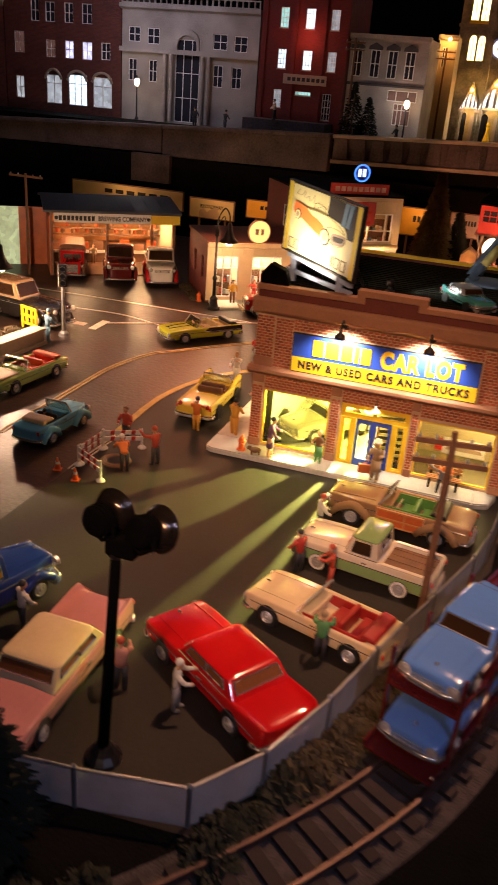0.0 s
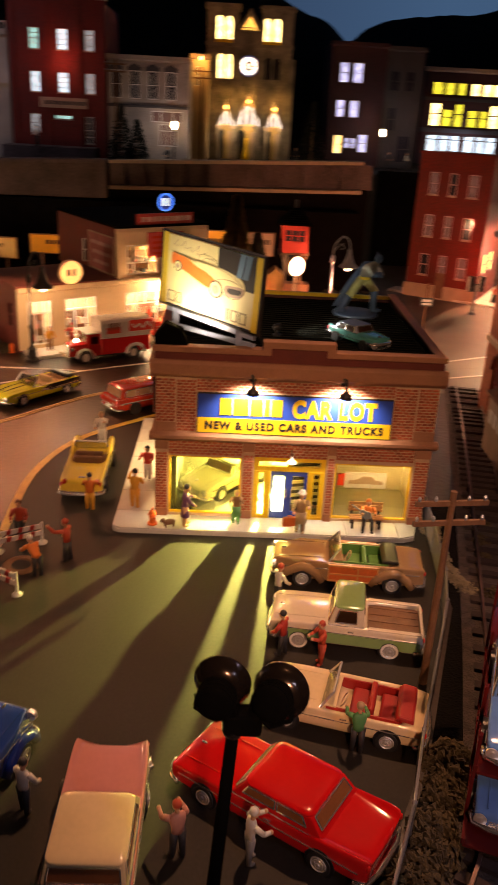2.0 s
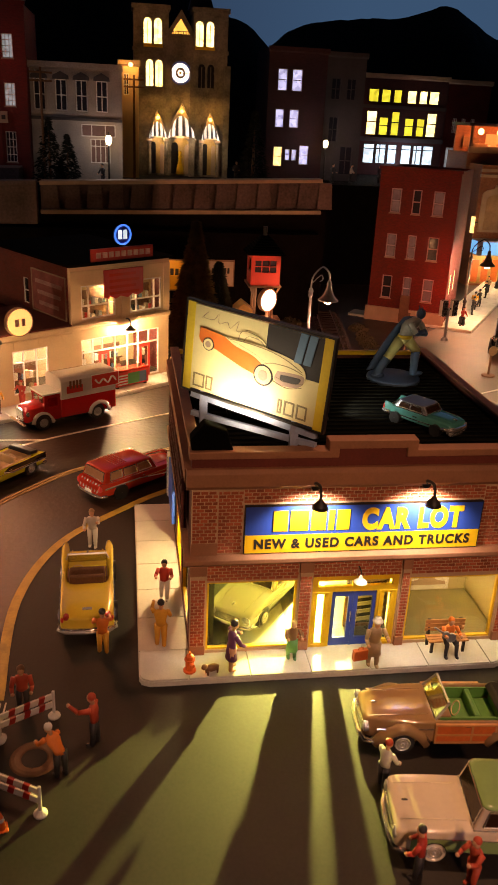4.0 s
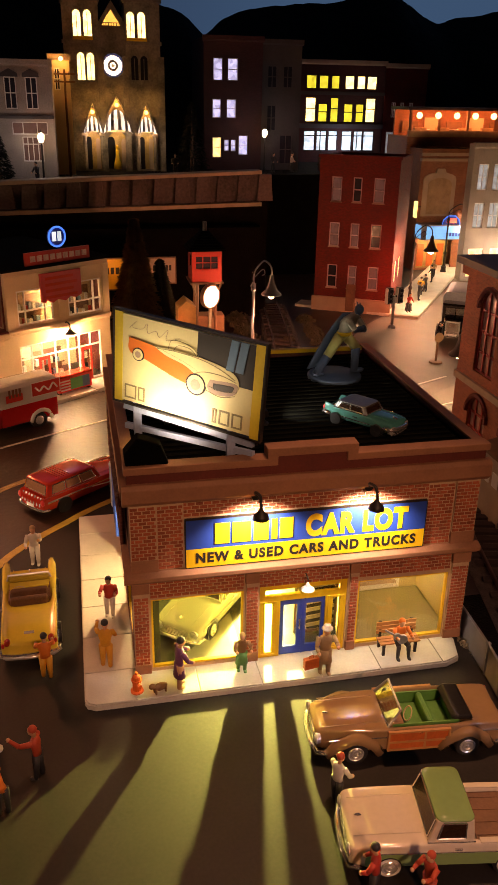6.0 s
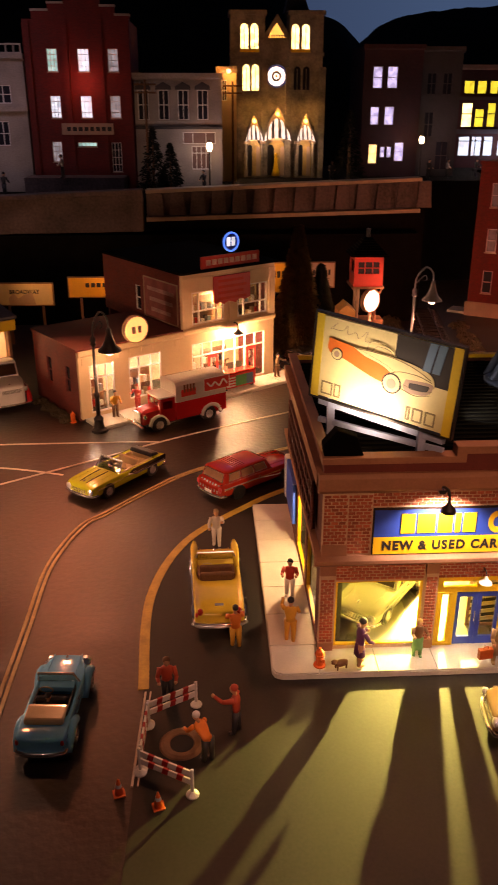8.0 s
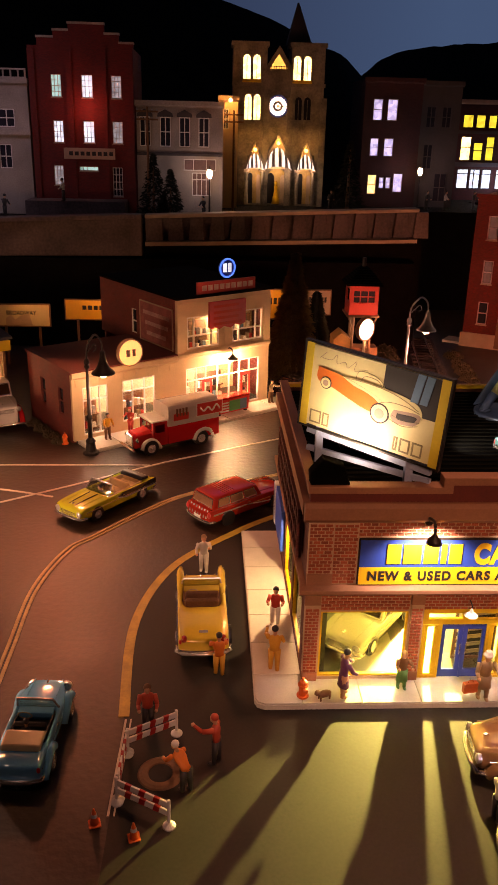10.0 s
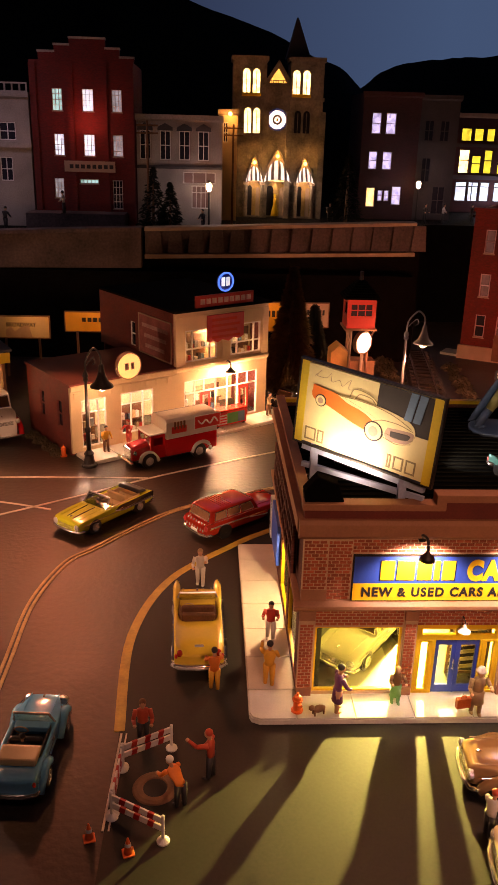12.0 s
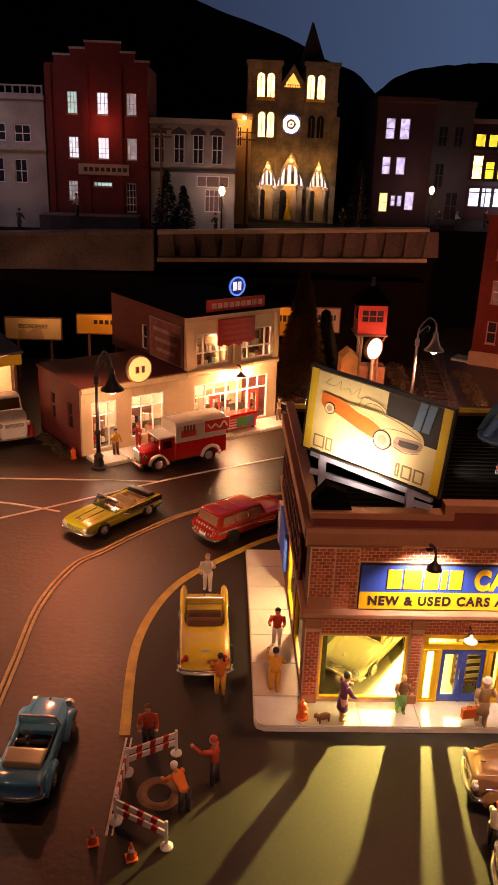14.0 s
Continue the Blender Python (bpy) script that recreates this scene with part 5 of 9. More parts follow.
# suitcase, guitar, dog, hydrant, bench
tidy("suitcase", box(tube(bmesh.new(), [(-0.2, 0, 0.9), (-0.2, 0, 1.1), (0.2, 0, 1.1), (0.2, 0, 0.9)], 0.05, 6), -0.6, 0.6, -0.2, 0.2, 0, 0.9), "panel_wood", 13.3, -2.7, 1.3, 10, "brown leather suitcase held by a figurine", "suitcase", bevel=0.08)
bm = lathe(bmesh.new(), [(0.0, -0.1), (0.42, -0.1), (0.42, 0.1), (0.0, 0.1)], (0, 0, 0.45), 14, axis="y")
lathe(bm, [(0.0, -0.1), (0.3, -0.1), (0.3, 0.1), (0.0, 0.1)], (0, 0, 1.0), 14, axis="y")
box(bm, -0.07, 0.07, -0.06, 0.06, 1.2, 2.3)
gt = tidy("guitar", bm, "tin", 22.1, -2.0, 2.0, 0, "silver grey guitar on the lap of a figurine", "guitar")
gt.matrix_basis = pose(0.214, -0.0195, 0.021, 0, -55, 0)
bm = ball(ball(bmesh.new(), (0, 0, 0.5), 0.42, (1.5, 0.7, 0.75), 10), (0.65, 0, 0.75), 0.26, (1.1, 0.8, 0.9), 8)
for lx in (-0.4, 0.4):
    for ly in (-0.17, 0.17):
        rod(bm, (lx, ly, 0.45), (lx, ly, 0), 0.1, 0.07, 6)
tidy("dog_figurine", bm, "cloth_brown", 1.6, -2.5, 0.6, 200, "small brown model dog on the sidewalk", "figurine", smooth=True)


def hydrant(x, y, z, colour, label):
    h = thing("fire_hydrant", x, y, z, 20, label, "hydrant")
    part("barrel", lathe(bmesh.new(), [(0.5, 0), (0.5, 0.12), (0.33, 0.16), (0.33, 1.0), (0.42, 1.02), (0.42, 1.14)], n=12), colour, h, smooth=False)
    part("cap", lathe(bmesh.new(), [(0.36, 1.14), (0.3, 1.4), (0.1, 1.55), (0.1, 1.75)], n=12), colour, h)
    for s in (1, -1):
        part("nozzle", rod(bmesh.new(), (0, s * 0.25, 0.8), (0, s * 0.6, 0.8), 0.17, n=10), colour, h)
    return h


hydrant(-0.1, -2.1, 0.6, "cone", "bright orange fire hydrant on the sidewalk")
hydrant(-28.4, 54.4, 0.0, "cone", "orange fire hydrant beside the grocery store")
bn = thing("bench", 21.1, -0.75, 0.6, 0, "wooden slatted bench outside the showroom", "bench")
for i in range(3):
    part("seat_slat", B(-1.7, 1.7, -0.85 + 0.36 * i, -0.55 + 0.36 * i, 1.05, 1.17), "frame_wood", bn)
for i in range(3):
    part("back_slat", B(-1.7, 1.7, 0.3, 0.4, 1.4 + 0.38 * i, 1.7 + 0.38 * i), "frame_wood", bn)
for x in (-1.35, 1.35):
    part("leg", prism(bmesh.new(), [(-0.8, 0), (-0.8, 1.05), (0.25, 1.05), (0.4, 2.5), (0.55, 2.5), (0.5, 0), (0.3, 0), (0.25, 0.8), (-0.6, 0.8), (-0.6, 0)], x - 0.1, x + 0.1, "yz"), "iron", bn)

# ---- road works: barriers, cones, manhole ----
def barrier(x, y, rz, length, label):
    b = thing("road_barrier", x, y, 0.05, rz, label, "barrier", "road barriers")
    for px in (0.0, length):
        part("post", lathe(bmesh.new(), [(0.12, 0.2), (0.12, 2.2), (0.06, 2.25)], (px, 0, 0), 8), "white", b)
        part("foot", lathe(bmesh.new(), [(0.45, 0), (0.45, 0.1), (0.15, 0.35)], (px, 0, 0), 12), "white", b)
    for z0 in (0.9, 1.6):
        n = 7
        rail = part("rail", B(0.1, length - 0.1, -0.07, 0.07, z0, z0 + 0.45), "white", b)
        for i in range(1, n, 2):
            u = 0.1 + (length - 0.2) * i / n
            w2 = (length - 0.2) / n
            part("red_stripe", prism(bmesh.new(), [(u, z0 - 0.01), (u + w2 * 0.8, z0 - 0.01), (u + w2, z0 + 0.46), (u + w2 * 0.2, z0 + 0.46)], -0.09, 0.09, "xz"), "red_trim", rail)
    return b


barrier(-13.6, -7.6, 29, 4.0, "white barrier with dark red stripes round a manhole")
barrier(-13.85, -12.0, 87, 4.2, "white barrier with dark red stripes round a manhole")
barrier(-13.9, -12.3, -30, 4.2, "white barrier with dark red stripes round a manhole")
mh = thing("manhole", -11.1, -9.7, 0.05, 0, "round open manhole with a brown earth rim", "manhole")
part("ring", lathe(bmesh.new(), [(1.65, 0), (1.55, 0.08), (1.3, 0.14), (0.95, 0.12), (0.85, 0.02)], n=28), "wood", mh)
part("hole", lathe(bmesh.new(), [(0.86, 0.0), (0.86, 0.06), (0.1, 0.07)], n=24), "black", mh)


def cone(x, y):
    c = thing("traffic_cone", x, y, 0.05, 15, "small orange traffic cone with a white band", "traffic cone", "traffic cones")
    part("base", B(-0.4, 0.4, -0.4, 0.4, 0, 0.1), "cone", c, bevel=0.05)
    part("body", lathe(bmesh.new(), [(0.3, 0.1), (0.22, 0.6), (0.15, 0.95), (0.06, 1.3), (0.04, 1.32)], n=14), "cone", c, smooth=True)
    part("band", lathe(bmesh.new(), [(0.215, 0.65), (0.175, 0.9)], n=14), "white", c)


cone(-12.5, -15.3)
cone(-15.2, -14.1)

# ---- lot fence: posts, top rail and grey mesh ----
fence = thing("lot_fence", 0, 0, 0, 0, "low translucent grey mesh fence round the car lot", "fence")
fp = [(-14.5, -28), (-18, -42), (-14, -50.0), (-4, -50.2), (7.0, -48.8), (13.2, -47.6), (16.1, -43.7), (18.4, -38), (20.2, -32.1), (23.0, -24.0), (25.3, -17.2), (26.3, -12.6), (27.2, -4.5), (27.5, 1.4), (27.6, 6.0)]
for p, q in zip(fp, fp[1:]):
    d = Vector((q[0] - p[0], q[1] - p[1], 0)).normalized()
    s = Vector((-d.y, d.x, 0)) * 0.03
    part("mesh_panel", loft(bmesh.new(), [[(p[0] + s.x, p[1] + s.y, 0), (q[0] + s.x, q[1] + s.y, 0), (q[0] + s.x, q[1] + s.y, 2.8), (p[0] + s.x, p[1] + s.y, 2.8)], [(p[0] - s.x, p[1] - s.y, 0), (q[0] - s.x, q[1] - s.y, 0), (q[0] - s.x, q[1] - s.y, 2.8), (p[0] - s.x, p[1] - s.y, 2.8)]]), "fence_mesh", fence)
    part("top_rail", rod(bmesh.new(), (p[0], p[1], 2.85), (q[0], q[1], 2.85), 0.1, n=6), "steel", fence)
for p in fp:
    part("post", rod(rod(bmesh.new(), (p[0], p[1], 0), (p[0], p[1], 3.0), 0.14, n=8), (p[0], p[1], 3.0), (p[0], p[1], 3.15), 0.18, 0.05, n=8), "steel", fence)

# ---- lamps and poles ----
fl = thing("twin_flood_lamp", 6.8, -45.2, 0, 0, "black lamp post with two floodlight heads", "street lamp")
part("base", lathe(bmesh.new(), [(1.1, 0), (1.1, 0.35), (0.75, 0.7), (0.5, 1.2)], n=12), "black", fl)
part("pole", rod(bmesh.new(), (0, 0, 1.0), (0.8, 0, 14.9), 0.36, 0.28, 12), "roof_black", fl, smooth=True)
part("pole_collar", lathe(bmesh.new(), [(0.4, 14.2), (0.5, 14.4), (0.5, 14.8), (0.3, 15.0)], (0.78, 0, 0), 12), "black", fl)
part("cross_arm", rod(bmesh.new(), (0.2, 0, 15.2), (2.6, 0.2, 15.0), 0.26, n=8), "black", fl)
for hx, hy, hz, turn, dip in ((0.1, 0.2, 16.3, 78, 2), (2.55, 0.2, 16.1, 68, 16)):
    hd = part("head", lathe(bmesh.new(), [(0.2, -1.1), (0.7, -1.05), (0.8, -0.92), (0.8, -0.1), (0.7, 0.05)], (0, 0, 0), 24, axis="x"), "roof_black", fl, smooth=True, at=(hx, hy, hz, 0, dip, turn))
    part("reflector", lathe(bmesh.new(), [(0.6, -0.05), (0.92, 0.1), (1.12, 0.34), (1.22, 0.62), (1.27, 0.65), (1.27, 0.73), (1.18, 0.73), (1.04, 0.4), (0.8, 0.12), (0.3, 0.0)], n=28, axis="x"), "lamp_dish", hd, "glossy black flared dish", smooth=True)
    part("bulb", ball(bmesh.new(), (0.3, 0, 0), 0.3, (1.3, 1, 1), 10), "cloth_tan", hd)
    for vx in (-0.85, -0.6, -0.35):
        part("cooling_fin", lathe(bmesh.new(), [(0.78, vx), (0.86, vx + 0.02), (0.86, vx + 0.1), (0.78, vx + 0.12)], n=20, axis="x"), "roof_black", hd)
    part("yoke", tube(bmesh.new(), [(-0.5, -0.86, 0.0), (-0.5, -0.9, -0.6), (-0.3, 0.0, -1.25), (-0.5, 0.9, -0.6), (-0.5, 0.86, 0.0)], 0.12, 6), "roof_black", hd)
part("hub", B(0.3, 2.0, -0.5, 0.4, 14.4, 15.6), "roof_black", fl, bevel=0.2)


def pole(x, y, h, label, arm=2.6, rz=20, lean=(0, 0), arms=(0.9, 2.4)):
    p = thing("utility_pole", x, y, 0, rz, label, "utility pole")
    part("pole", rod(bmesh.new(), (0, 0, 0), (lean[0], lean[1], h), 0.3, 0.22, 10), "wood", p)
    for dz in arms:
        f = (h - dz) / h
        part("cross_arm", B(lean[0] * f - arm, lean[0] * f + arm, lean[1] * f - 0.12, lean[1] * f + 0.12, h - dz - 0.18, h - dz + 0.18), "wood", p)
        for k in (-0.9, -0.45, 0.45, 0.9):
            part("insulator", lathe(bmesh.new(), [(0.1, 0), (0.14, 0.2), (0.06, 0.35)], (lean[0] * f + k * arm, lean[1] * f, h - dz + 0.18), 8), "tin", p)
    return p


pole(22.2, -24.0, 16.0, "brown wooden utility pole with two cross arms", rz=8)
pole(-62.7, 53.8, 18.2, "brown wooden utility pole beside the brewery", arm=3.4, rz=0, arms=(0.5,))


def goose(x, y, rz, h=14.5, reach=2.4, label="black street lamp with a bell shade", metal="iron", power=0.5, colour=WARM, group="street lamps"):
    g = thing("street_lamp", x, y, 0, rz, label, "street lamp", group)
    part("base", lathe(bmesh.new(), [(1.15, 0), (1.15, 0.35), (0.8, 0.5), (0.62, 1.6), (0.72, 1.9), (0.34, 2.4)], n=12), metal, g)
    h += 1.8
    part("pole", lathe(bmesh.new(), [(0.32, 2.0), (0.3, 5.0), (0.42, 5.2), (0.42, 5.6), (0.24, 5.8), (0.2, h - 4.2)], n=12), metal, g, smooth=True)
    part("collar", lathe(bmesh.new(), [(0.28, h - 4.6), (0.42, h - 4.4), (0.3, h - 4.1), (0.42, h - 3.8), (0.3, h - 3.4), (0.14, h - 3.2)], n=12), metal, g)
    part("arm", tube(bmesh.new(), curve([(0, 0, h - 3.6), (0.15, 0, h - 1.6), (reach * 0.45, 0, h - 0.1), (reach * 0.7, 0, h - 0.05), (reach * 0.95, 0, h - 0.9), (reach, 0, h - 2.2)], 6), 0.13), metal, g, smooth=True)
    part("scroll", tube(bmesh.new(), curve([(0.2, 0, h - 2.4), (reach * 0.5, 0, h - 1.2), (reach * 0.62, 0, h - 1.9), (reach * 0.45, 0, h - 2.2)], 5), 0.07, 6), metal, g, smooth=True)
    part("shade", lathe(bmesh.new(), [(0.22, h - 2.1), (0.36, h - 2.3), (0.42, h - 3.0), (0.62, h - 3.7), (0.95, h - 4.5), (1.55, h - 5.05), (1.62, h - 5.25), (1.55, h - 5.25), (0.9, h - 4.8), (0.3, h - 4.2)], (reach, 0, 0), 22), metal, g, smooth=True)
    part("bulb", ball(bmesh.new(), (reach, 0, h - 5.35), 0.6, (1, 1, 0.85), 12), "bulb", g)
    a = radians(rz)
    lamp("POINT", x + reach * math.cos(a), y + reach * math.sin(a), h - 6.3, power, colour, 0.3)
    return g


goose(-24.2, 50.8, -5, 15.2, 2.2, "black street lamp with a bell shade by the grocery store", power=0.16, colour=(1.0, 0.66, 0.34))
goose(24.5, 72.0, 0, 16.6, 2.9, "grey street lamp with a curved arm near the tracks", "steel", 1.5, (1.0, 0.42, 0.22))
goose(-45.0, 16.5, 8, 14.2, 2.4, "black street lamp with a bell shade behind the low wall", power=1.7, colour=(1.0, 0.68, 0.42))

person(-20.9, -7.4, 0.35, 86, "dark-haired figurine driving the light blue convertible", "cloth_dark", "cloth_dark", "cloth_dark", h=3.2, pose_="sit")
person(17.3, -8.2, 0.55, 175, "dark-haired figurine in white driving the woodie", "cloth_white", "cloth_dark", "cloth_dark", h=3.2, pose_="sit")
person(-20.6, 33.6, 0.35, 231, "figurine in tan driving the lime convertible", "cloth_tan", "cloth_brown", "cloth_dark", h=3.2, pose_="sit")

# ---- grocery store, turned to the street ----
SA = 35.0
st = thing("grocery_store", -27.0, 54.2, 0, SA, "cream two-part grocery store with lit shop windows", "shop building")
w1, w2, h1, h2, d1, d2 = 17.6, 35.5, 10.4, 19.0, 15.0, 24.0
lo_holes = [(1.6, 5.6, 1.0, 8.2), (8.0, 13.6, 1.8, 8.2)]
hi_holes = [(19.2, 33.6, 0.7, 8.2), (19.4, 25.4, 11.2, 16.2), (28.0, 34.0, 11.2, 16.2)]
part("front_wall", wall(bmesh.new(), 0, w1, 0.4, h1, 0, 0.5, lo_holes), "cream", st)
part("front_wall", wall(bmesh.new(), w1, w2, 0.4, h2, 0, 0.5, hi_holes), "cream", st)
sh = [(3.0, 4.6, 3.5, 7.6), (9.0, 10.6, 3.5, 7.6)]
part("side_wall", wall(bmesh.new(), 0.5, d1, 0.0, h1, 0, 0.5, sh, "yz"), "brick_store", st, "dark red brick side wall")
part("side_wall", wall(bmesh.new(), 0.5, d2, h1 - 0.6, h2, w1, w1 + 0.5, [(12.0, 13.6, 11.5, 15.5)], "yz"), "brick_store", st, "dark red brick side wall")
part("side_wall", B(w2 - 0.5, w2, 0.5, d2, 0, h2), "brick_store", st)
part("back_wall", B(0.5, w1, d1 - 0.5, d1, 0, h1), "brick_store", st)
part("back_wall", B(w1 + 0.5, w2 - 0.5, d2 - 0.5, d2, 0, h2), "brick_store", st)
part("inner_floor", B(0.5, w2 - 0.5, 0.5, 12, 0.2, 0.5), "floor", st)
part("inner_wall", B(0.5, w2 - 0.5, 9.0, 9.3, 0.5, 10), "cream", st)
part("ceiling_slab", B(w1 + 0.5, w2 - 0.5, 0.5, 9, 9.6, 10.0), "cream", st)
part("inner_wall", B(w1 + 0.5, w2 - 0.5, 4.0, 4.3, 10.0, 18.0), "cream", st)
part("roof", B(-0.2, w1, -0.2, d1 + 0.2, h1, h1 + 0.4), "brick_store", st, "flat dark red roof of the low wing")
part("roof", B(w1 - 0.2, w2 + 0.6, -0.3, d2 + 0.2, h2, h2 + 0.35), "roof_black", st, "flat black roof")
part("cornice", prism(bmesh.new(), [(-0.35, 9.9), (-0.35, 10.5), (0, 10.7), (0, 9.6)], 0, w1, "yz"), "cream", st)
part("cornice", prism(bmesh.new(), [(-0.45, 10.2), (-0.45, 10.6), (0, 10.9), (0, 9.8)], w1, w2, "yz"), "cream", st)
for i in range(9):
    part("wall_panel", B(0.5 + i * 1.95, 2.1 + i * 1.95, -0.12, 0, 8.5, 9.5), "cream", st, bevel=0.04)
for x in (w1, 26.3, w2 - 1.2):
    part("pilaster", B(x, x + 1.2, -0.2, 0, 10.8, h2 - 0.6), "cream", st, bevel=0.05)
part("frieze", B(w1, w2, -0.15, 0, 16.6, 18.4), "cream", st, bevel=0.05)
for a, b, c, d in lo_holes:
    window(st, a, b, c, d, 0.05, "white", "pane", 0.16, bars=(0.32, 0.68), rows=(0.72,))
for a, b, c, d in hi_holes[1:]:
    window(st, a, b, c, d, 0.05, "white", "pane", 0.2, bars=(0.22, 0.78), rows=(0.4,))
window(st, 19.2, 33.6, 0.7, 8.2, 0.05, "white", "pane", 0.18, bars=(0.14, 0.26, 0.42, 0.58, 0.72, 0.86), rows=(0.72,))
for x in (22.2, 29.8):
    dr = part("door", wall(bmesh.new(), x, x + 1.9, 0.6, 6.0, -0.05, 0.04, [(x + 0.35, x + 1.55, 1.6, 5.5)]), "bright_red", st, "red glazed shop door")
    part("pane", B(x + 0.3, x + 1.6, -0.02, 0.0, 1.5, 5.6), "pane", dr)
for a, b, c, d in sh:
    window(st, a, b, c, d, 0.1, "brick_store", "dark_pane", 0.15, plane="yz", rows=(0.5,))
window(st, 12.0, 13.6, 11.5, 15.5, w1 + 0.1, "white", "dark_pane", 0.15, plane="yz", rows=(0.5,))
goods = ("white", "tin", "sky_print", "cloth_tan", "white", "cream", "bright_red", "dark_pane")
for k, (u0, u1, z0, v) in enumerate(((1.8, 5.4, 0.6, 2.6), (8.2, 13.4, 0.6, 2.6), (19.4, 22.0, 0.6, 3.0), (24.4, 29.6, 0.6, 4.5), (31.8, 33.4, 0.6, 3.0), (19.5, 25.2, 10.2, 2.2), (28.2, 33.8, 10.2, 2.2))):
    part("shelf_unit", box(box(B(u0, u1, v, v + 0.8, z0, z0 + 0.3), u0, u1, v, v + 0.8, z0 + 2.2, z0 + 2.4), u0, u1, v + 0.8, v + 0.9, z0, z0 + 4.6), "wood", st)
    n = int((u1 - u0) / 0.62)
    for i in range(n):
        for q in (0, 1):
            hh = 0.7 + 0.5 * ((i * 7 + q * 3 + k) % 4) / 3
            part("shelf_goods", B(u0 + 0.1 + i * 0.62, u0 + 0.62 + i * 0.62, v + 0.1, v + 0.6, z0 + (0.3, 2.4)[q], z0 + (0.3, 2.4)[q] + hh), goods[(i * 3 + q * 5 + k) % 8], st)
sd = thing("wall_advert", 0, 0, 0, 0, "faded red painted advert on the brick side wall", "sign")
sd.matrix_basis = pose(-0.27, 0.542, 0, 0, 0, SA)
part("panel", B(w1 - 0.12, w1 - 0.01, 1.2, 10.5, 11.2, 17.2), "faded_red", sd)
part("border", rim(bmesh.new(), 1.0, 10.7, 11.0, 17.4, w1 - 0.18, w1 - 0.005, 0.18, "yz"), "stone_trim", sd)
for i, (a, b) in enumerate(((2.0, 9.6), (2.4, 9.0), (3.0, 8.6))):
    part("faded_bar", B(w1 - 0.16, w1 - 0.1, a, b, 15.4 - i * 1.6, 16.0 - i * 1.6), "faded_pink", sd)
# roof sign and red board
rs = thing("roof_sign", 0, 0, 0, 0, "red roof sign board with a round emblem on top", "sign")
rs.matrix_basis = pose(-0.27, 0.542, 0, 0, 0, SA)
part("board", B(21.5, 32.5, 0.2, 0.6, 19.4, 21.2), "board_red", rs)
for i in range(9):
    part("letter_bar", B(22.3 + i * 1.1, 23.1 + i * 1.1, 0.1, 0.2, 19.9, 20.7), "faded_pink", rs)
part("emblem", lathe(bmesh.new(), [(1.45, 0.2), (1.45, 0.6)], (27.0, 0, 23.0), 26, axis="y"), "sign_blue", rs)
part("emblem_ring", lathe(bmesh.new(), [(1.5, 0.1), (1.5, 0.25), (1.25, 0.25), (1.25, 0.1)], (27.0, 0, 23.0), 26, axis="y", ring=True), "neon_blue", rs)
part("emblem_mark", box(B(26.2, 26.8, 0.1, 0.2, 22.4, 23.7), 27.1, 27.7, 0.1, 0.2, 22.4, 23.7), "lit_white", rs)
bo = thing("notice_board", 0, 0, 0, 0, "red price board on the store's upper wall", "sign")
bo.matrix_basis = pose(-0.27, 0.542, 0, 0, 0, SA)
part("board", prism(bmesh.new(), [(23.2, 14.2), (23.9, 13.9), (24.2, 14.3), (25.1, 13.8), (26.0, 14.2), (27.3, 13.8), (28.2, 14.3), (29.2, 14.0), (30.2, 14.4), (30.2, 18.2), (23.2, 18.2)], -0.5, -0.15, "xz"), "board_red", bo, bevel=0.04)
for i in range(4):
    part("writing_bar", B(24.0, 29.4 - 0.6 * (i % 2), -0.55, -0.5, 14.5 + i * 0.9, 14.9 + i * 0.9), "maroon_car", bo)
# round lit clock sign over the low wing
STORE_TURN = radians(SA)


def on_store(u, v):
    c, s = math.cos(STORE_TURN), math.sin(STORE_TURN)
    return (-27.0 + u * c - v * s, 54.2 + u * s + v * c)


gx, gy = on_store(8.3, -2.0)
gs = thing("globe_sign", gx, gy, 0, SA, "round glowing orange sign on the roof edge", "sign")
part("disc", lathe(bmesh.new(), [(1.7, -0.45), (1.85, -0.3), (1.85, 0.3), (1.7, 0.45)], (0, 0, 12.9), 26, axis="y"), "globe", gs)
part("rim", lathe(bmesh.new(), [(1.85, -0.35), (2.0, -0.35), (2.0, 0.35), (1.85, 0.35)], (0, 0, 12.9), 26, axis="y", ring=True), "wood_pale", gs)
part("mark", box(B(-0.8, -0.2, -0.5, -0.44, 12.4, 13.4), 0.2, 0.7, -0.5, -0.44, 12.4, 13.4), "wood_pale", gs)
part("bracket", box(B(-0.12, 0.12, -0.12, 2.1, 10.95, 11.2), -0.12, 0.12, -0.12, 0.12, 11.0, 11.6), "iron", gs)
# door lamp, drinks chest, store sidewalk
lx, ly = on_store(27.0, -1.4)
dl = thing("gooseneck_lamp", *on_store(27.0, 0), 9.8, SA, "black gooseneck lamp over the store entrance", "wall lamp")
part("arm", tube(bmesh.new(), curve([(0, 0, 0.2), (0, -0.6, 0.8), (0, -1.4, 0.6), (0, -1.5, -0.2)], 5), 0.12), "iron", dl)
part("shade", lathe(bmesh.new(), [(0.2, 0.2), (0.5, -0.2), (0.9, -0.5), (0.85, -0.5), (0.3, -0.1)], (0, -1.5, -0.3), 16), "iron", dl)
part("bulb", ball(bmesh.new(), (0, -1.5, -0.75), 0.35), "bulb", dl)
lamp("POINT", lx, ly, 8.4, 0.95, (1.0, 0.66, 0.30), 0.3)
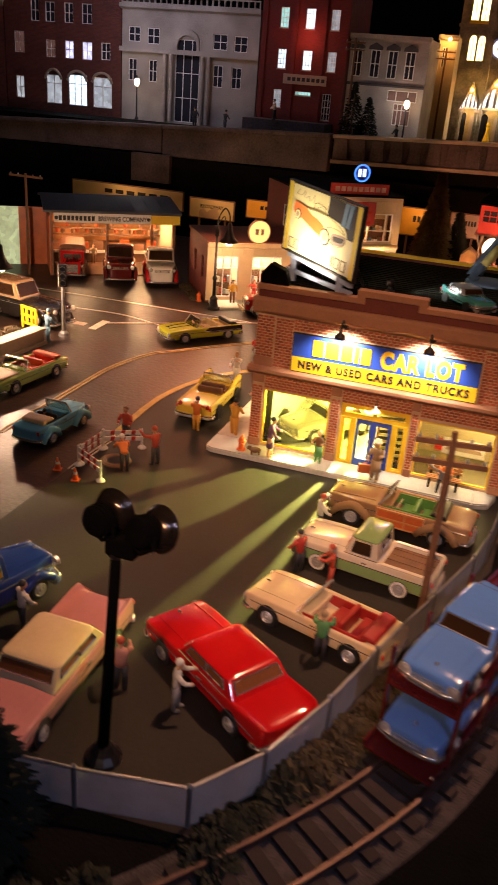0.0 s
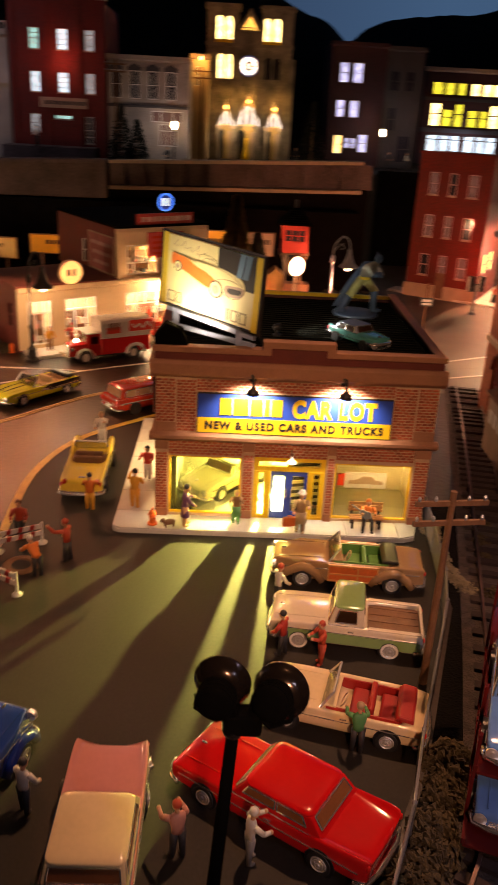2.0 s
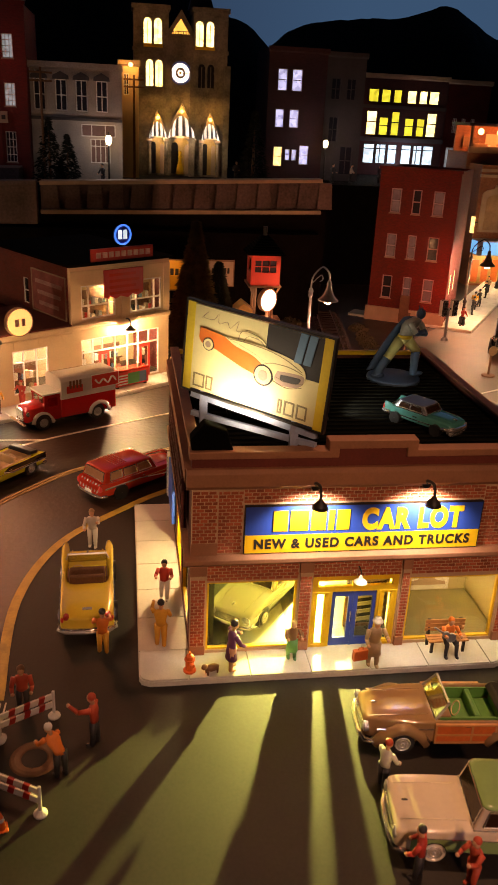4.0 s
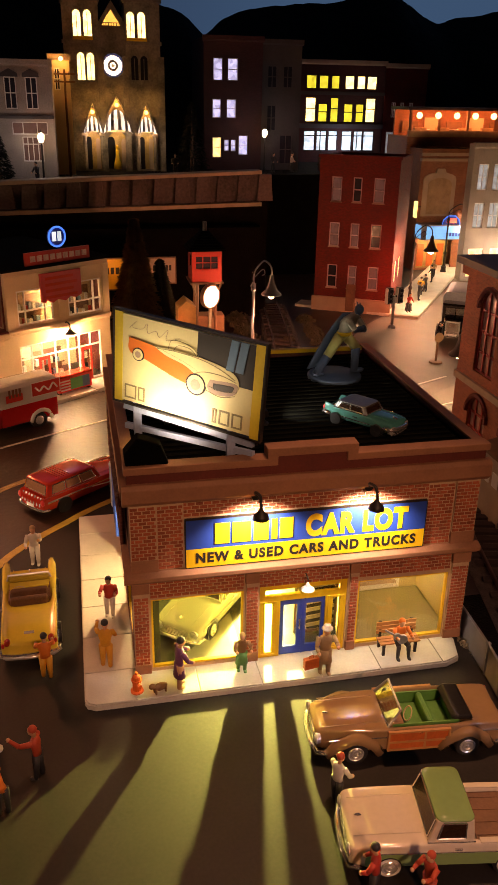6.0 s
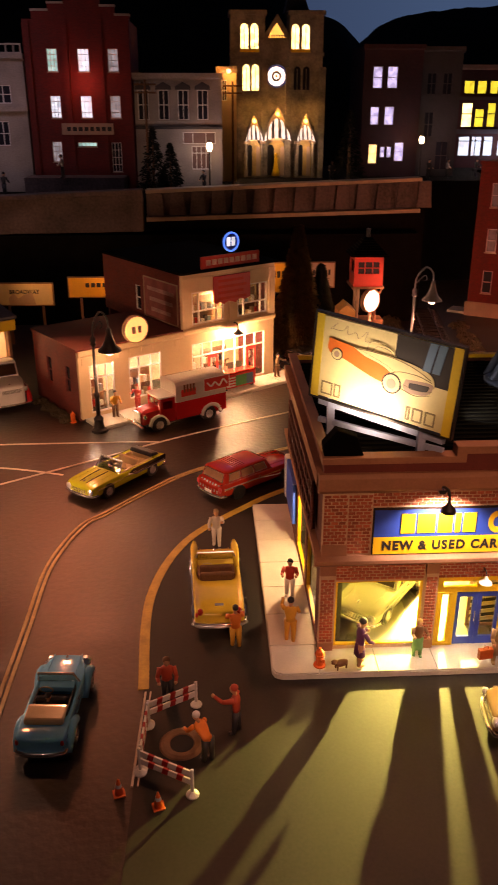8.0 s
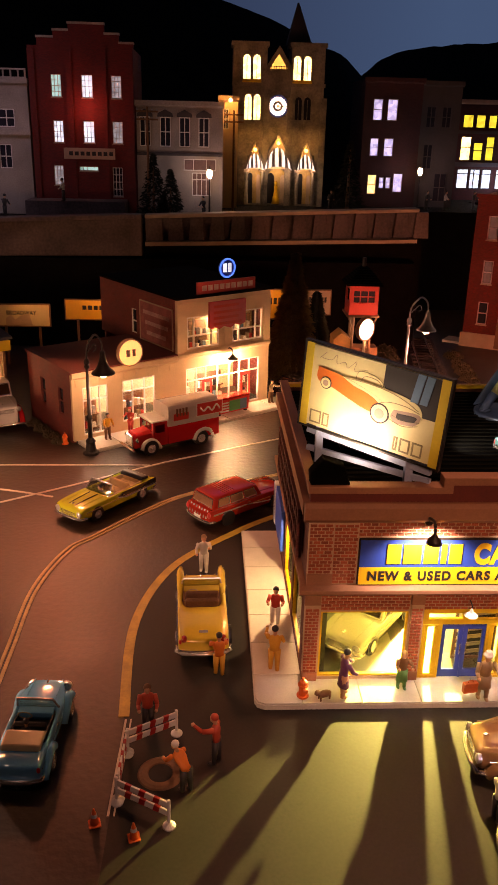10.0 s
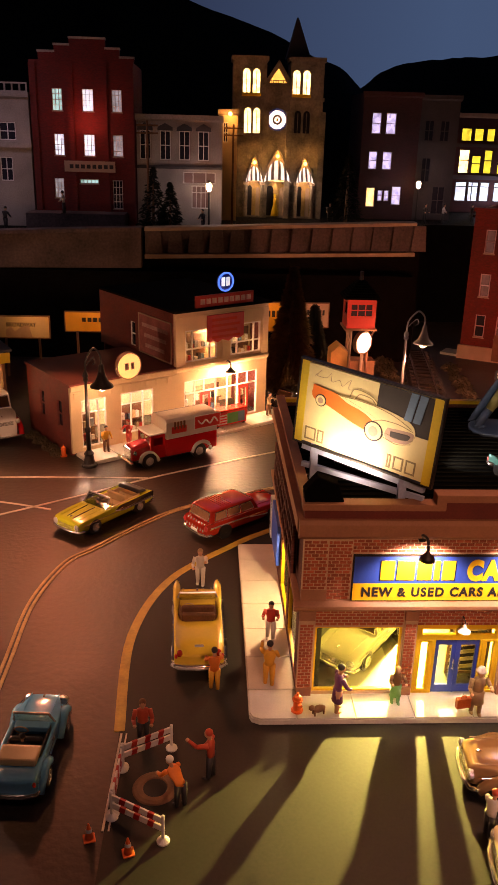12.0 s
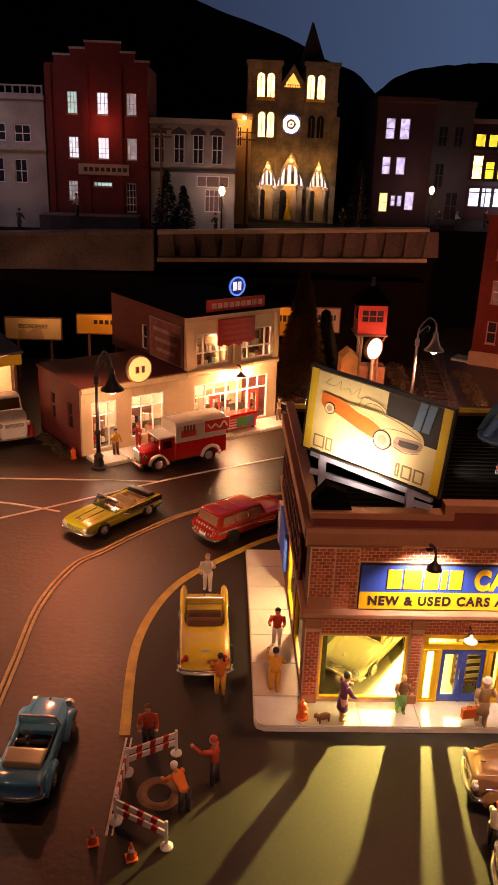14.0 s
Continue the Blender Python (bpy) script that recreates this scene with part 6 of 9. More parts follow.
for u in (4.0, 11.0):
    lamp("POINT", *on_store(u, 4.0), 7.6, 0.34, (1.0, 0.88, 0.70), 0.4)
lamp("POINT", *on_store(26.0, 4.5), 7.8, 0.55, (1.0, 0.88, 0.70), 0.4)
lamp("POINT", *on_store(26.0, 2.2), 14.0, 0.2, (1.0, 0.70, 0.35), 0.4)
ch = thing("drinks_chest", *on_store(26.2, -2.2), 0.5, SA, "red drinks chest with a coloured front panel", "cooler")
part("body", B(-3, 3, -0.9, 0.9, 0.3, 2.6), "bright_red", ch, bevel=0.1)
part("lid", B(-3.1, 3.1, -1.0, 1.0, 2.6, 2.9), "maroon_car", ch, bevel=0.06)
part("picture", B(-0.9, 1.2, -1.0, -0.92, 0.6, 2.3), "green_print", ch)
part("picture", B(1.2, 2.5, -1.0, -0.92, 0.6, 2.3), "sky_print", ch)
for i in range(4):
    part("stripe", B(-2.7, -1.0, -1.0, -0.92, 0.6 + 0.45 * i, 0.8 + 0.45 * i), "white", ch)
for x in (-2.6, 2.6):
    part("leg", B(x - 0.2, x + 0.2, -0.7, 0.7, 0, 0.3), "iron", ch)
sw = thing("store_sidewalk", -27.0, 54.2, 0, SA, "pale concrete sidewalk before the grocery store", "sidewalk", kind="structure")
part("kerb", B(0.5, 38.5, -4.6, -0.0, 0, 0.35), "concrete", sw)
for i in range(8):
    part("slab", B(0.55 + i * 4.75, 5.2 + i * 4.75, -4.5, -0.05, 0.35, 0.5), "concrete", sw, bevel=0.04)
person(*on_store(4.3, -2.0), 0.5, 300, "figurine in a yellow jacket outside the grocery store", "cloth_yellow", "cloth_brown", "cloth_dark", h=3.9)
person(*on_store(8.3, -1.6), 0.5, 250, "figurine in a red coat outside the grocery store", "cloth_red", "cloth_red", "cloth_red", h=3.9, arms=(0.6, 0.6))
person(*on_store(34.5, -2.2), 0.5, 320, "figurine in tan clothes outside the grocery store", "cloth_tan", "cloth_brown", "cloth_dark", h=3.9, arms=(0.7, 0.2))
person(*on_store(20.8, -1.2), 0.5, 290, "figurine in dark clothes beside the store door", "cloth_brown", "cloth_dark", "cloth_dark", h=3.8)


# ---- delivery truck ----
def box_truck(name, x, y, head, label, cab, cargo, lower, L=11.5, W=4.2, H=6.6, cab_top=None, split=0.45, fender=None):
    t = thing(name, x, y, 0, head, label, "model truck", "model trucks")
    w = W / 2
    wheels(t, L, W, 0.95, 0.32 * L, -0.28 * L, False)
    part("chassis", B(-0.48 * L, 0.44 * L, -w * 0.7, w * 0.7, 0.7, 1.1), "black", t)
    part("hood", loft(bmesh.new(), [[(xx, -hw, 1.0), (xx, -hw, zz - 0.3), (xx, -hw * 0.6, zz), (xx, hw * 0.6, zz), (xx, hw, zz - 0.3), (xx, hw, 1.0)] for xx, hw, zz in ((0.48 * L, w * 0.55, 2.9), (0.45 * L, w * 0.6, 3.1), (0.28 * L, w * 0.72, 3.3))]), cab, t, smooth=False, bevel=0.08)
    part("grille", B(0.475 * L, 0.495 * L, -w * 0.42, w * 0.42, 1.2, 2.8), "chrome", t, bevel=0.06)
    part("cab", wall(bmesh.new(), 0.12 * L, 0.29 * L, 1.0, 4.5, -w * 0.85, -w * 0.78, [(0.15 * L, 0.26 * L, 2.9, 4.1)]), cab, t)
    part("cab", wall(bmesh.new(), 0.12 * L, 0.29 * L, 1.0, 4.5, w * 0.78, w * 0.85, [(0.15 * L, 0.26 * L, 2.9, 4.1)]), cab, t)
    part("cab_front", wall(bmesh.new(), -w * 0.78, w * 0.78, 1.0, 4.5, 0.28 * L, 0.29 * L, [(-w * 0.65, -0.06, 3.3, 4.2), (0.06, w * 0.65, 3.3, 4.2)], "yz"), cab, t)
    part("windshield", B(0.283 * L, 0.287 * L, -w * 0.66, w * 0.66, 3.28, 4.22), "car_glass", t)
    part("cab_roof", B(0.10 * L, 0.31 * L, -w * 0.9, w * 0.9, 4.5, 4.8), cab_top or cargo, t, bevel=0.15)
    zc = 1.1 + (H - 1.1) * split
    if lower:
        part("lower_body", B(-0.5 * L, 0.12 * L, -w, w, 1.1, zc), lower, t, bevel=0.08)
    part("cargo_body", prism(bmesh.new(), [(-w, zc if lower else 1.1), (-w, H - 0.6), (-w * 0.85, H - 0.15), (-w * 0.5, H), (w * 0.5, H), (w * 0.85, H - 0.15), (w, H - 0.6), (w, zc if lower else 1.1)], -0.5 * L, 0.12 * L, "yz"), cargo, t, bevel=0.08)
    for sx in (0.32, ):
        for sy in (1, -1):
            part("fender", tube(bmesh.new(), curve([(sx * L + 1.3, sy * w * 0.86, 0.9), (sx * L + 0.9, sy * w * 0.86, 1.8), (sx * L, sy * w * 0.86, 2.1), (sx * L - 0.9, sy * w * 0.86, 1.7), (sx * L - 1.6, sy * w * 0.86, 0.7)], 4), 0.32, 8), fender or cargo, t, smooth=True)
            part("headlight", ball(bmesh.new(), (0.46 * L, sy * w * 0.72, 2.3), 0.33, (0.8, 1, 1), 10), "chrome", t)
    part("bumper", B(0.5 * L, 0.53 * L, -w * 0.95, w * 0.95, 0.8, 1.1), "chrome", t, bevel=0.05)
    return t


tr = box_truck("delivery_truck", -13.2, 54.5, 212, "red and white delivery truck with soft drink adverts", "truck_red", "truck_white", "truck_red", L=13.6, W=4.5, H=6.7)
for sy in (1, -1):
    part("rear_fender", tube(bmesh.new(), curve([(-2.6, sy * 2.2, 0.9), (-3.1, sy * 2.2, 1.9), (-4.2, sy * 2.2, 2.3), (-5.3, sy * 2.2, 1.9), (-5.8, sy * 2.2, 0.9)], 4), 0.3, 8), "truck_white", tr, smooth=True)
part("advert", B(-7.2, -3.0, 2.3, 2.36, 4.5, 6.3), "bright_red", tr)
part("advert_border", rim(bmesh.new(), -7.3, -2.9, 4.4, 6.4, 2.3, 2.38, 0.1), "white", tr)
part("advert_script", tube(bmesh.new(), curve([(-6.8, 2.38, 5.1), (-6.2, 2.38, 5.8), (-5.5, 2.38, 5.0), (-4.8, 2.38, 5.6), (-4.1, 2.38, 5.1), (-3.5, 2.38, 5.7)], 5), 0.13, 6), "white", tr)
part("advert", B(-1.6, 0.8, 2.3, 2.36, 4.4, 5.4), "bright_red", tr)
for i in range(4):
    part("printed_bottle", B(-1.4 + 0.5 * i, -1.1 + 0.5 * i, 2.3, 2.38, 5.0, 6.1), "wood", tr)

# ---- brewery loading dock with trucks ----
BX, BY, BA = -59.1, 55.3, 35.0
BRW = 23.6


def on_brewery(u, v):
    c, s = math.cos(radians(BA)), math.sin(radians(BA))
    return (BX + u * c - v * s, BY + u * s + v * c)


br = thing("brewery", BX, BY, 0, BA, "brewery loading dock with a dark roof and lit bays", "warehouse")
part("floor_slab", B(0, BRW, 0, 22, 0, 0.3), "wood", br)
part("dock", B(0.5, BRW - 0.5, 10.5, 22, 0.3, 2.6), "wood", br, bevel=0.06)
part("dock_edge", B(0.5, BRW - 0.5, 10.3, 10.7, 2.2, 2.75), "white", br)
part("back_wall", B(0, BRW, 21.5, 22, 0.3, 11), "frame_wood", br)
part("side_wall", B(BRW - 0.5, BRW, 0.5, 21.5, 0.3, 11), "cream", br, "cream-painted end wall")
part("side_wall", B(0.0, 0.5, 0.5, 21.5, 0.3, 11), "panel_wood", br)
part("end_bay_wall", B(-5.2, -0.02, 9.6, 10.0, 0, 11.0), "panel_wood", br, "orange-lit plank wall of the end bay")
# panel has a glow of its own, as no lamp reaches it
part("end_bay_panel", B(-12.0, -5.2, 9.5, 9.9, 0, 11.0), "lit_dim_green", br, "pale green panel with an added glow")
part("roof", loft(bmesh.new(), [[(-1, -1.5, 11.9), (BRW + 1, -1.5, 11.9), (BRW + 1, -1.5, 12.3), (-1, -1.5, 12.3)], [(-1, 11, 13.2), (BRW + 1, 11, 13.2), (BRW + 1, 11, 13.6), (-1, 11, 13.6)], [(-1, 23, 11.4), (BRW + 1, 23, 11.4), (BRW + 1, 23, 11.8), (-1, 23, 11.8)]]), "slate", br, "dark slate-grey pitched roof")
for i in range(10):
    u = -0.4 + i * (BRW + 0.8) / 9.0
    part("roof_seam", rod(bmesh.new(), (u, -1.5, 12.33), (u, 11, 13.63), 0.05, n=5), "slate", br)
part("name_board", B(0.8, 18.6, -1.75, -1.5, 10.2, 11.9), "white", br, "white fascia board with black capitals")
for i in range(9):
    part("name_bar", B(1.7 + i * 0.74, 2.25 + i * 0.74, -1.8, -1.75, 10.6, 11.45), "ink", br)
text("BREWING COMPANY", 1.15, 13.3, -1.76, 10.65, "ink", br, width=9.0, fat=0.03)
for u in (1.25, 18.15):
    part("roundel", lathe(bmesh.new(), [(0.35, -1.8), (0.35, -1.7)], (u, 0, 11.05), 12, axis="y"), "ink", br)
part("board_end", B(18.7, BRW + 0.6, -1.6, -1.4, 10.2, 11.8), "yellow_trim", br, "yellow fascia end")
for x in (0.4, 10.6, 19.0, BRW - 0.3):
    part("post", B(x - 0.22, x + 0.22, -1.0, -0.55, 0.3, 11.9), "wood", br)
for k in range(9):
    part("rafter", B(0.4, BRW - 0.4, 1.0 + 1.1 * k, 1.25 + 1.1 * k, 11.3 + 0.11 * k, 11.7 + 0.11 * k), "wood", br)
for z in (5.2, 6.4, 7.6):
    part("rack_rail", B(0.6, BRW - 0.6, 13.0, 13.25, z, z + 0.3), "wood", br)
for i in range(22):
    part("barrel", lathe(bmesh.new(), [(0.32, 0), (0.42, 0.5), (0.32, 1.0)], (1.4 + i * 0.98, 13.6 + 0.8 * (i % 2), 5.5 if i % 3 else 6.7), 8), "panel_wood" if i % 2 else "wood", br)
for i in range(8):
    part("crate", B(1.0 + i * 2.75, 2.9 + i * 2.75, 11.4 + 0.5 * (i % 3), 12.8 + 0.5 * (i % 3), 2.6, 3.9 + 0.5 * (i % 2)), "panel_wood" if i % 3 else "wood", br, bevel=0.05)
for u, pw in ((6, 0.28), (18.5, 0.45)):
    lamp("POINT", *on_brewery(u, 7.5), 9.4, pw, (1.0, 0.62, 0.30), 0.5)
for i in range(4):
    part("bulb", ball(bmesh.new(), (11.5 + 3.2 * i, 12.6, 8.2), 0.2), "bulb", br)
person(*on_brewery(9.0, 9.0), 0.3, 290, "figurine in tan overalls on the loading dock", "cloth_tan", "cloth_brown", "cloth_dark", h=3.9)
car("maroon_truck", -48.3, 62.6, 299, 12.4, 5.6, "dark_maroon_car", "dark maroon pickup truck with chrome grille", style="pickup", top=6.2, belt=3.8, fender="dark_maroon_car", r=1.1, group="model trucks", nose=0.7)
car("white_truck", -41.0, 65.1, 299, 12.4, 5.5, "truck_white", "white and red pickup truck backed to the dock", style="pickup", top=6.1, belt=3.8, fender="truck_red", r=1.1, group="model trucks", nose=0.7, side="truck_red")
box_truck("red_truck", -57.3, 60.4, 300, "red brewery truck with a stake body", "truck_red", "wood", None, L=12.5, W=5.0, H=5.6, cab_top="truck_red")
car("black_limousine", -47.4, 29.0, 350, 16.5, 5.2, "black_car", "large black antique car with a tan roof", roof="tan_car", top=6.0, belt=3.5, fender="black_car", r=1.15, b=-0.42, a=0.08, group="model cars", nose=0.6)
person(-37.7, 20.2, 0, 60, "police figurine in a blue uniform by the railing", "cloth_blue", "cloth_blue", "cloth_blue", h=4.8)
car("parked_coupe", 8.5, 79.0, 40, 12, 4.5, "black_car", "black car parked beside the store", top=3.6)

# ---- low wall, signal and rail at the junction ----
lw = thing("low_wall", -39.8, 9.0, 0, 84, "low tan concrete wall with a coping", "wall")
part("panel", B(-4, 10.6, -0.8, 0.8, 0, 1.9), "stone_trim", lw, bevel=0.06)
part("coping", B(-4.2, 10.8, -1.1, 1.1, 1.9, 2.35), "stone_trim", lw, bevel=0.06)
part("base", B(-4.2, 10.8, -1.3, 1.3, 0, 0.5), "stone_trim", lw, bevel=0.06)
yr = thing("yellow_railing", -43.5, 24.4, 0, -20, "short bright yellow metal railing", "railing")
part("railing", rim(bmesh.new(), -1.8, 1.8, 0.6, 3.4, -0.15, 0.15, 0.35, bars=(0.35, 0.68), rows=(0.5,)), "yellow_trim", yr)
for x in (-1.6, 1.6):
    part("post", B(x - 0.15, x + 0.15, -0.15, 0.15, 0, 0.6), "yellow_trim", yr)


def signal(x, y, h, rz, heads=1):
    s = thing("traffic_signal", x, y, 0, rz, "grey post with a black traffic signal head" if heads == 1 else "pale post with two black traffic signal heads", "traffic signal", "traffic signals")
    part("base", lathe(bmesh.new(), [(0.8, 0), (0.7, 0.5), (0.4, 0.8)], n=12), "steel", s)
    part("post", rod(bmesh.new(), (0, 0, 0.6), (0, 0, h), 0.3, 0.26, 10), "steel", s)
    for k in range(heads):
        off = (k - (heads - 1) / 2) * 2.3
        hd = part("head", B(off - 0.6, off + 0.6, -0.5, 0.5, h - 1.6, h + 1.6), "black", s, bevel=0.1)
        for i in range(3):
            part("lens", lathe(bmesh.new(), [(0.38, -0.62), (0.38, -0.5), (0.0, -0.45)], (off, 0, h - 1.0 + i * 1.0), 12, axis="y"), "dark_pane", hd)
            part("visor", lathe(bmesh.new(), [(0.42, -0.85), (0.42, -0.5), (0.36, -0.5), (0.36, -0.85)], (off, 0, h - 1.0 + i * 1.0), 12, axis="y", ring=True), "black", hd)
        part("head_edge", B(off - 0.64, off - 0.58, -0.52, 0.52, h - 1.5, h + 1.5), "white", hd)
    if heads > 1:
        part("head_arm", B(-1.2, 1.2, -0.15, 0.15, h - 0.3, h), "black", s)


signal(-37.5, 24.2, 9.0, 30)
for pts, wd_ in (([(-39.6, 30.8), (-37.7, 30.9)], 1.5), ([(-35.7, 29.3), (-35.9, 34.2)], 1.2)):
    tagged(part("road_marking", ribbon(bmesh.new(), pts, wd_, 0, 0.09), "white_line"), "white painted crossing bar on the road", "road marking", kind="structure")

# ---- upper town behind the retaining wall ----
def slope(x):
    return 26.0 + 0.04 * (x + 18)


rw = thing("retaining_wall", 0, 0, 0, 0, "long grey concrete retaining wall with pilasters", "wall", kind="structure")
xs = [-150, -110, -62, -21]
for x0, x1 in zip(xs, xs[1:]):
    part("wall_panel", prism(bmesh.new(), [(x0 + 0.15, 18.0), (x1 - 0.15, 18.6), (x1 - 0.15, slope(x1)), (x0 + 0.15, slope(x0))], 110.0, 113.0, "xz"), "retaining", rw, bevel=0.2)
    part("coping", prism(bmesh.new(), [(x0 + 0.15, slope(x0)), (x1 - 0.15, slope(x1)), (x1 - 0.15, slope(x1) + 0.8), (x0 + 0.15, slope(x0) + 0.8)], 109.3, 113.0, "xz"), "retaining", rw, bevel=0.1)
x0, x1 = -20.5, 34
part("wall_panel", prism(bmesh.new(), [(x0, 21.4), (x1, 22.9), (x1, slope(x1)), (x0, slope(x0))], 111.0, 113.0, "xz"), "retaining", rw, bevel=0.1)
for i in range(14):
    x = x0 + 0.4 + i * 4.1
    z = 21.5 + 1.5 * (x - x0) / (x1 - x0)
    part("pilaster", prism(bmesh.new(), [(x, z), (x + 3.2, z), (x + 2.8, slope(x)), (x + 0.4, slope(x))], 110.0, 111.0, "xz"), "retaining", rw, bevel=0.1)
part("coping", prism(bmesh.new(), [(x0, slope(x0)), (x1, slope(x1)), (x1, slope(x1) + 0.7), (x0, slope(x0) + 0.7)], 109.6, 113.0, "xz"), "stone_trim", rw, bevel=0.1)
part("footing", prism(bmesh.new(), [(x0, 20.6), (x1, 22.1), (x1, 22.8), (x0, 21.4)], 109.4, 113.0, "xz"), "stone_trim", rw)
tagged(part("upper_ground", prism(bmesh.new(), [(-190, 113), (36, 113), (44, 150), (66, 150), (66, 182), (150, 182), (150, 290), (-190, 290)], 0, 24.5), "earth"), "dark ground of the upper town", "ground", kind="structure")
tagged(part("embankment", B(-190, 34, 109.5, 113, 0, 18.0), "earth"), "dark embankment below the retaining wall", "ground", kind="structure")


tagged(part("culvert_wall", B(-69, -59, 108, 109.5, 12.0, 18.4), "retaining"), "pale concrete block below the retaining wall", "wall", kind="structure")


def house(name, x0, x1, y, z1, depth, wall_mat, wins, label, z0=24.0, frame_mat="white", bars=(0.5,), rows=(0.5,), roof="roof_black", w=0.18, sill=None, cap="stone_trim", caps=0.6):
    h = thing(name, 0, 0, 0, 0, label, "town building", "upper town buildings")
    holes = [q[:4] for q in wins]
    part("front_wall", wall(bmesh.new(), x0, x1, z0, z1, y, y + 0.8, holes), wall_mat, h)
    part("side_wall", B(x0, x0 + 0.6, y + 0.8, y + depth, z0, z1), wall_mat, h)
    part("side_wall", B(x1 - 0.6, x1, y + 0.8, y + depth, z0, z1), wall_mat, h)
    part("back_wall", B(x0 + 0.6, x1 - 0.6, y + depth - 0.6, y + depth, z0, z1), wall_mat, h)
    part("roof", B(x0 + 0.6, x1 - 0.6, y + 0.8, y + depth - 0.6, z1 - 1.2, z1 - 0.8), roof, h)
    if cap:
        part("cornice", prism(bmesh.new(), [(y - caps, z1 - 0.6), (y - caps, z1 + 0.3), (y + 0.8, z1 + 0.3), (y + 0.8, z1), (y, z1), (y, z1 - 1.0)], x0 - 0.3, x1 + 0.3, "yz"), cap, h)
    for q in wins:
        window(h, *q[:4], y + 0.2, frame_mat, q[4], w, bars if len(q) < 6 else q[5], rows if len(q) < 7 else q[6], sill=sill)
    return h


# fire station: stepped gable, lit sash windows
cols, rws = ((-40.5, -38.4), (-34.3, -32.0), (-28.2, -26.1)), ((48.0, 52.3), (39.2, 43.5))
pm = (("lit_cyan", "lit_white", "lit_grey"), ("lit_white", "lit_white", "lit_grey"))
wins = [(c[0], c[1], r[0], r[1], pm[j][i]) for j, r in enumerate(rws) for i, c in enumerate(cols)]
wins += [(-40.9, -38.9, 30.6, 34.6, "lit_grey"), (-28.5, -26.4, 28.5, 34.4, "dark_pane"), (-35.5, -31.5, 33.6, 34.5, "lit_cyan", (0.2, 0.4, 0.6, 0.8), ())]
fs = house("fire_station", -44.9, -23.6, 128, 57.6, 22, "brick_far", wins, "tall dark red brick fire station with a stepped gable", bars=(0.33, 0.67), rows=(0.25, 0.5, 0.75), cap=None, sill="stone_trim", w=0.14)
for a, b, z in ((-42.9, -39.6, 59.0), (-39.6, -36.5, 60.3), (-36.5, -29.2, 61.6), (-29.2, -26.3, 59.8), (-26.3, -23.4, 58.2)):
    part("gable_step", B(a, b, 128, 128.8, 57.6, z), "brick_far", fs)
    part("coping", B(a - 0.1, b + 0.1, 127.6, 129.2, z, z + 0.4), "white_wall", fs)
for x in (-44.9, -37.4, -30.4, -25.0):
    part("pilaster", B(x, x + 1.3, 127.6, 128, 24, 57), "brick_far", fs)
part("door", B(-35.7, -31.6, 128.1, 128.3, 26.0, 33.5), "black", fs, "dark green double door")
part("name_board", B(-38.5, -27.8, 127.3, 127.6, 36.0, 38.2), "stone_trim", fs)
for i in range(8):
    part("name_bar", B(-37.4 + i * 1.2, -36.6 + i * 1.2, 127.2, 127.3, 36.7, 37.5), "ink", fs)
part("forecourt", B(-46, -25.5, 121, 128, 24, 27.9), "retaining", fs, "pale blue-grey forecourt wall")
lamp("POINT", -33.2, 124.5, 46.0, 0.06, (1.0, 0.30, 0.18), 0.5)
# white stone building
wins = [(x, x + 2.3, 38.8, 44.7, "dark_pane") for x in (-22.7, -18.4, -14.3, -10.2)] + [(-13.4, -6.4, 34.0, 36.4, "lit_dim", (0.3, 0.7), ()), (-11.6, -7.5, 28.8, 33.6, "lit_dim", (0.25, 0.5, 0.75), (0.7,))]
wh = house("white_building", -23.4, -5.0, 130, 47.6, 18, "white_wall", wins, "low white building with arched hood mouldings", caps=0.9, cap="white_wall")
for x in (-22.7, -18.4, -14.3, -10.2):
    part("hood_moulding", prism(bmesh.new(), [(x - 0.5, 44.7), (x - 0.4, 45.4), (x + 1.15, 46.2), (x + 2.7, 45.4), (x + 2.8, 44.7)], 129.3, 130, "xz"), "grey_wall", wh)
part("shop_front", B(-23.4, -5.0, 129.4, 130, 37.0, 37.6), "grey_wall", wh)
# church with two towers
ch = thing("church", 0, 0, 0, 0, "stone church with twin towers and lit windows", "church", "upper town buildings")
ty = 160.0
lw_holes = [(0.2, 2.0, 54.0, 59.4), (2.6, 4.4, 54.0, 59.4), (0.7, 2.4, 44.8, 50.6), (2.9, 4.6, 44.8, 50.6)]
rt_holes = [(12.4, 14.2, 53.9, 59.3), (14.9, 16.7, 53.9, 59.3), (13.1, 14.8, 45.0, 50.2), (15.3, 17.0, 45.0, 50.2)]
part("tower_wall", wall(bmesh.new(), -2.2, 6.0, 24, 61.4, ty - 1, ty, lw_holes + [(1.6, 5.4, 25, 36.5)]), "church", ch)
part("tower_wall", wall(bmesh.new(), 11.9, 20.0, 24, 61.2, ty - 1, ty, rt_holes + [(14.0, 18.4, 25, 36.8)]), "church", ch)
part("nave_wall", wall(bmesh.new(), 6.0, 11.9, 24, 56.5, ty, ty + 1, [(6.9, 11.2, 25, 37.2)]), "church", ch)
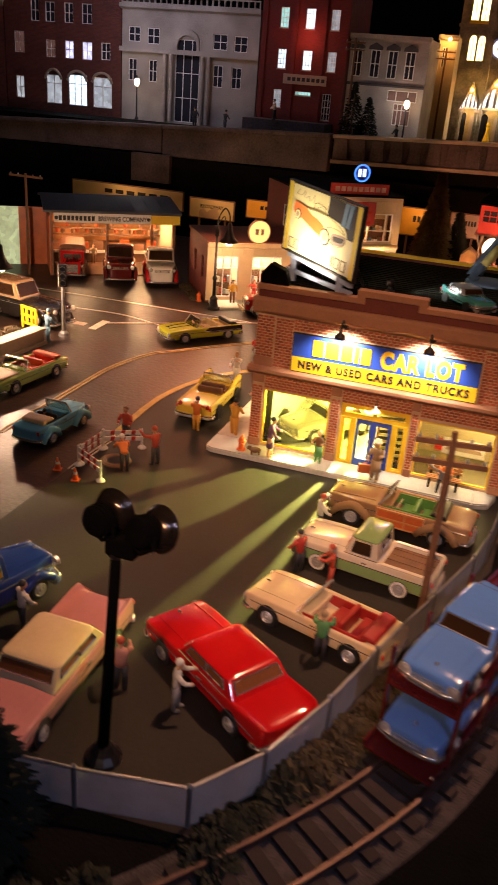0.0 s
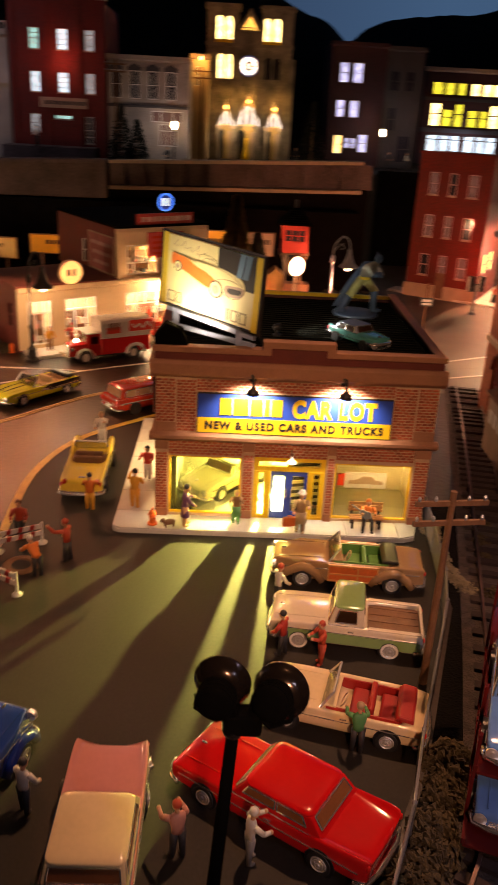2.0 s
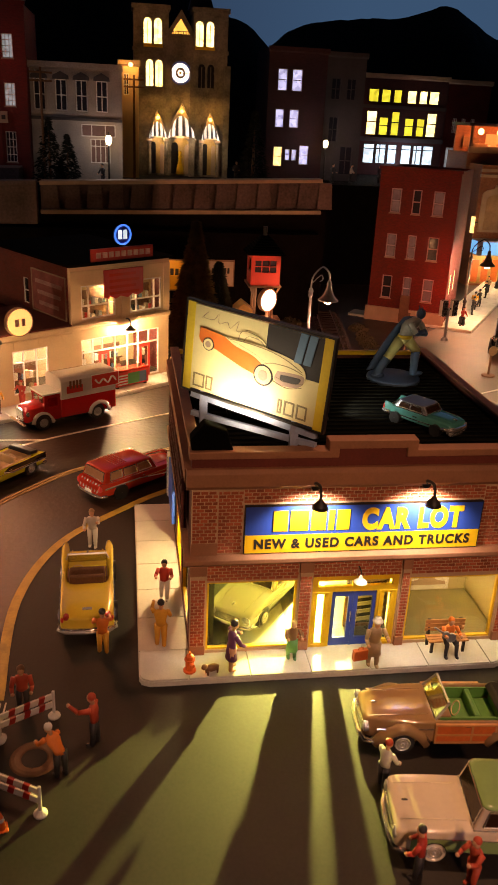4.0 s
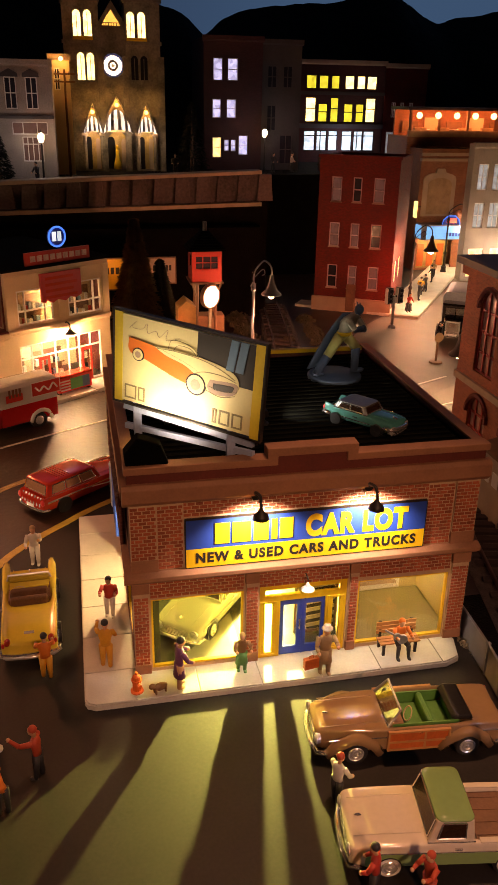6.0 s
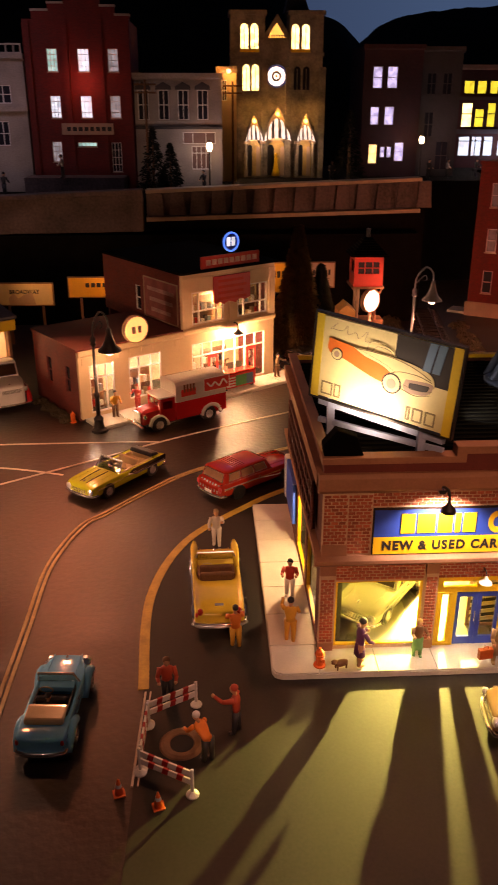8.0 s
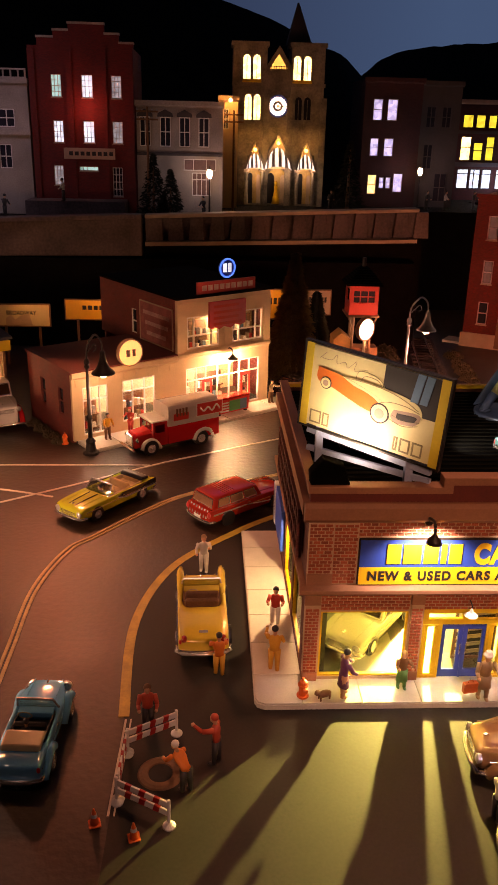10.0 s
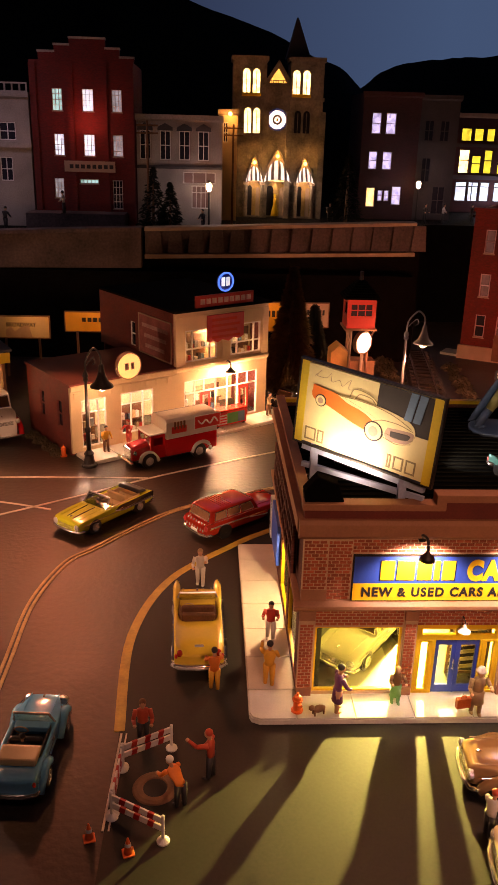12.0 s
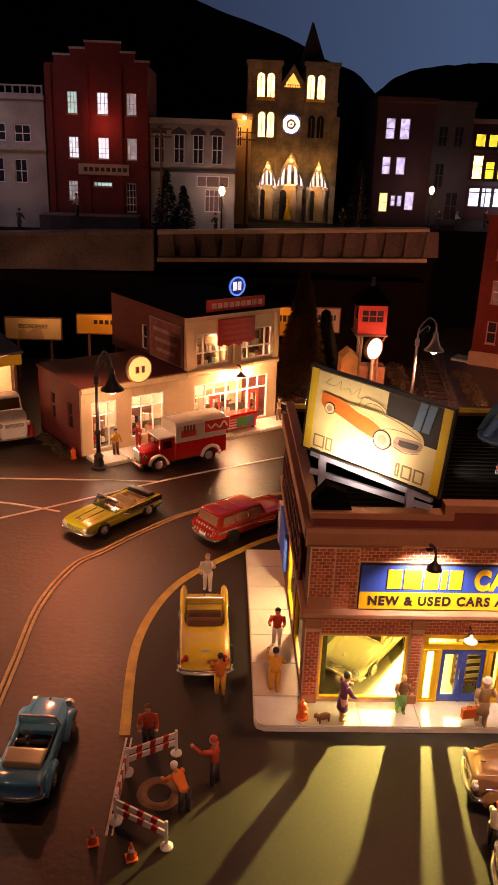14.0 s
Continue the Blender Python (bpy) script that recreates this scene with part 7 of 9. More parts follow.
for a, b in ((-2.2, 6.0), (11.9, 20.0)):
    part("tower_body", box(box(box(bmesh.new(), a, a + 1, ty, ty + 8, 24, 61), b - 1, b, ty, ty + 8, 24, 61), a + 1, b - 1, ty + 7, ty + 8, 24, 61), "church", ch)
    part("tower_cap", B(a - 0.4, b + 0.4, ty - 1.4, ty + 8.2, 61.2, 62.2), "church", ch)
    part("string_course", B(a - 0.3, b + 0.3, ty - 1.4, ty - 1.0, 52.4, 53.2), "church", ch)
    part("string_course", B(a - 0.3, b + 0.3, ty - 1.4, ty - 1.0, 42.6, 43.2), "church", ch)
    part("buttress", B(a - 0.8, a + 0.6, ty - 1.8, ty - 1.0, 24, 50), "church", ch)
    part("buttress", B(b - 0.6, b + 0.8, ty - 1.8, ty - 1.0, 24, 50), "church", ch)
part("nave", B(0, 18, ty + 8, ty + 40, 24, 48), "church", ch)
part("gable", prism(bmesh.new(), [(5.6, 56.5), (9.0, 61.6), (12.3, 56.5)], ty, ty + 1, "xz"), "church", ch)
part("nave_roof", prism(bmesh.new(), [(-1, 47), (9, 58), (19, 47)], ty + 8.1, ty + 42, "xz"), "slate", ch)
part("spire", loft(bmesh.new(), [[(11.0, ty + 3, 62.2), (17.0, ty + 3, 62.2), (17.0, ty + 9, 62.2), (11.0, ty + 9, 62.2)], [(13.4, ty + 5.9, 71.5), (13.8, ty + 5.9, 71.5), (13.8, ty + 6.2, 71.5), (13.4, ty + 6.2, 71.5)]]), "slate", ch, "dark pointed spire")


def arch(x0, x1, z0, z1, n=8):
    r = (x1 - x0) / 2
    return [(x0, z0), (x1, z0), (x1, z1 - r * 1.3)] + [(x0 + r + r * math.cos(t), z1 - r * 1.3 + 1.3 * r * math.sin(t)) for t in [math.pi * i / n for i in range(1, n)]] + [(x0, z1 - r * 1.3)]


for h in lw_holes + rt_holes:
    lit = not (h in rt_holes[2:])
    wp = part("window", prism(bmesh.new(), [(h[0] - 0.1, h[2] - 0.1), (h[1] + 0.1, h[2] - 0.1), (h[1] + 0.1, h[3] + 0.1), (h[0] - 0.1, h[3] + 0.1)], ty - 0.45, ty - 0.35, "xz"), "church", ch)
    part("pane", prism(bmesh.new(), arch(*h[:2], h[2], h[3]), ty - 0.6, ty - 0.45, "xz"), "lit_yellow" if lit else "dark_pane", wp)
    part("mullion", B((h[0] + h[1]) / 2 - 0.07, (h[0] + h[1]) / 2 + 0.07, ty - 0.75, ty - 0.6, h[2], h[3] - 0.6), "church", wp)
# sills take a yellow colour for the window light that falls on them
for a, b in ((0.0, 4.6), (12.2, 16.9)):
    part("belfry_sill", B(a, b, ty - 1.7, ty - 0.9, 53.2, 53.9), "sign_yellow", ch, bevel=0.06)
part("gable_window", prism(bmesh.new(), [(6.8, 56.4), (11.0, 56.4), (10.2, 57.6), (8.9, 59.6), (7.8, 58.2)], ty - 0.15, ty - 0.02, "xz"), "lit_amber", ch)
part("gable_rail", rim(bmesh.new(), 6.5, 11.3, 55.9, 57.0, ty - 0.6, ty - 0.4, 0.14, bars=[i / 8 for i in range(1, 8)]), "church", ch)
rw2 = part("rose_window", lathe(bmesh.new(), [(2.6, -1.2), (2.6, -0.1), (2.25, -0.1), (2.15, -0.6)], (8.9, ty, 48.0), 26, axis="y", ring=True), "blue_trim", ch)
part("pane", lathe(bmesh.new(), [(2.3, -0.3), (2.3, -0.1)], (8.9, ty, 48.0), 26, axis="y"), "lit_rose", rw2)
for i in range(6):
    t = math.pi * i / 6
    part("spoke", rod(bmesh.new(), (8.9 - 2.2 * math.cos(t), ty - 0.4, 48 - 2.2 * math.sin(t)), (8.9 + 2.2 * math.cos(t), ty - 0.4, 48 + 2.2 * math.sin(t)), 0.05, n=5), "sign_yellow", rw2)
part("rose_boss", lathe(bmesh.new(), [(1.2, -0.5), (1.2, -0.35), (0.7, -0.35), (0.7, -0.5)], (8.9, ty, 48.0), 20, axis="y", ring=True), "stone_trim", rw2)
for cx, hw, z1, yy, tall in ((3.5, 1.9, 39.4, ty - 1, 3.9), (9.3, 2.9, 41.0, ty, 5.4), (16.2, 1.9, 39.4, ty - 1, 3.9)):
    part("portal_gable", prism(bmesh.new(), [(cx - hw * 0.95, 33.4), (cx - hw * 0.8, z1 - 3.6), (cx, z1), (cx + hw * 0.8, z1 - 3.6), (cx + hw * 0.95, 33.4)], yy - 0.8, yy - 0.1, "xz"), "cream", ch, "pale stone gable above a portal")
    for s_ in (-1, 1):
        part("gable_moulding", rod(bmesh.new(), (cx, yy - 0.9, z1 + 0.3), (cx + s_ * hw * 1.05, yy - 0.9, z1 - 4.4), 0.22, n=6), "church", ch)
    part("gable_lamp", ball(bmesh.new(), (cx, yy - 1.3, z1 - 1.5), 0.45, (1, 0.7, 1), 10), "bulb_amber", ch)
    n = 12
    # white canopy stripes glow themselves to stand in for light from inside
    cp = bmesh.new()
    for i in range(n):
        arc = lambda q: [(cx + hw * 1.15 * math.cos(q) * g, yy - 0.8 - 3.0 * f, 33.1 + tall * math.sin(q) * (1 - f) ** 0.5) for f, g in ((0.0, 0.8), (0.3, 0.95), (0.65, 1.02), (0.97, 1.05))]
        loft(cp, [arc(math.pi * (0.02 + 0.96 * i / n)), arc(math.pi * (0.02 + 0.96 * (i + 1) / n))], i % 2, caps=False, closed=False)
    part("canopy", cp, ["lit_canopy", "tin"], ch, "white and grey striped entrance canopy, its inner light put into glowing stripes")
    part("portal", prism(bmesh.new(), arch(cx - hw * 0.9, cx + hw * 0.9, 25, 33.6), yy + 0.3, yy + 0.5, "xz"), "portal_gold", ch)
    part("door", prism(bmesh.new(), arch(cx - hw * 0.85, cx - hw * 0.25, 25, 32.4), yy + 0.05, yy + 0.3, "xz"), "black", ch, "dark open door")
    part("door_leaf", prism(bmesh.new(), arch(cx + hw * 0.3, cx + hw * 0.8, 25, 32.0), yy + 0.05, yy + 0.3, "xz"), "stone_trim", ch)
    for s_ in (-1, 1):
        part("column", rod(bmesh.new(), (cx + s_ * hw * 1.08, yy - 0.8, 25), (cx + s_ * hw * 1.08, yy - 0.8, 33.2), 0.5, 0.45, 10), "church", ch)
        part("capital", B(cx + s_ * hw * 1.08 - 0.65, cx + s_ * hw * 1.08 + 0.65, yy - 1.4, yy - 0.2, 32.6, 33.3), "stone_trim", ch, bevel=0.1)
    lamp("POINT", cx, yy - 2.6, z1 - 0.6, 0.03, (1.0, 0.56, 0.14), 0.4)
    lamp("POINT", cx, yy - 2.6, 33.2, 0.045, (1.0, 0.78, 0.45), 0.4)
fig = lathe(bmesh.new(), [(1.0, 0), (0.85, 1.2), (0.45, 2.8), (0.35, 3.6), (0.5, 4.2), (0.2, 4.6)], n=12)
ball(fig, (0, 0, 5.0), 0.42, (1, 1, 1.15), 10)
tidy("portal_statue", fig, "sign_yellow", 9.0, ty - 0.9, 25.0, 0, "pale gilded statue standing in the church portal", "statue", smooth=True)
lamp("POINT", 9, ty - 12, 44, 0.016, (1.0, 0.70, 0.38), 1.0)
# orange-lit corner house beside the church
ho = house("corner_house", -5.6, -1.2, 150, 49.5, 12, "cream", [(-4.6, -3.4, 42.5, 47, "dark_pane")], "narrow corner house lit by an orange lamp", cap="church")
lamp("POINT", -3.2, 147.0, 48.5, 0.11, (1.0, 0.50, 0.12), 0.4)
tagged(part("porch_lamp", ball(bmesh.new(), (-3.0, 148.6, 48.8), 0.5), "bulb_orange"), "orange porch lamp on the corner house", "lamp")
# houses right of the church
wins = [(33.1, 35.5, 45.4, 50.4, "lit_lilac"), (36.7, 39.3, 45.4, 50.4, "lit_lilac"), (32.9, 35.1, 36.9, 41.2, "lit_lilac"), (36.5, 38.9, 36.9, 41.2, "lit_lilac"), (32.9, 35.2, 27.6, 32.4, "lit_warm"), (35.9, 37.2, 29.1, 31.8, "lit_lilac"), (37.6, 38.9, 29.1, 31.8, "lit_lilac"), (39.6, 42.0, 28.2, 32.8, "lit_lilac")]
house("purple_house", 30.8, 45.4, 162, 55.0, 20, "brick_dim", wins, "dark purple-red brick town house with pale lit windows", rows=(0.5,), bars=(), cap="brick_dim")
house("grey_house", 45.6, 55.6, 163, 54.6, 18, "grey_wall", [(47, 49.4, 44, 49, "dark_pane"), (51, 53.4, 44, 49, "dark_pane"), (47, 49.4, 34, 40, "dark_pane"), (50.5, 53.8, 26, 33, "dark_pane")], "plain grey town house with dark windows", cap="grey_wall", frame_mat="grey_wall")
c1 = ((64.5, 67.7), (68.3, 71.2), (71.9, 74.5), (76.0, 78.9), (79.6, 82.2), (82.6, 85.7))
wins = [(a, b, 44.2, 47.9, "lit_green" if i < 3 else "lit_yellow", (), ()) for i, (a, b) in enumerate(c1)]
wins += [(a, b, 35.4, 42.1 if i in (0, 2, 5) else 40.5, "lit_green" if i not in (0, 5) else "lit_yellow", (), (0.55,)) for i, (a, b) in enumerate(c1)]
wins += [(a - 0.2, b + 0.1, 27.6, 33.2, "lit_white", (0.4,) if i in (1, 4) else (), (0.75,)) for i, (a, b) in enumerate(c1)]
yb = house("office_block", 62.0, 88.0, 190, 51.5, 22, "brick_dim", wins, "dark brick office block with rows of yellow windows", frame_mat="ink", w=0.25)
part("shop_fascia", B(62.0, 88.0, 189.2, 190, 33.8, 35.0), "slate", yb)
part("floor_band", B(62.0, 88.0, 189.5, 190, 42.7, 43.6), "grey_wall", yb)
house("brown_house", 88.2, 101.0, 190, 51.0, 20, "brick_far", [(90.5, 91.8, 37, 41, "lit_dim"), (93.2, 94.4, 37, 41, "lit_dim"), (96, 97.2, 37, 41, "lit_dim"), (89.5, 92.5, 27, 33, "lit_grey"), (94, 98, 27, 33, "lit_grey")], "brown brick house with a pale shop front")
lamp("POINT", 75, 184, 30, 0.14, (0.75, 0.85, 1.0), 1.0)
# bank and brown block left of the fire station
wins = [(a, b, c, d, "dark_pane") for a, b, c, d in ((-80.2, -77.0, 42.8, 46.2), (-75.0, -71.7, 42.5, 46.1), (-57.3, -53.6, 42.2, 45.7), (-51.8, -48.4, 42.0, 45.5), (-80.2, -77.8, 33.8, 38.9), (-74.5, -72.2, 33.8, 38.9), (-57.0, -54.4, 33.8, 38.8), (-52.1, -49.5, 33.8, 38.6))]
bk = house("bank", -82.0, -45.4, 128, 51.0, 20, "white_wall", wins + [(-67.2, -60.6, 25, 44.0, "dark_pane", (0.33, 0.67), (0.3, 0.6))], "pale stone bank with a tall arched entrance", cap="white_wall", caps=1.2)
part("arch_head", prism(bmesh.new(), [(-67.2, 41.0), (-67.0, 43.2)] + [(-63.9 + 3.3 * math.cos(math.pi * (1 - i / 8)), 43.0 + 3.3 * math.sin(math.pi * i / 8)) for i in range(1, 8)] + [(-60.8, 43.2), (-60.6, 41.0), (-61.3, 41.0)] + [(-63.9 + 2.6 * math.cos(math.pi * i / 8), 42.6 + 2.4 * math.sin(math.pi * i / 8)) for i in range(9)] + [(-66.5, 41.0)], 127.2, 128, "xz"), "white_wall", bk)
for x in (-70.2, -68.4, -60.0, -58.4):
    part("column", rod(bmesh.new(), (x + 0.5, 127.2, 25), (x + 0.5, 127.2, 40.5), 0.65, 0.55, 12), "white_wall", bk)
part("entablature", B(-82.3, -45.1, 126.9, 128, 40.5, 41.6), "white_wall", bk)
part("balustrade", rim(bmesh.new(), -82, -45.4, 51.3, 53.2, 127.4, 127.9, 0.3, bars=[i / 24 for i in range(1, 24)]), "white_wall", bk)
part("parapet_panel", B(-72, -56, 127.6, 128.6, 53.2, 55), "white_wall", bk)
wins = [(a, b, c, d, m) for a, b, c, d, m in ((-113.8, -110.7, 38.3, 43.4, "lit_dim"), (-104.2, -101.4, 37.7, 41.8, "lit_dim"), (-98.6, -96.0, 37.7, 41.9, "lit_lilac"), (-93.5, -90.6, 37.7, 41.9, "lit_lilac"), (-88.0, -85.4, 38, 42, "dark_pane"), (-113.8, -111.2, 27.2, 32.7, "lit_grey"), (-108.5, -106, 46, 51, "dark_pane"), (-104.2, -101.4, 46, 50.6, "dark_pane"), (-98.6, -96.0, 46, 50.6, "dark_pane"), (-93.5, -90.6, 46, 50.6, "dark_pane"))]
bb2 = house("brown_block", -116.5, -82.4, 128, 55.0, 20, "brick_dark", wins + [(-104.4, -99.7, 26.5, 33.6, "lit_grey", (0.5,), (0.7,)), (-97.7, -92.2, 26.5, 34.0, "lit_white", (0.33, 0.67), (0.7,)), (-90.4, -84.9, 26.5, 33.8, "lit_grey", (0.5,), (0.7,))], "dark brown brick block with arched shop windows")
for a, b in ((-104.4, -99.7), (-97.7, -92.2), (-90.4, -84.9)):
    part("arch_hood", tube(bmesh.new(), curve([(a - 0.2, 127.7, 32.5), (a + 0.8, 127.7, 34.2), ((a + b) / 2, 127.7, 34.9), (b - 0.8, 127.7, 34.2), (b + 0.2, 127.7, 32.5)], 4), 0.35, 6), "stone_trim", bb2)
house("end_block", -150, -117, 128, 50, 20, "brick_dark", [(-140, -137, 36, 42, "dark_pane"), (-128, -125, 36, 42, "lit_dim")], "dark brick block at the end of the row")
lamp("AREA", -70, 100, 62, 0.38, (0.72, 0.75, 1.0), 20, (-75, 128, 38))


def post_lamp(x, y, z, power, colour=COOL, h=8.5):
    g = thing("post_lamp", x, y, z, 0, "black post lamp with a glowing white globe", "street lamp", "post lamps")
    part("post", lathe(bmesh.new(), [(0.5, 0), (0.5, 0.3), (0.22, 0.8), (0.15, h - 0.9), (0.3, h - 0.8)], n=10), "iron", g)
    part("globe", lathe(bmesh.new(), [(0.3, h - 0.8), (0.6, h - 0.2), (0.65, h + 0.5), (0.35, h + 1.0)], n=12), "bulb", g)
    part("cap", lathe(bmesh.new(), [(0.45, h + 1.0), (0.2, h + 1.3), (0.05, h + 1.7)], n=10), "iron", g)
    if power:
        lamp("POINT", x, y - 1.2, z + h + 0.2, power, colour, 0.5)


post_lamp(-74.0, 120.5, 25.0, 0.08)
post_lamp(-7.8, 126.0, 25.0, 0.06)
post_lamp(45.2, 157.0, 25.0, 0.08)
for px, py in ((-20.5, 122), (-2.4, 140)):
    p = pole(px, py, 22, "thin dark utility pole in the upper town", arm=2.2, rz=5)
    p.location.z = 0.245
for i, (px, py) in enumerate(((-38, 121), (-9, 124), (22, 150), (47, 155), (52, 156), (60, 158), (-50, 120), (-58, 120))):
    person(px, py, 27.9 if i == 0 else 24.6, 180 + 40 * i, "dim figurine in the upper town", "cloth_white" if i in (0, 4) else "cloth_dark", "cloth_dark", "cloth_dark", h=4.4, group="upper town figurines")

# ---- far hills and painted dusk sky ----
def hill(pts, y, label):
    bm = bmesh.new()
    top = curve([(x, z, 0) for x, z in pts], 6)
    rows = []
    for k in range(8):
        f = k / 7
        row = []
        for i, p in enumerate(top):
            n = noise.noise(Vector((p.x * 0.06, k * 0.9, y * 0.01))) * 1.2 + noise.noise(Vector((p.x * 0.5, k * 2.1, 3))) * 0.5
            row.append((p.x, y - 55 * (1 - f) + n * 2, 20 + (p.y - 20) * (f ** 0.7) + n))
        rows.append(row)
    loft(bm, rows, caps=False, closed=False)
    return tagged(part("hill", bm, "hill", smooth=True), label, "hill", kind="structure")


hill([(-220, 120), (-120, 112), (-70, 102), (-24, 89), (-1, 81), (15, 76), (28, 70), (37, 67), (45, 60), (60, 45), (75, 30)], 250, "dark wooded hill behind the town")
hill([(20, 35), (40, 55), (46, 61), (54, 67), (66, 70), (80, 72), (92, 73), (109, 77), (119, 73), (126, 69), (132, 67), (141, 69), (170, 74), (230, 80)], 256, "dark wooded hill behind the town")
M["sky"] = bpy.data.materials.new("dusk_sky")
M["sky"].use_nodes = True
nt = M["sky"].node_tree
nt.nodes.remove(nt.nodes["Principled BSDF"])
em, rmp, sp, tcn = nt.nodes.new("ShaderNodeEmission"), nt.nodes.new("ShaderNodeValToRGB"), nt.nodes.new("ShaderNodeSeparateXYZ"), nt.nodes.new("ShaderNodeTexCoord")
mr = nt.nodes.new("ShaderNodeMapRange")
mr.inputs["From Min"].default_value, mr.inputs["From Max"].default_value = -0.6, 1.0
rmp.color_ramp.elements[0].color, rmp.color_ramp.elements[1].color = (0.012, 0.024, 0.055, 1), (0.028, 0.082, 0.165, 1)
nt.links.new(tcn.outputs["Object"], sp.inputs[0])
nt.links.new(sp.outputs["X"], mr.inputs["Value"])
nt.links.new(mr.outputs["Result"], rmp.inputs[0])
nt.links.new(rmp.outputs["Color"], em.inputs[0])
em.inputs[1].default_value = 1.0
nt.links.new(em.outputs[0], nt.nodes["Material Output"].inputs[0])
bm = bmesh.new()
loft(bm, [[(-380 + 760 * i / 20, 290 + 60 * (1 - ((i - 10) / 10) ** 2), z) for i in range(21)] for z in (0, 60, 120, 250)], caps=False, closed=False)
tagged(part("backdrop", bm, "sky"), "painted deep blue dusk sky", "backdrop", kind="structure")

# ---- yellow advertising boards behind the store, conifers and clock tower ----
def advert(x0, x1, y, z0, z1, material, label, word=None, post=True):
    t = thing("advert_board", 0, 0, 0, 0, label, "billboard", "trackside boards")
    part("panel", B(x0, x1, y, y + 0.4, z0, z1), material, t)
    part("board_frame", rim(bmesh.new(), x0 - 0.15, x1 + 0.15, z0 - 0.15, z1 + 0.15, y - 0.1, y + 0.45, 0.2), "wood", t)
    for f in (0.2, 0.8):
        x = x0 + f * (x1 - x0)
        part("post", B(x - 0.2, x + 0.2, y + 0.45, y + 0.85, 0, z1 - 0.5), "wood", t)
    if word:
        text(word, 1.1, (x0 + x1) / 2, y - 0.03, z1 - 1.9, "ink", t, width=min(5.5, (x1 - x0) * 0.6))
    else:
        for i in range(6):
            part("name_bar", B(x0 + (x1 - x0) * (0.3 + 0.1 * i), x0 + (x1 - x0) * (0.37 + 0.1 * i), y - 0.05, y, z0 + (z1 - z0) * 0.5, z0 + (z1 - z0) * 0.72), "ink", t)
    return t


M["advert_yellow"] = mat("advert_yellow", (0.72, 0.38, 0.03), 0.6, var=0.2)
M["advert_cream"] = mat("advert_cream", (0.60, 0.50, 0.28), 0.6, var=0.2)
a1 = advert(-47.8, -37.4, 95, 7.6, 11.6, "advert_cream", "cream trackside billboard with a city picture", "BROADWAY")
part("city_print", prism(bmesh.new(), [(-45.5, 7.7), (-45.5, 9.0), (-44.5, 9.8), (-43.8, 8.8), (-42.6, 9.6), (-41.2, 10.0), (-40.6, 7.7)], 94.93, 95, "xz"), "stone_trim", a1)
advert(-34.4, -24.0, 95, 9.0, 12.6, "advert_yellow", "orange yellow trackside billboard with black letters")
advert(-78, -50, 96, 8.2, 12.2, "advert_cream", "long cream trackside billboard")
advert(-1.0, 7.8, 95, 9.6, 15.0, "advert_yellow", "yellow trackside billboard behind the store")
advert(9.2, 15.0, 95, 10.5, 15.0, "stone_trim", "dim tan trackside billboard beside the conifer")
for x in (-64, -40, -28, 3):
    lamp("POINT", x, 91, 14.5 if x > -20 else 12.6, 0.055, AMBER, 0.3)


def conifer(x, y, h, r, material, label, n=900, z=0.0, seed=1):
    rnd = random.Random(seed)
    t = thing("conifer", x, y, z, 0, label, "tree", "conifers")
    part("trunk", rod(bmesh.new(), (0, 0, 0), (0, 0, h * 0.95), r * 0.12, 0.05, 8), "wood", t)
    vs, fs = [], []
    for i in range(n):
        f = rnd.random() ** 1.4
        zz = h * (0.06 + 0.94 * f)
        rr = r * (1 - f) * rnd.uniform(0.35, 1.08) + 0.08
        an = rnd.uniform(0, 6.283)
        c = Vector((rr * math.cos(an), rr * math.sin(an), zz))
        d = Vector((math.cos(an), math.sin(an), rnd.uniform(-0.5, 0.25))).normalized()
        s = d.cross(Vector((0, 0, 1))).normalized()
        L, W = min(0.9, r * rnd.uniform(0.14, 0.26)), min(0.22, r * rnd.uniform(0.04, 0.09))
        u = d.cross(s) * W * 0.5
        b = len(vs)
        vs += [c - d * L * 0.4 - s * W, c - d * L * 0.4 + s * W, c + d * L + u, c + d * L * 0.2 - u * 2]
        fs += [(b, b + 1, b + 2), (b, b + 2, b + 3), (b + 1, b + 3, b + 2), (b, b + 3, b + 1)]
    me = bpy.data.meshes.new("crown")
    me.from_pydata([v * K for v in vs], [], fs)
    me.materials.append(M[material])
    ob = new("crown", me)
    ob.parent = t
    return t


conifer(7.2, 86, 23.0, 5.2, "pine_brown", "tall brown conifer behind the grocery store", 9000, seed=2)
conifer(11.5, 88, 16.0, 4.0, "pine", "dark conifer near the clock tower", 4000, seed=3)
conifer(0.6, -52.0, 15.5, 6.0, "pine", "dark green conifer outside the lot fence", 9000, z=-3.0, seed=4)

tw = thing("crossing_tower", 18.0, 80.0, 0, 0, "red crossing tower with dark roof and lit round sign", "signal tower")
for x, y in ((-1.4, -1.4), (1.4, -1.4), (-1.4, 1.4), (1.4, 1.4)):
    part("leg", rod(bmesh.new(), (x * 1.2, y * 1.2, 0), (x, y, 14.4), 0.25, n=6), "wood", tw)
part("cabin", wall(bmesh.new(), -2.4, 2.4, 14.2, 19.2, -2.4, -2.1, [(-1.9, 1.9, 16.2, 18.4)]), "tower_red", tw)
part("cabin", wall(bmesh.new(), -2.1, 2.4, 14.2, 19.2, -2.4, -2.1, [(-1.6, 1.9, 16.2, 18.4)], "yz"), "tower_red", tw)
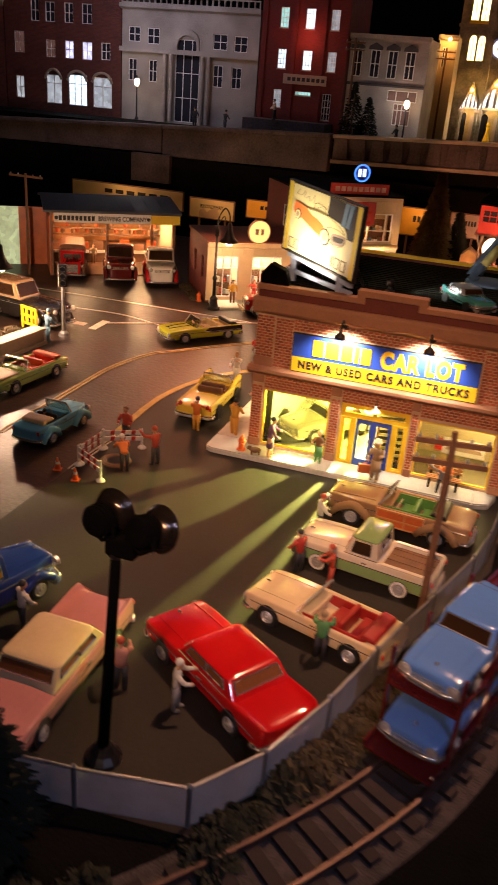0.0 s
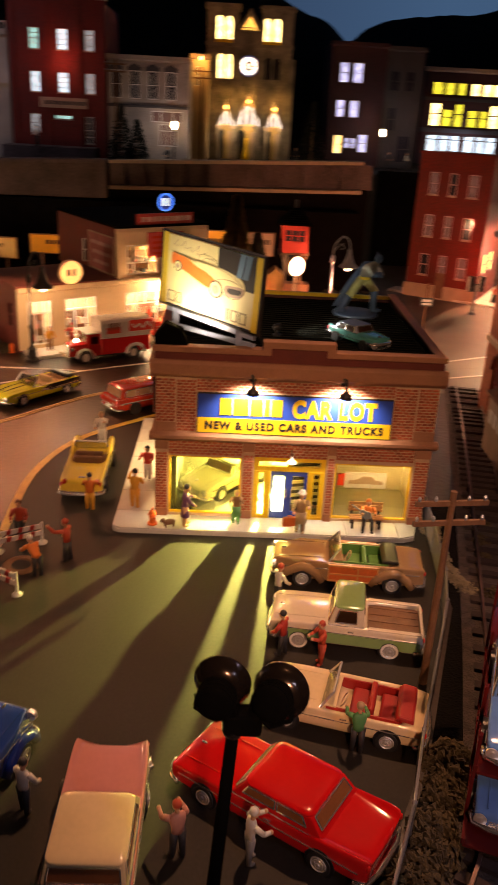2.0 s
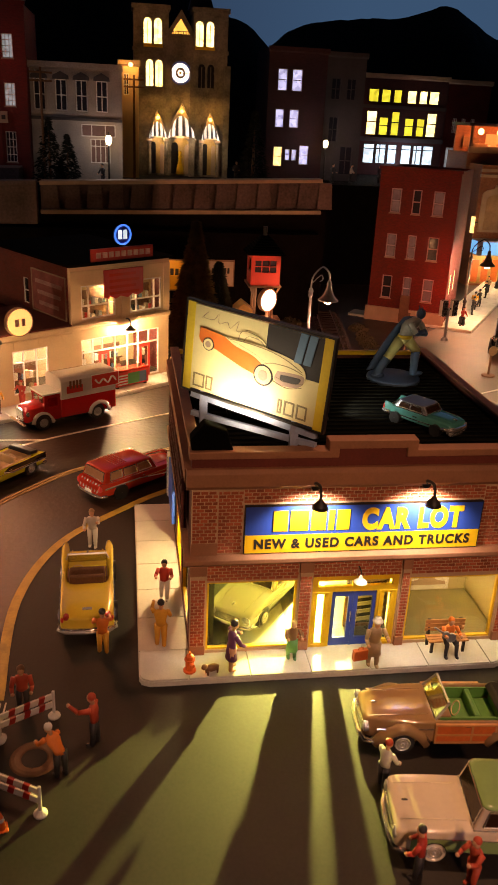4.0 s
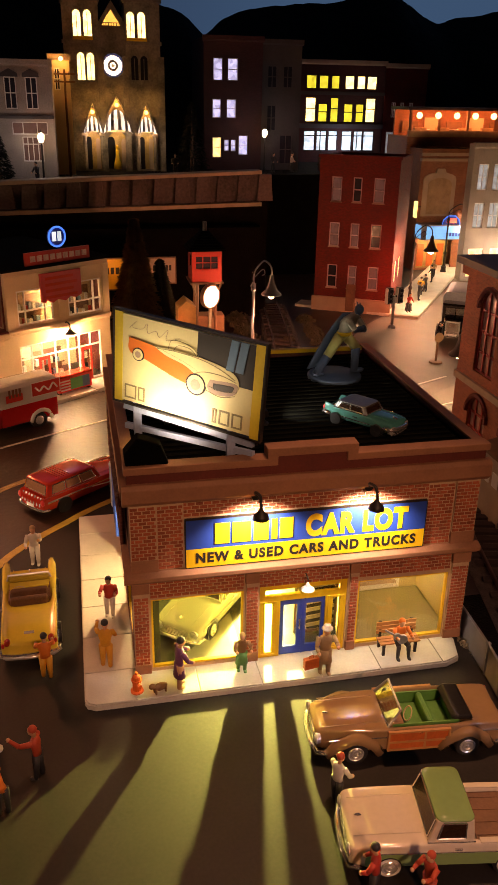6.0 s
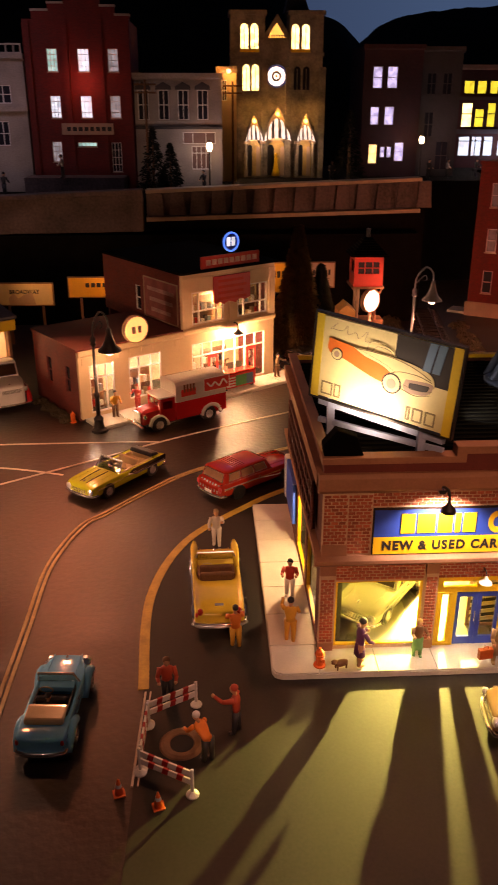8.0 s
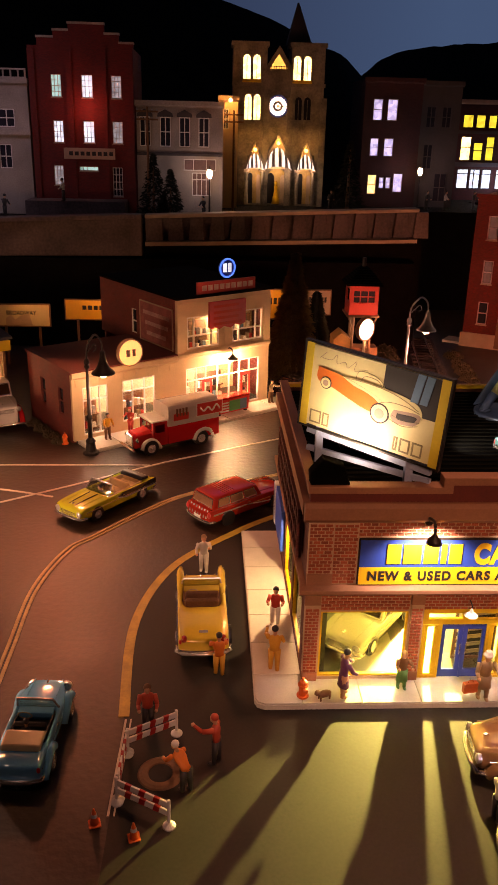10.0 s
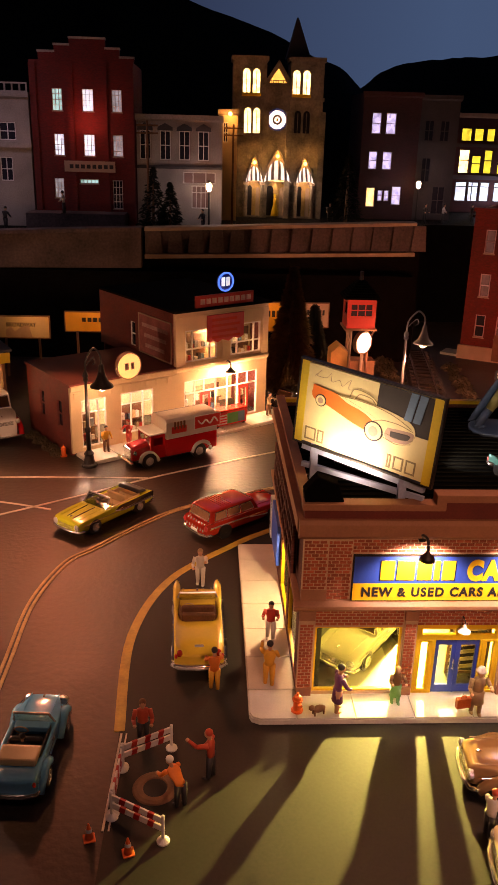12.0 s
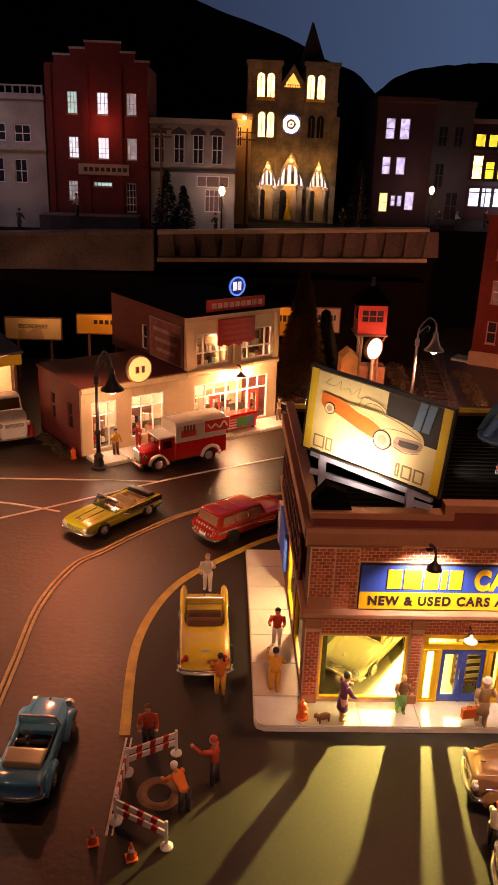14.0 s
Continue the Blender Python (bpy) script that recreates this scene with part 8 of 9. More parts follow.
part("cabin", B(2.1, 2.4, -2.1, 2.4, 14.2, 19.2), "tower_red", tw)
part("cabin_floor", B(-2.7, 2.7, -2.7, 2.7, 13.9, 14.2), "wood", tw)
window(tw, -1.9, 1.9, 16.2, 18.4, -2.35, "tower_red", "dark_pane", 0.14, bars=(0.33, 0.67), rows=(0.5,))
part("roof", loft(bmesh.new(), [[(-3.1, -3.1, 19.2), (3.1, -3.1, 19.2), (3.1, 3.1, 19.2), (-3.1, 3.1, 19.2)], [(-0.6, -0.6, 22.0), (0.6, -0.6, 22.0), (0.6, 0.6, 22.0), (-0.6, 0.6, 22.0)]]), "roof_black", tw)
for k in range(7):
    f = 0.1 + 0.13 * k
    h_ = 3.1 - 2.5 * f
    part("roof_course", B(-h_ - 0.12, h_ + 0.12, -h_ - 0.12, h_ + 0.12, 19.2 + 2.8 * f - 0.1, 19.2 + 2.8 * f), "roof_rib", tw)
part("chimney", rod(bmesh.new(), (0, 0, 22), (0, 0, 23.4), 0.35, n=8), "iron", tw)
part("lower_hut", prism(bmesh.new(), [(-4.6, 0), (-4.6, 9.8), (-3.2, 11.0), (-1.6, 9.8), (-1.6, 0)], -1.5, 2.6, "xz"), "frame_wood", tw, "orange-brown hut below the tower")
part("lower_hut", B(-1.6, 3.2, -0.8, 2.2, 0, 8.2), "wood", tw, "low brown annexe of the hut")
for sx in (-1, 1):
    part("bracket", rod(bmesh.new(), (sx * 1.5, -1.4, 11.5), (sx * 2.4, -2.3, 13.9), 0.16, n=6), "wood", tw)
cs = thing("clock_sign", 18.4, 77.0, 0, 36, "round glowing white clock sign on a pole", "sign")
part("pole", rod(bmesh.new(), (0, 0, 0), (0, 0, 10.2), 0.25, n=8), "stone_trim", cs)
part("face", lathe(bmesh.new(), [(1.75, -0.3), (1.75, 0.3)], (0, 0, 12.0), 26, axis="y"), "bulb_face", cs)
part("rim", lathe(bmesh.new(), [(1.75, -0.4), (1.95, -0.4), (1.95, 0.4), (1.75, 0.4)], (0, 0, 12.0), 26, axis="y", ring=True), "wood", cs)
lamp("POINT", 18.2, 75.6, 12.0, 0.05, WARM, 0.9)

# ---- railway lines: one round the lot, one past the tower ----
def railway(pts, label, gauge=3.2, zt=0.0, n_near=300):
    path = curve([(*p, 0) for p in pts], 14)
    t = thing("railway_track", 0, 0, zt, 0, label, "railway track", kind="structure")
    part("ballast", ribbon(bmesh.new(), path, gauge * 2.1, 0.0, 0.22), "ballast", t)
    side = lambda i: Vector((-(path[min(i + 1, len(path) - 1)] - path[max(i - 1, 0)]).y, (path[min(i + 1, len(path) - 1)] - path[max(i - 1, 0)]).x, 0)).normalized()
    for s in (-0.5, 0.5):
        part("rail", ribbon(bmesh.new(), [p + side(i) * s * gauge for i, p in enumerate(path)], 0.22, 0.5, 0.95), "rail_steel", t)
    me = None
    dist = 0.0
    for i in range(1, len(path)):
        seg = (path[i] - path[i - 1]).length
        dist += seg
        if dist >= 1.5:
            dist = 0.0
            if me is None:
                tie = part("tie", B(-0.4, 0.4, -gauge * 0.8, gauge * 0.8, 0, 0.35), "tie_wood", t)
                me = tie.data
            else:
                tie = new("tie", me)
                tie.parent = t
            d = path[i] - path[i - 1]
            tie.matrix_basis = pose(path[i].x * K, path[i].y * K, 0.18 * K, 0, 0, math.degrees(math.atan2(d.y, d.x)))
    return t



conifer(-19.5, 122.5, 13, 3.4, "pine", "dark conifer before the white building", z=24.5, seed=21)
conifer(-16.0, 123.5, 10, 3.0, "pine", "dark conifer before the white building", z=24.5, seed=22)
conifer(26.0, 150.0, 16, 4.0, "pine", "dark conifer beside the church", z=24.5, seed=23)
railway([(10, -58), (18.6, -48.0), (24.6, -38.1), (28.2, -26), (32.0, -10), (35.5, 6), (40.0, 27), (43.5, 45)], "dark railway track curving round the car lot", zt=-0.1)
railway([(30.5, 72), (33.7, 88.5), (36.5, 106), (38.2, 118)], "railway track running past the clock tower")
tagged(part("track_bed", prism(bmesh.new(), [(-40, -63.5), (60, -63.5), (60, 6), (42, 6), (28, 6), (26.9, -14), (20.6, -33), (13.5, -48.2), (-14, -50.6), (-40, -52)], 0.0, 0.04), "earth"), "dark earth and scrub beside the track", "ground", kind="structure")


def shrub(x, y, z, r, material, label, seed, n=260):
    rnd = random.Random(seed)
    bm = bmesh.new()
    t = thing("shrub", x, y, z, 0, label, "shrub", "shrubs")
    vs, fs = [], []
    for i in range(n):
        d = Vector((rnd.gauss(0, 1), rnd.gauss(0, 1), abs(rnd.gauss(0, 0.8)))).normalized()
        c = d * r * rnd.uniform(0.55, 1.05)
        c.z *= 0.75
        s = r * rnd.uniform(0.10, 0.22)
        u = d.orthogonal().normalized() * s
        w = d.cross(u)
        b = len(vs)
        vs += [c + u, c - u * 0.5 + w, c - u * 0.5 - w, c + d * s * 0.9]
        fs += [(b, b + 1, b + 3), (b + 1, b + 2, b + 3), (b + 2, b, b + 3), (b, b + 2, b + 1)]
    me = bpy.data.meshes.new("foliage")
    me.from_pydata([v * K for v in vs], [], fs)
    me.materials.append(M[material])
    ob = new("foliage", me)
    ob.parent = t
    bm.free()
    return t


rnd = random.Random(7)
for i in range(16):
    f = i / 15
    shrub(15.2 + 7.0 * f + rnd.uniform(-0.6, 0.6), -48.6 + 16.5 * f + rnd.uniform(-0.8, 0.8), -0.2, rnd.uniform(1.2, 2.0), "hedge" if i > 5 else "bush", "low dry shrub along the lot fence", 30 + i)
for i in range(14):
    shrub(-8 + 1.7 * i + rnd.uniform(-0.6, 0.6), -53.2 - rnd.uniform(0, 5.0), -0.2, rnd.uniform(1.0, 2.0), "bush", "low dark green shrub outside the fence", 60 + i)
for i in range(8):
    shrub(30.2 + rnd.uniform(-1, 1) + i * 0.5, -22 + 3.3 * i, -0.2, rnd.uniform(0.8, 1.3), "hedge", "low dry shrub beside the track", 80 + i)
for i in range(6):
    shrub(27.6 + 0.25 * i, 82 + 5 * i, -0.2, rnd.uniform(1.4, 2.4), "hedge", "dry brown shrub beside the railway track", 110 + i)
    shrub(40.5 + 0.4 * i, 84 + 4 * i, -0.2, rnd.uniform(1.2, 2.2), "hedge", "dry brown shrub beside the railway track", 120 + i)
for i in range(10):
    shrub(28.4 + rnd.uniform(-0.5, 0.7), -11 + 1.3 * i, -0.1, rnd.uniform(0.6, 1.1), "scrub", "pale dry scrub between fence and track", 130 + i)
for i in range(5):
    shrub(26.5 + 2.2 * i, 74 + 4 * i, -0.2, rnd.uniform(0.9, 1.5), "hedge", "low dry shrub by the crossing", 90 + i)
for i in range(4):
    x, y = on_store(-1.4, 2.0 + 3.0 * i)
    shrub(x, y, -0.1, 1.2, "hedge", "low shrub beside the store's side wall", 95 + i)
shrub(-43.5, 20.0, 0, 1.8, "hedge", "small bush behind the low wall", 101)

# ---- car carrier on the track, with blue cars on two decks ----
cc = thing("auto_carrier", 25.6, -33.2, 0.4, 70, "dark maroon car carrier wagon with two decks", "railway wagon")
for z0, x0 in ((0.9, -7.5), (4.5, -5.6)):
    part("deck", B(x0, 12, -2.2, 2.2, z0, z0 + 0.22), "dark_maroon_car", cc, bevel=0.05)
    for sy in (1, -1):
        part("deck_rail", B(x0, 12, sy * 2.2 - 0.1, sy * 2.2 + 0.1, z0 + 0.22, z0 + 0.6), "dark_maroon_car", cc)
for x in (-5.4, -1, 5, 11.7):
    for sy in (1, -1):
        part("post", B(x - 0.16, x + 0.16, sy * 2.25 - 0.1, sy * 2.25 + 0.1, 0.9, 7.2), "dark_maroon_car", cc)
for x in (-4.5, 9):
    part("bogie", box(rod(rod(bmesh.new(), (x - 1, -1.8, 0.55), (x - 1, 1.8, 0.55), 0.5, n=14), (x + 1, -1.8, 0.55), (x + 1, 1.8, 0.55), 0.5, n=14), x - 1.8, x + 1.8, -1.2, 1.2, 0.5, 0.9), "black", cc)
for z0, back in ((1.52, 1.3), (5.12, 0.0)):
    car("blue_sedan", 25.8 - 0.34 * back, -32.8 - 0.94 * back, 250, 11.5, 4.0, "blue_gloss", "glossy blue car riding on the car carrier", z=z0, belt=1.9, top=3.0, group="cars on the carrier", r=0.7)

# ---- right-hand street: red warehouse, theatre, brick station ----
RA = -29.0
rb = thing("red_warehouse", 47.0, 114.0, 0, RA, "three-storey red brick warehouse with pale windows", "town building")
W3, H3, D3 = 16.2, 31.0, 20
cols, rws = ((2.6, 4.7), (7.0, 8.8), (11.2, 13.4)), ((5.0, 9.8), (13.6, 18.4), (22.6, 27.4))
holes = [(c[0], c[1], r[0], r[1]) for r in rws for c in cols]
part("front_wall", wall(bmesh.new(), 0, W3, 0, H3, 0, 0.6, holes), "brick_far", rb)
part("side_wall", wall(bmesh.new(), 0.6, D3, 0, H3, W3 - 0.6, W3, [(4, 6.6, 6, 10.5), (10, 12.6, 6, 10.5)], "yz"), "brick_far", rb)
part("side_wall", B(0, 0.6, 0.6, D3, 0, H3), "brick_far", rb)
part("back_wall", B(0.6, W3 - 0.6, D3 - 0.6, D3, 0, H3), "brick_far", rb)
part("roof", B(0.6, W3 - 0.6, 0.6, D3 - 0.6, H3 - 1.2, H3 - 0.8), "roof_black", rb)
part("plinth", B(-0.4, W3 + 0.3, -0.5, 0, 0, 3.0), "stone_trim", rb)
part("cornice", B(-0.3, W3 + 0.3, -0.5, 0.6, H3, H3 + 0.6), "brick_far", rb)
for j, r in enumerate(rws):
    for i, c in enumerate(cols):
        window(rb, c[0], c[1], r[0], r[1], 0.15, "lilac_frame", "lit_dim" if (i + j) % 3 else "dark_pane", 0.22, bars=(), rows=(0.5,), sill="stone_trim")
for a, b, c, d in ((4, 6.6, 6, 10.5), (10, 12.6, 6, 10.5)):
    window(rb, a, b, c, d, W3 - 0.4, "lilac_frame", "lit_warm", 0.2, plane="yz", rows=(0.5,))
part("door", B(7.0, 9.0, -0.6, -0.5, 0.3, 6.0), "wood", rb)
rsw = thing("street_sidewalk", 66.0, 103.5, 0, 56, "pale sidewalk along the theatre street", "sidewalk", kind="structure")
part("kerb", B(-1.5, 62, -1.0, 7.5, 0, 0.4), "concrete", rsw)
for i in range(12):
    part("slab", B(-1.4 + 5.1 * i, 3.6 + 5.1 * i, -0.9, 7.4, 0.4, 0.55), "concrete", rsw)
part("slab", B(-1.4, 3.0, 7.5, 26, 0.0, 0.5), "concrete", rsw)
sr = [(46, 42), (52, 70), (62, 90), (82, 112), (112, 160)]
tagged(part("street", ribbon(bmesh.new(), curve(sr, 8), 24, 0.0, 0.03), "street"), "pale concrete street running to the theatre", "road", kind="structure")
tagged(part("street", ribbon(bmesh.new(), [(20, 62), (44, 66), (62, 78)], 20, 0.0, 0.045), "street"), "pale concrete cross street by the crossing", "road", kind="structure")
line("road_marking", [(44, 60), (56, 66)], 0.4, "white_line", "white stop line on the concrete street", 0.1)
line("road_marking", [(40, 50), (54, 55)], 0.4, "white_line", "white stop line on the concrete street", 0.1)
# theatre with marquee
th = thing("theatre", 85.0, 151.6, 0, 0, "theatre with a tan arched front and lit blue marquee", "theatre")
TW = 14.5
part("front_wall", wall(bmesh.new(), 0, TW, 0, 30.5, 0, 0.6, [(1.0, 11, 0.5, 8.2)]), "brick_orange", th)
part("body", box(box(box(bmesh.new(), 0, 0.6, 0.6, 20, 0, 30.5), TW - 0.6, TW, 0.6, 20, 0, 30.5), 0.6, TW - 0.6, 6.0, 6.6, 0, 30.5), "brick_orange", th)
part("roof", B(0.6, TW - 0.6, 0.6, 19, 30, 30.5), "roof_black", th)
ar = [(-3.2, 14.6), (3.2, 14.6), (3.2, 22.0)] + [(3.2 * math.cos(t), 22.0 + 1.6 * math.sin(t)) for t in [math.pi * i / 8 for i in range(1, 8)]] + [(-3.2, 22.0)]
part("arch_panel", prism(bmesh.new(), [(5.4 + x * 1.38, z + (1.3 if z > 15 else -0.6)) for x, z in ar], -0.5, 0, "xz"), "stone_trim", th)
part("arch_keystone", prism(bmesh.new(), [(4.0, 24.8), (4.4, 25.8), (6.4, 25.8), (6.8, 24.8)], -0.7, 0, "xz"), "stone_trim", th)
part("arch_inset", prism(bmesh.new(), [(5.4 + x, z) for x, z in ar], -0.75, -0.5, "xz"), "wood_pale", th)
part("cornice", B(-0.4, TW + 0.4, -1.0, 0, 27.6, 28.3), "stone_trim", th)
part("cornice", B(-0.2, TW + 0.2, -0.7, 0, 28.9, 29.6), "stone_trim", th)
mq = part("marquee", prism(bmesh.new(), [(0.0, -0.2), (0.0, -4.2), (1.0, -5.0), (11.5, -5.0), (11.5, -0.2)], 8.6, 12.4), "tin", th)
part("marquee_face", B(1.0, 11.4, -5.2, -5.02, 8.9, 12.1), "marquee", mq)
part("marquee_face", B(-0.15, -0.02, -4.0, -0.4, 8.9, 12.1), "marquee", mq)
for i in range(5):
    part("letter_bar", B(6.4 + i * 0.85, 7.0 + i * 0.85, -5.3, -5.2, 9.6, 10.5), "sign_blue", mq)
part("marquee_crest", prism(bmesh.new(), [(5.4, 12.4), (5.6, 13.6), (6.8, 14.6), (8.8, 14.6), (9.9, 13.6), (10.2, 12.4)], -4.4, -4.0, "xz"), "sign_blue", th)
part("crest_tube", tube(bmesh.new(), [(5.4, -4.5, 12.5), (5.6, -4.5, 13.6), (6.8, -4.5, 14.6), (8.8, -4.5, 14.6), (9.9, -4.5, 13.6), (10.2, -4.5, 12.5)], 0.14, 6), "neon_blue", th)
part("crest_panel", prism(bmesh.new(), [(6.6, 12.8), (6.7, 13.9), (9.2, 14.0), (9.4, 12.8)], -4.6, -4.4, "xz"), "bulb_red", th)
part("lobby_back", B(1.0, 11, 3.0, 3.3, 0, 8.2), "portal_gold", th)
for x in (2.4, 5.2, 8.0):
    part("lobby_door", B(x, x + 1.8, 2.7, 3.0, 0.5, 6.4), "panel_wood", th)
part("blade_sign", B(-1.6, -1.0, -2.6, -1.4, 14.0, 18.0), "lit_warm", th, "lit upright sign at the corner")
part("bracket", B(-1.0, 0.0, -2.2, -1.8, 16.5, 16.8), "iron", th)
lamp("POINT", 61, 98, 9, 0.38, (1.0, 0.18, 0.08), 0.5)
lamp("POINT", 90, 148.5, 7.4, 0.36, (1.0, 0.78, 0.42), 0.5)
# roof terrace with orange lanterns, above the theatre
rt = thing("roof_terrace", 84.0, 160.0, 0, 0, "roof terrace restaurant lit by orange lanterns", "restaurant")
part("terrace_block", B(0, 34, 0, 14, 0, 33.0), "brick_orange", rt)
part("back_wall", B(0, 34, 10, 10.5, 33.0, 39.5), "brick_orange", rt)
part("canopy_roof", B(-1, 35, -1, 11, 39.5, 40.2), "slate", rt)
for x in (0.5, 8.5, 16.5, 24.5, 33):
    part("post", B(x - 0.3, x + 0.3, -0.3, 0.3, 33, 39.5), "wood", rt)
part("parapet", B(0, 34, -0.4, 0.2, 33, 34.6), "wood_pale", rt)
for i in range(5):
    part("awning_panel", B(2 + 6.4 * i, 6.5 + 6.4 * i, 9.2, 9.5, 34.0, 36.5 + (i % 2)), "cream" if i % 2 else "wood", rt)
    part("bench", B(2.5 + 6.4 * i, 6.0 + 6.4 * i, 2.0, 3.0, 33.0, 35.2), "wood_pale", rt)
for i in range(6):
    part("lantern", ball(bmesh.new(), (2.5 + i * 5.2, -0.8, 38.2), 0.8, (1, 1, 1), 12), "bulb_orange", rt)
for i in range(3):
    lamp("POINT", 90 + 10 * i, 162, 37.4, 0.35, (1.0, 0.36, 0.12), 0.8)
    part("table", lathe(bmesh.new(), [(1.6, 1.6), (1.6, 1.8), (0.2, 1.8), (0.2, 0.2), (0.8, 0)], (6 + 9 * i, 4, 33), 12), "white", rt)
# white row house and near brick station on the right
rh = house("row_house", 92.0, 122.0, 137, 32.5, 3, "white_wall", [(x, x + 2.6, z, z + 6.0, "lit_grey") for z in (22.0, 13.0) for x in (93.6, 97.6, 101.6, 105.6, 109.6)] + [(93.4, 97.4, 1.0, 8.0, "lit_warm"), (99.2, 103.2, 1.0, 8.0, "lit_warm"), (105, 109, 1.0, 8.0, "lit_warm")], "white row house with lit shop windows", z0=0.0, cap="white_wall")
lamp("POINT", 100, 131, 6.0, 0.5, (1.0, 0.86, 0.6), 0.6)
bs = thing("brick_station", 43.4, 8.0, 0, 0, "red brick station with round-arched windows", "station building")
ah = [(4.5, 9.0), (13.0, 17.5), (21.5, 26.0)]


def arch_wall(bm, u0, u1, z0, z1, t0, t1, openings):
    """A wall in the yz plane with arched openings filled in to their arches."""
    wall(bm, u0, u1, z0, z1, t0, t1, [(a, b, c, d) for a, b, c, d in openings], "yz")
    for a, b, c, d in openings:
        r = (b - a) / 2
        for s in (-1, 1):
            pts = [((a + b) / 2 + s * r, d - r), ((a + b) / 2 + s * r, d)] + [((a + b) / 2 + s * r * math.sin(t), d - r + r * math.cos(t)) for t in [math.pi / 2 * i / 6 for i in range(0, 6)]]
            prism(bm, pts, t0, t1, "yz")
    return bm


ops = [(a, b, 12.2, 22.0) for a, b in ah] + [(a, b, 1.0, 9.2) for a, b in ah]
part("side_wall", arch_wall(bmesh.new(), 0, 30, 0, 24.2, 0, 0.7, ops), "brick_station", bs)
part("front_wall", wall(bmesh.new(), 0.7, 26, 0, 24.2, 29.4, 30, [(6, 10, 10, 18), (14, 18, 10, 18)]), "brick_station", bs)
part("back_wall", B(0.7, 26, 0, 0.6, 0, 24.2), "brick_orange", bs)
part("roof", B(-1.2, 27, -1.0, 31.2, 24.2, 25.0), "slate", bs, "overhanging slate-grey flat roof")
part("cornice", B(-0.6, 0, -0.5, 30.5, 23.0, 24.2), "brick_station", bs)
part("string_course", B(-0.4, 0, 0, 30, 10.2, 11.0), "stone_trim", bs)
for a, b, c, d in ops:
    wp = part("window", wall(bmesh.new(), a - 0.05, b + 0.05, c, d, 0.25, 0.4, grid(a, b, c, d, 0.28, (0.33, 0.67), (0.25, 0.5, 0.75)), "yz"), "red_trim", bs, "red arched window frame")
    part("pane", B(0.45, 0.55, a, b, c, d), "pink_pane", wp)
    r = (b - a) / 2
    part("arch_hood", tube(bmesh.new(), [(-0.05, (a + b) / 2 + (r + 0.35) * math.cos(t), d - r + (r + 0.35) * math.sin(t)) for t in [math.pi * i / 10 for i in range(11)]], 0.35, 6), "brick_far", bs)
lean_to = thing("lean_to", 39.4, 8.0, 0, 0, "grey lean-to shed with a row of pale notices", "shed")
part("panel", B(0, 0.4, 0, 14, 0, 7.5), "stone_trim", lean_to, bevel=0.05)
part("end_wall", B(0.4, 3.9, 13.6, 14, 0, 7.5), "stone_trim", lean_to)
part("roof", prism(bmesh.new(), [(-0.4, 7.5), (3.8, 8.6), (3.8, 8.9), (-0.4, 7.8)], -0.4, 14.4, "xz"), "wood", lean_to)
for i in range(3):
    part("notice", B(-0.08, 0, 8.2 + 1.8 * i, 9.4 + 1.8 * i, 4.2, 5.8), "white", lean_to)
goose(66.2, 107.6, 0, 16.4, 3.8, "black street lamp with a scrolled arm by the warehouse", power=1.6, group="street lamps")
goose(54.9, 55.6, 180, 10.5, 2.4, "black street lamp beside the station", power=0.5)
goose(91.4, 145.8, 0, 15.8, 5.2, "black street lamp outside the row house", power=0.7)
signal(58.1, 96.2, 6.6, 10, 2)
sp_ = thing("stop_sign", 57.4, 73.4, 0, 10, "round pale road sign on a wooden post", "road sign")
part("base", lathe(bmesh.new(), [(1.2, 0), (1.1, 0.3), (0.3, 0.4)], n=14), "wood", sp_)
part("post", rod(bmesh.new(), (0, 0, 0.3), (0, 0, 5.2), 0.2, n=8), "wood", sp_)
part("disc", lathe(bmesh.new(), [(0.85, -0.35), (0.85, -0.2)], (0, 0, 4.6), 18, axis="y"), "wood_pale", sp_)
xr = thing("crossing_sign", 44.0, 79.5, 0, 0, "black and white railway crossing board on a post", "road sign")
part("post", rod(bmesh.new(), (0, 0, 0), (0, 0, 9.5), 0.22, n=8), "wood", xr)
part("board", B(-1.3, 1.3, -0.4, -0.2, 5.2, 6.8), "black", xr)
part("writing_bar", box(B(-0.9, 0.9, -0.45, -0.4, 6.0, 6.5), -0.9, 0.9, -0.45, -0.4, 5.4, 5.8), "white", xr)
ft = box_truck("farm_truck", 69.2, 90.8, 239, "dark antique stake truck with a grey cargo box", "black_car", "tin", None, L=11.2, W=4.0, H=6.0, cab_top="black_car", fender="black_car")
ft.matrix_basis = ft.matrix_basis @ Matrix.Scale(1.42, 4)
part("radiator_shell", rim(bmesh.new(), -0.95, 0.95, 1.1, 3.0, 5.3, 5.62, 0.18, "yz"), "hub", ft)
for i, (px, py, c) in enumerate(((72, 116, "cloth_dark"), (74.5, 121, "cloth_yellow"), (77, 124, "cloth_dark"), (83, 134, "cloth_dark"), (86, 140, "cloth_tan"), (65.5, 106, "cloth_red"))):
    person(px, py, 0.55, 60 * i, "figurine walking along the theatre street", c, "cloth_dark", "cloth_dark", h=4.0, group="street figurines")

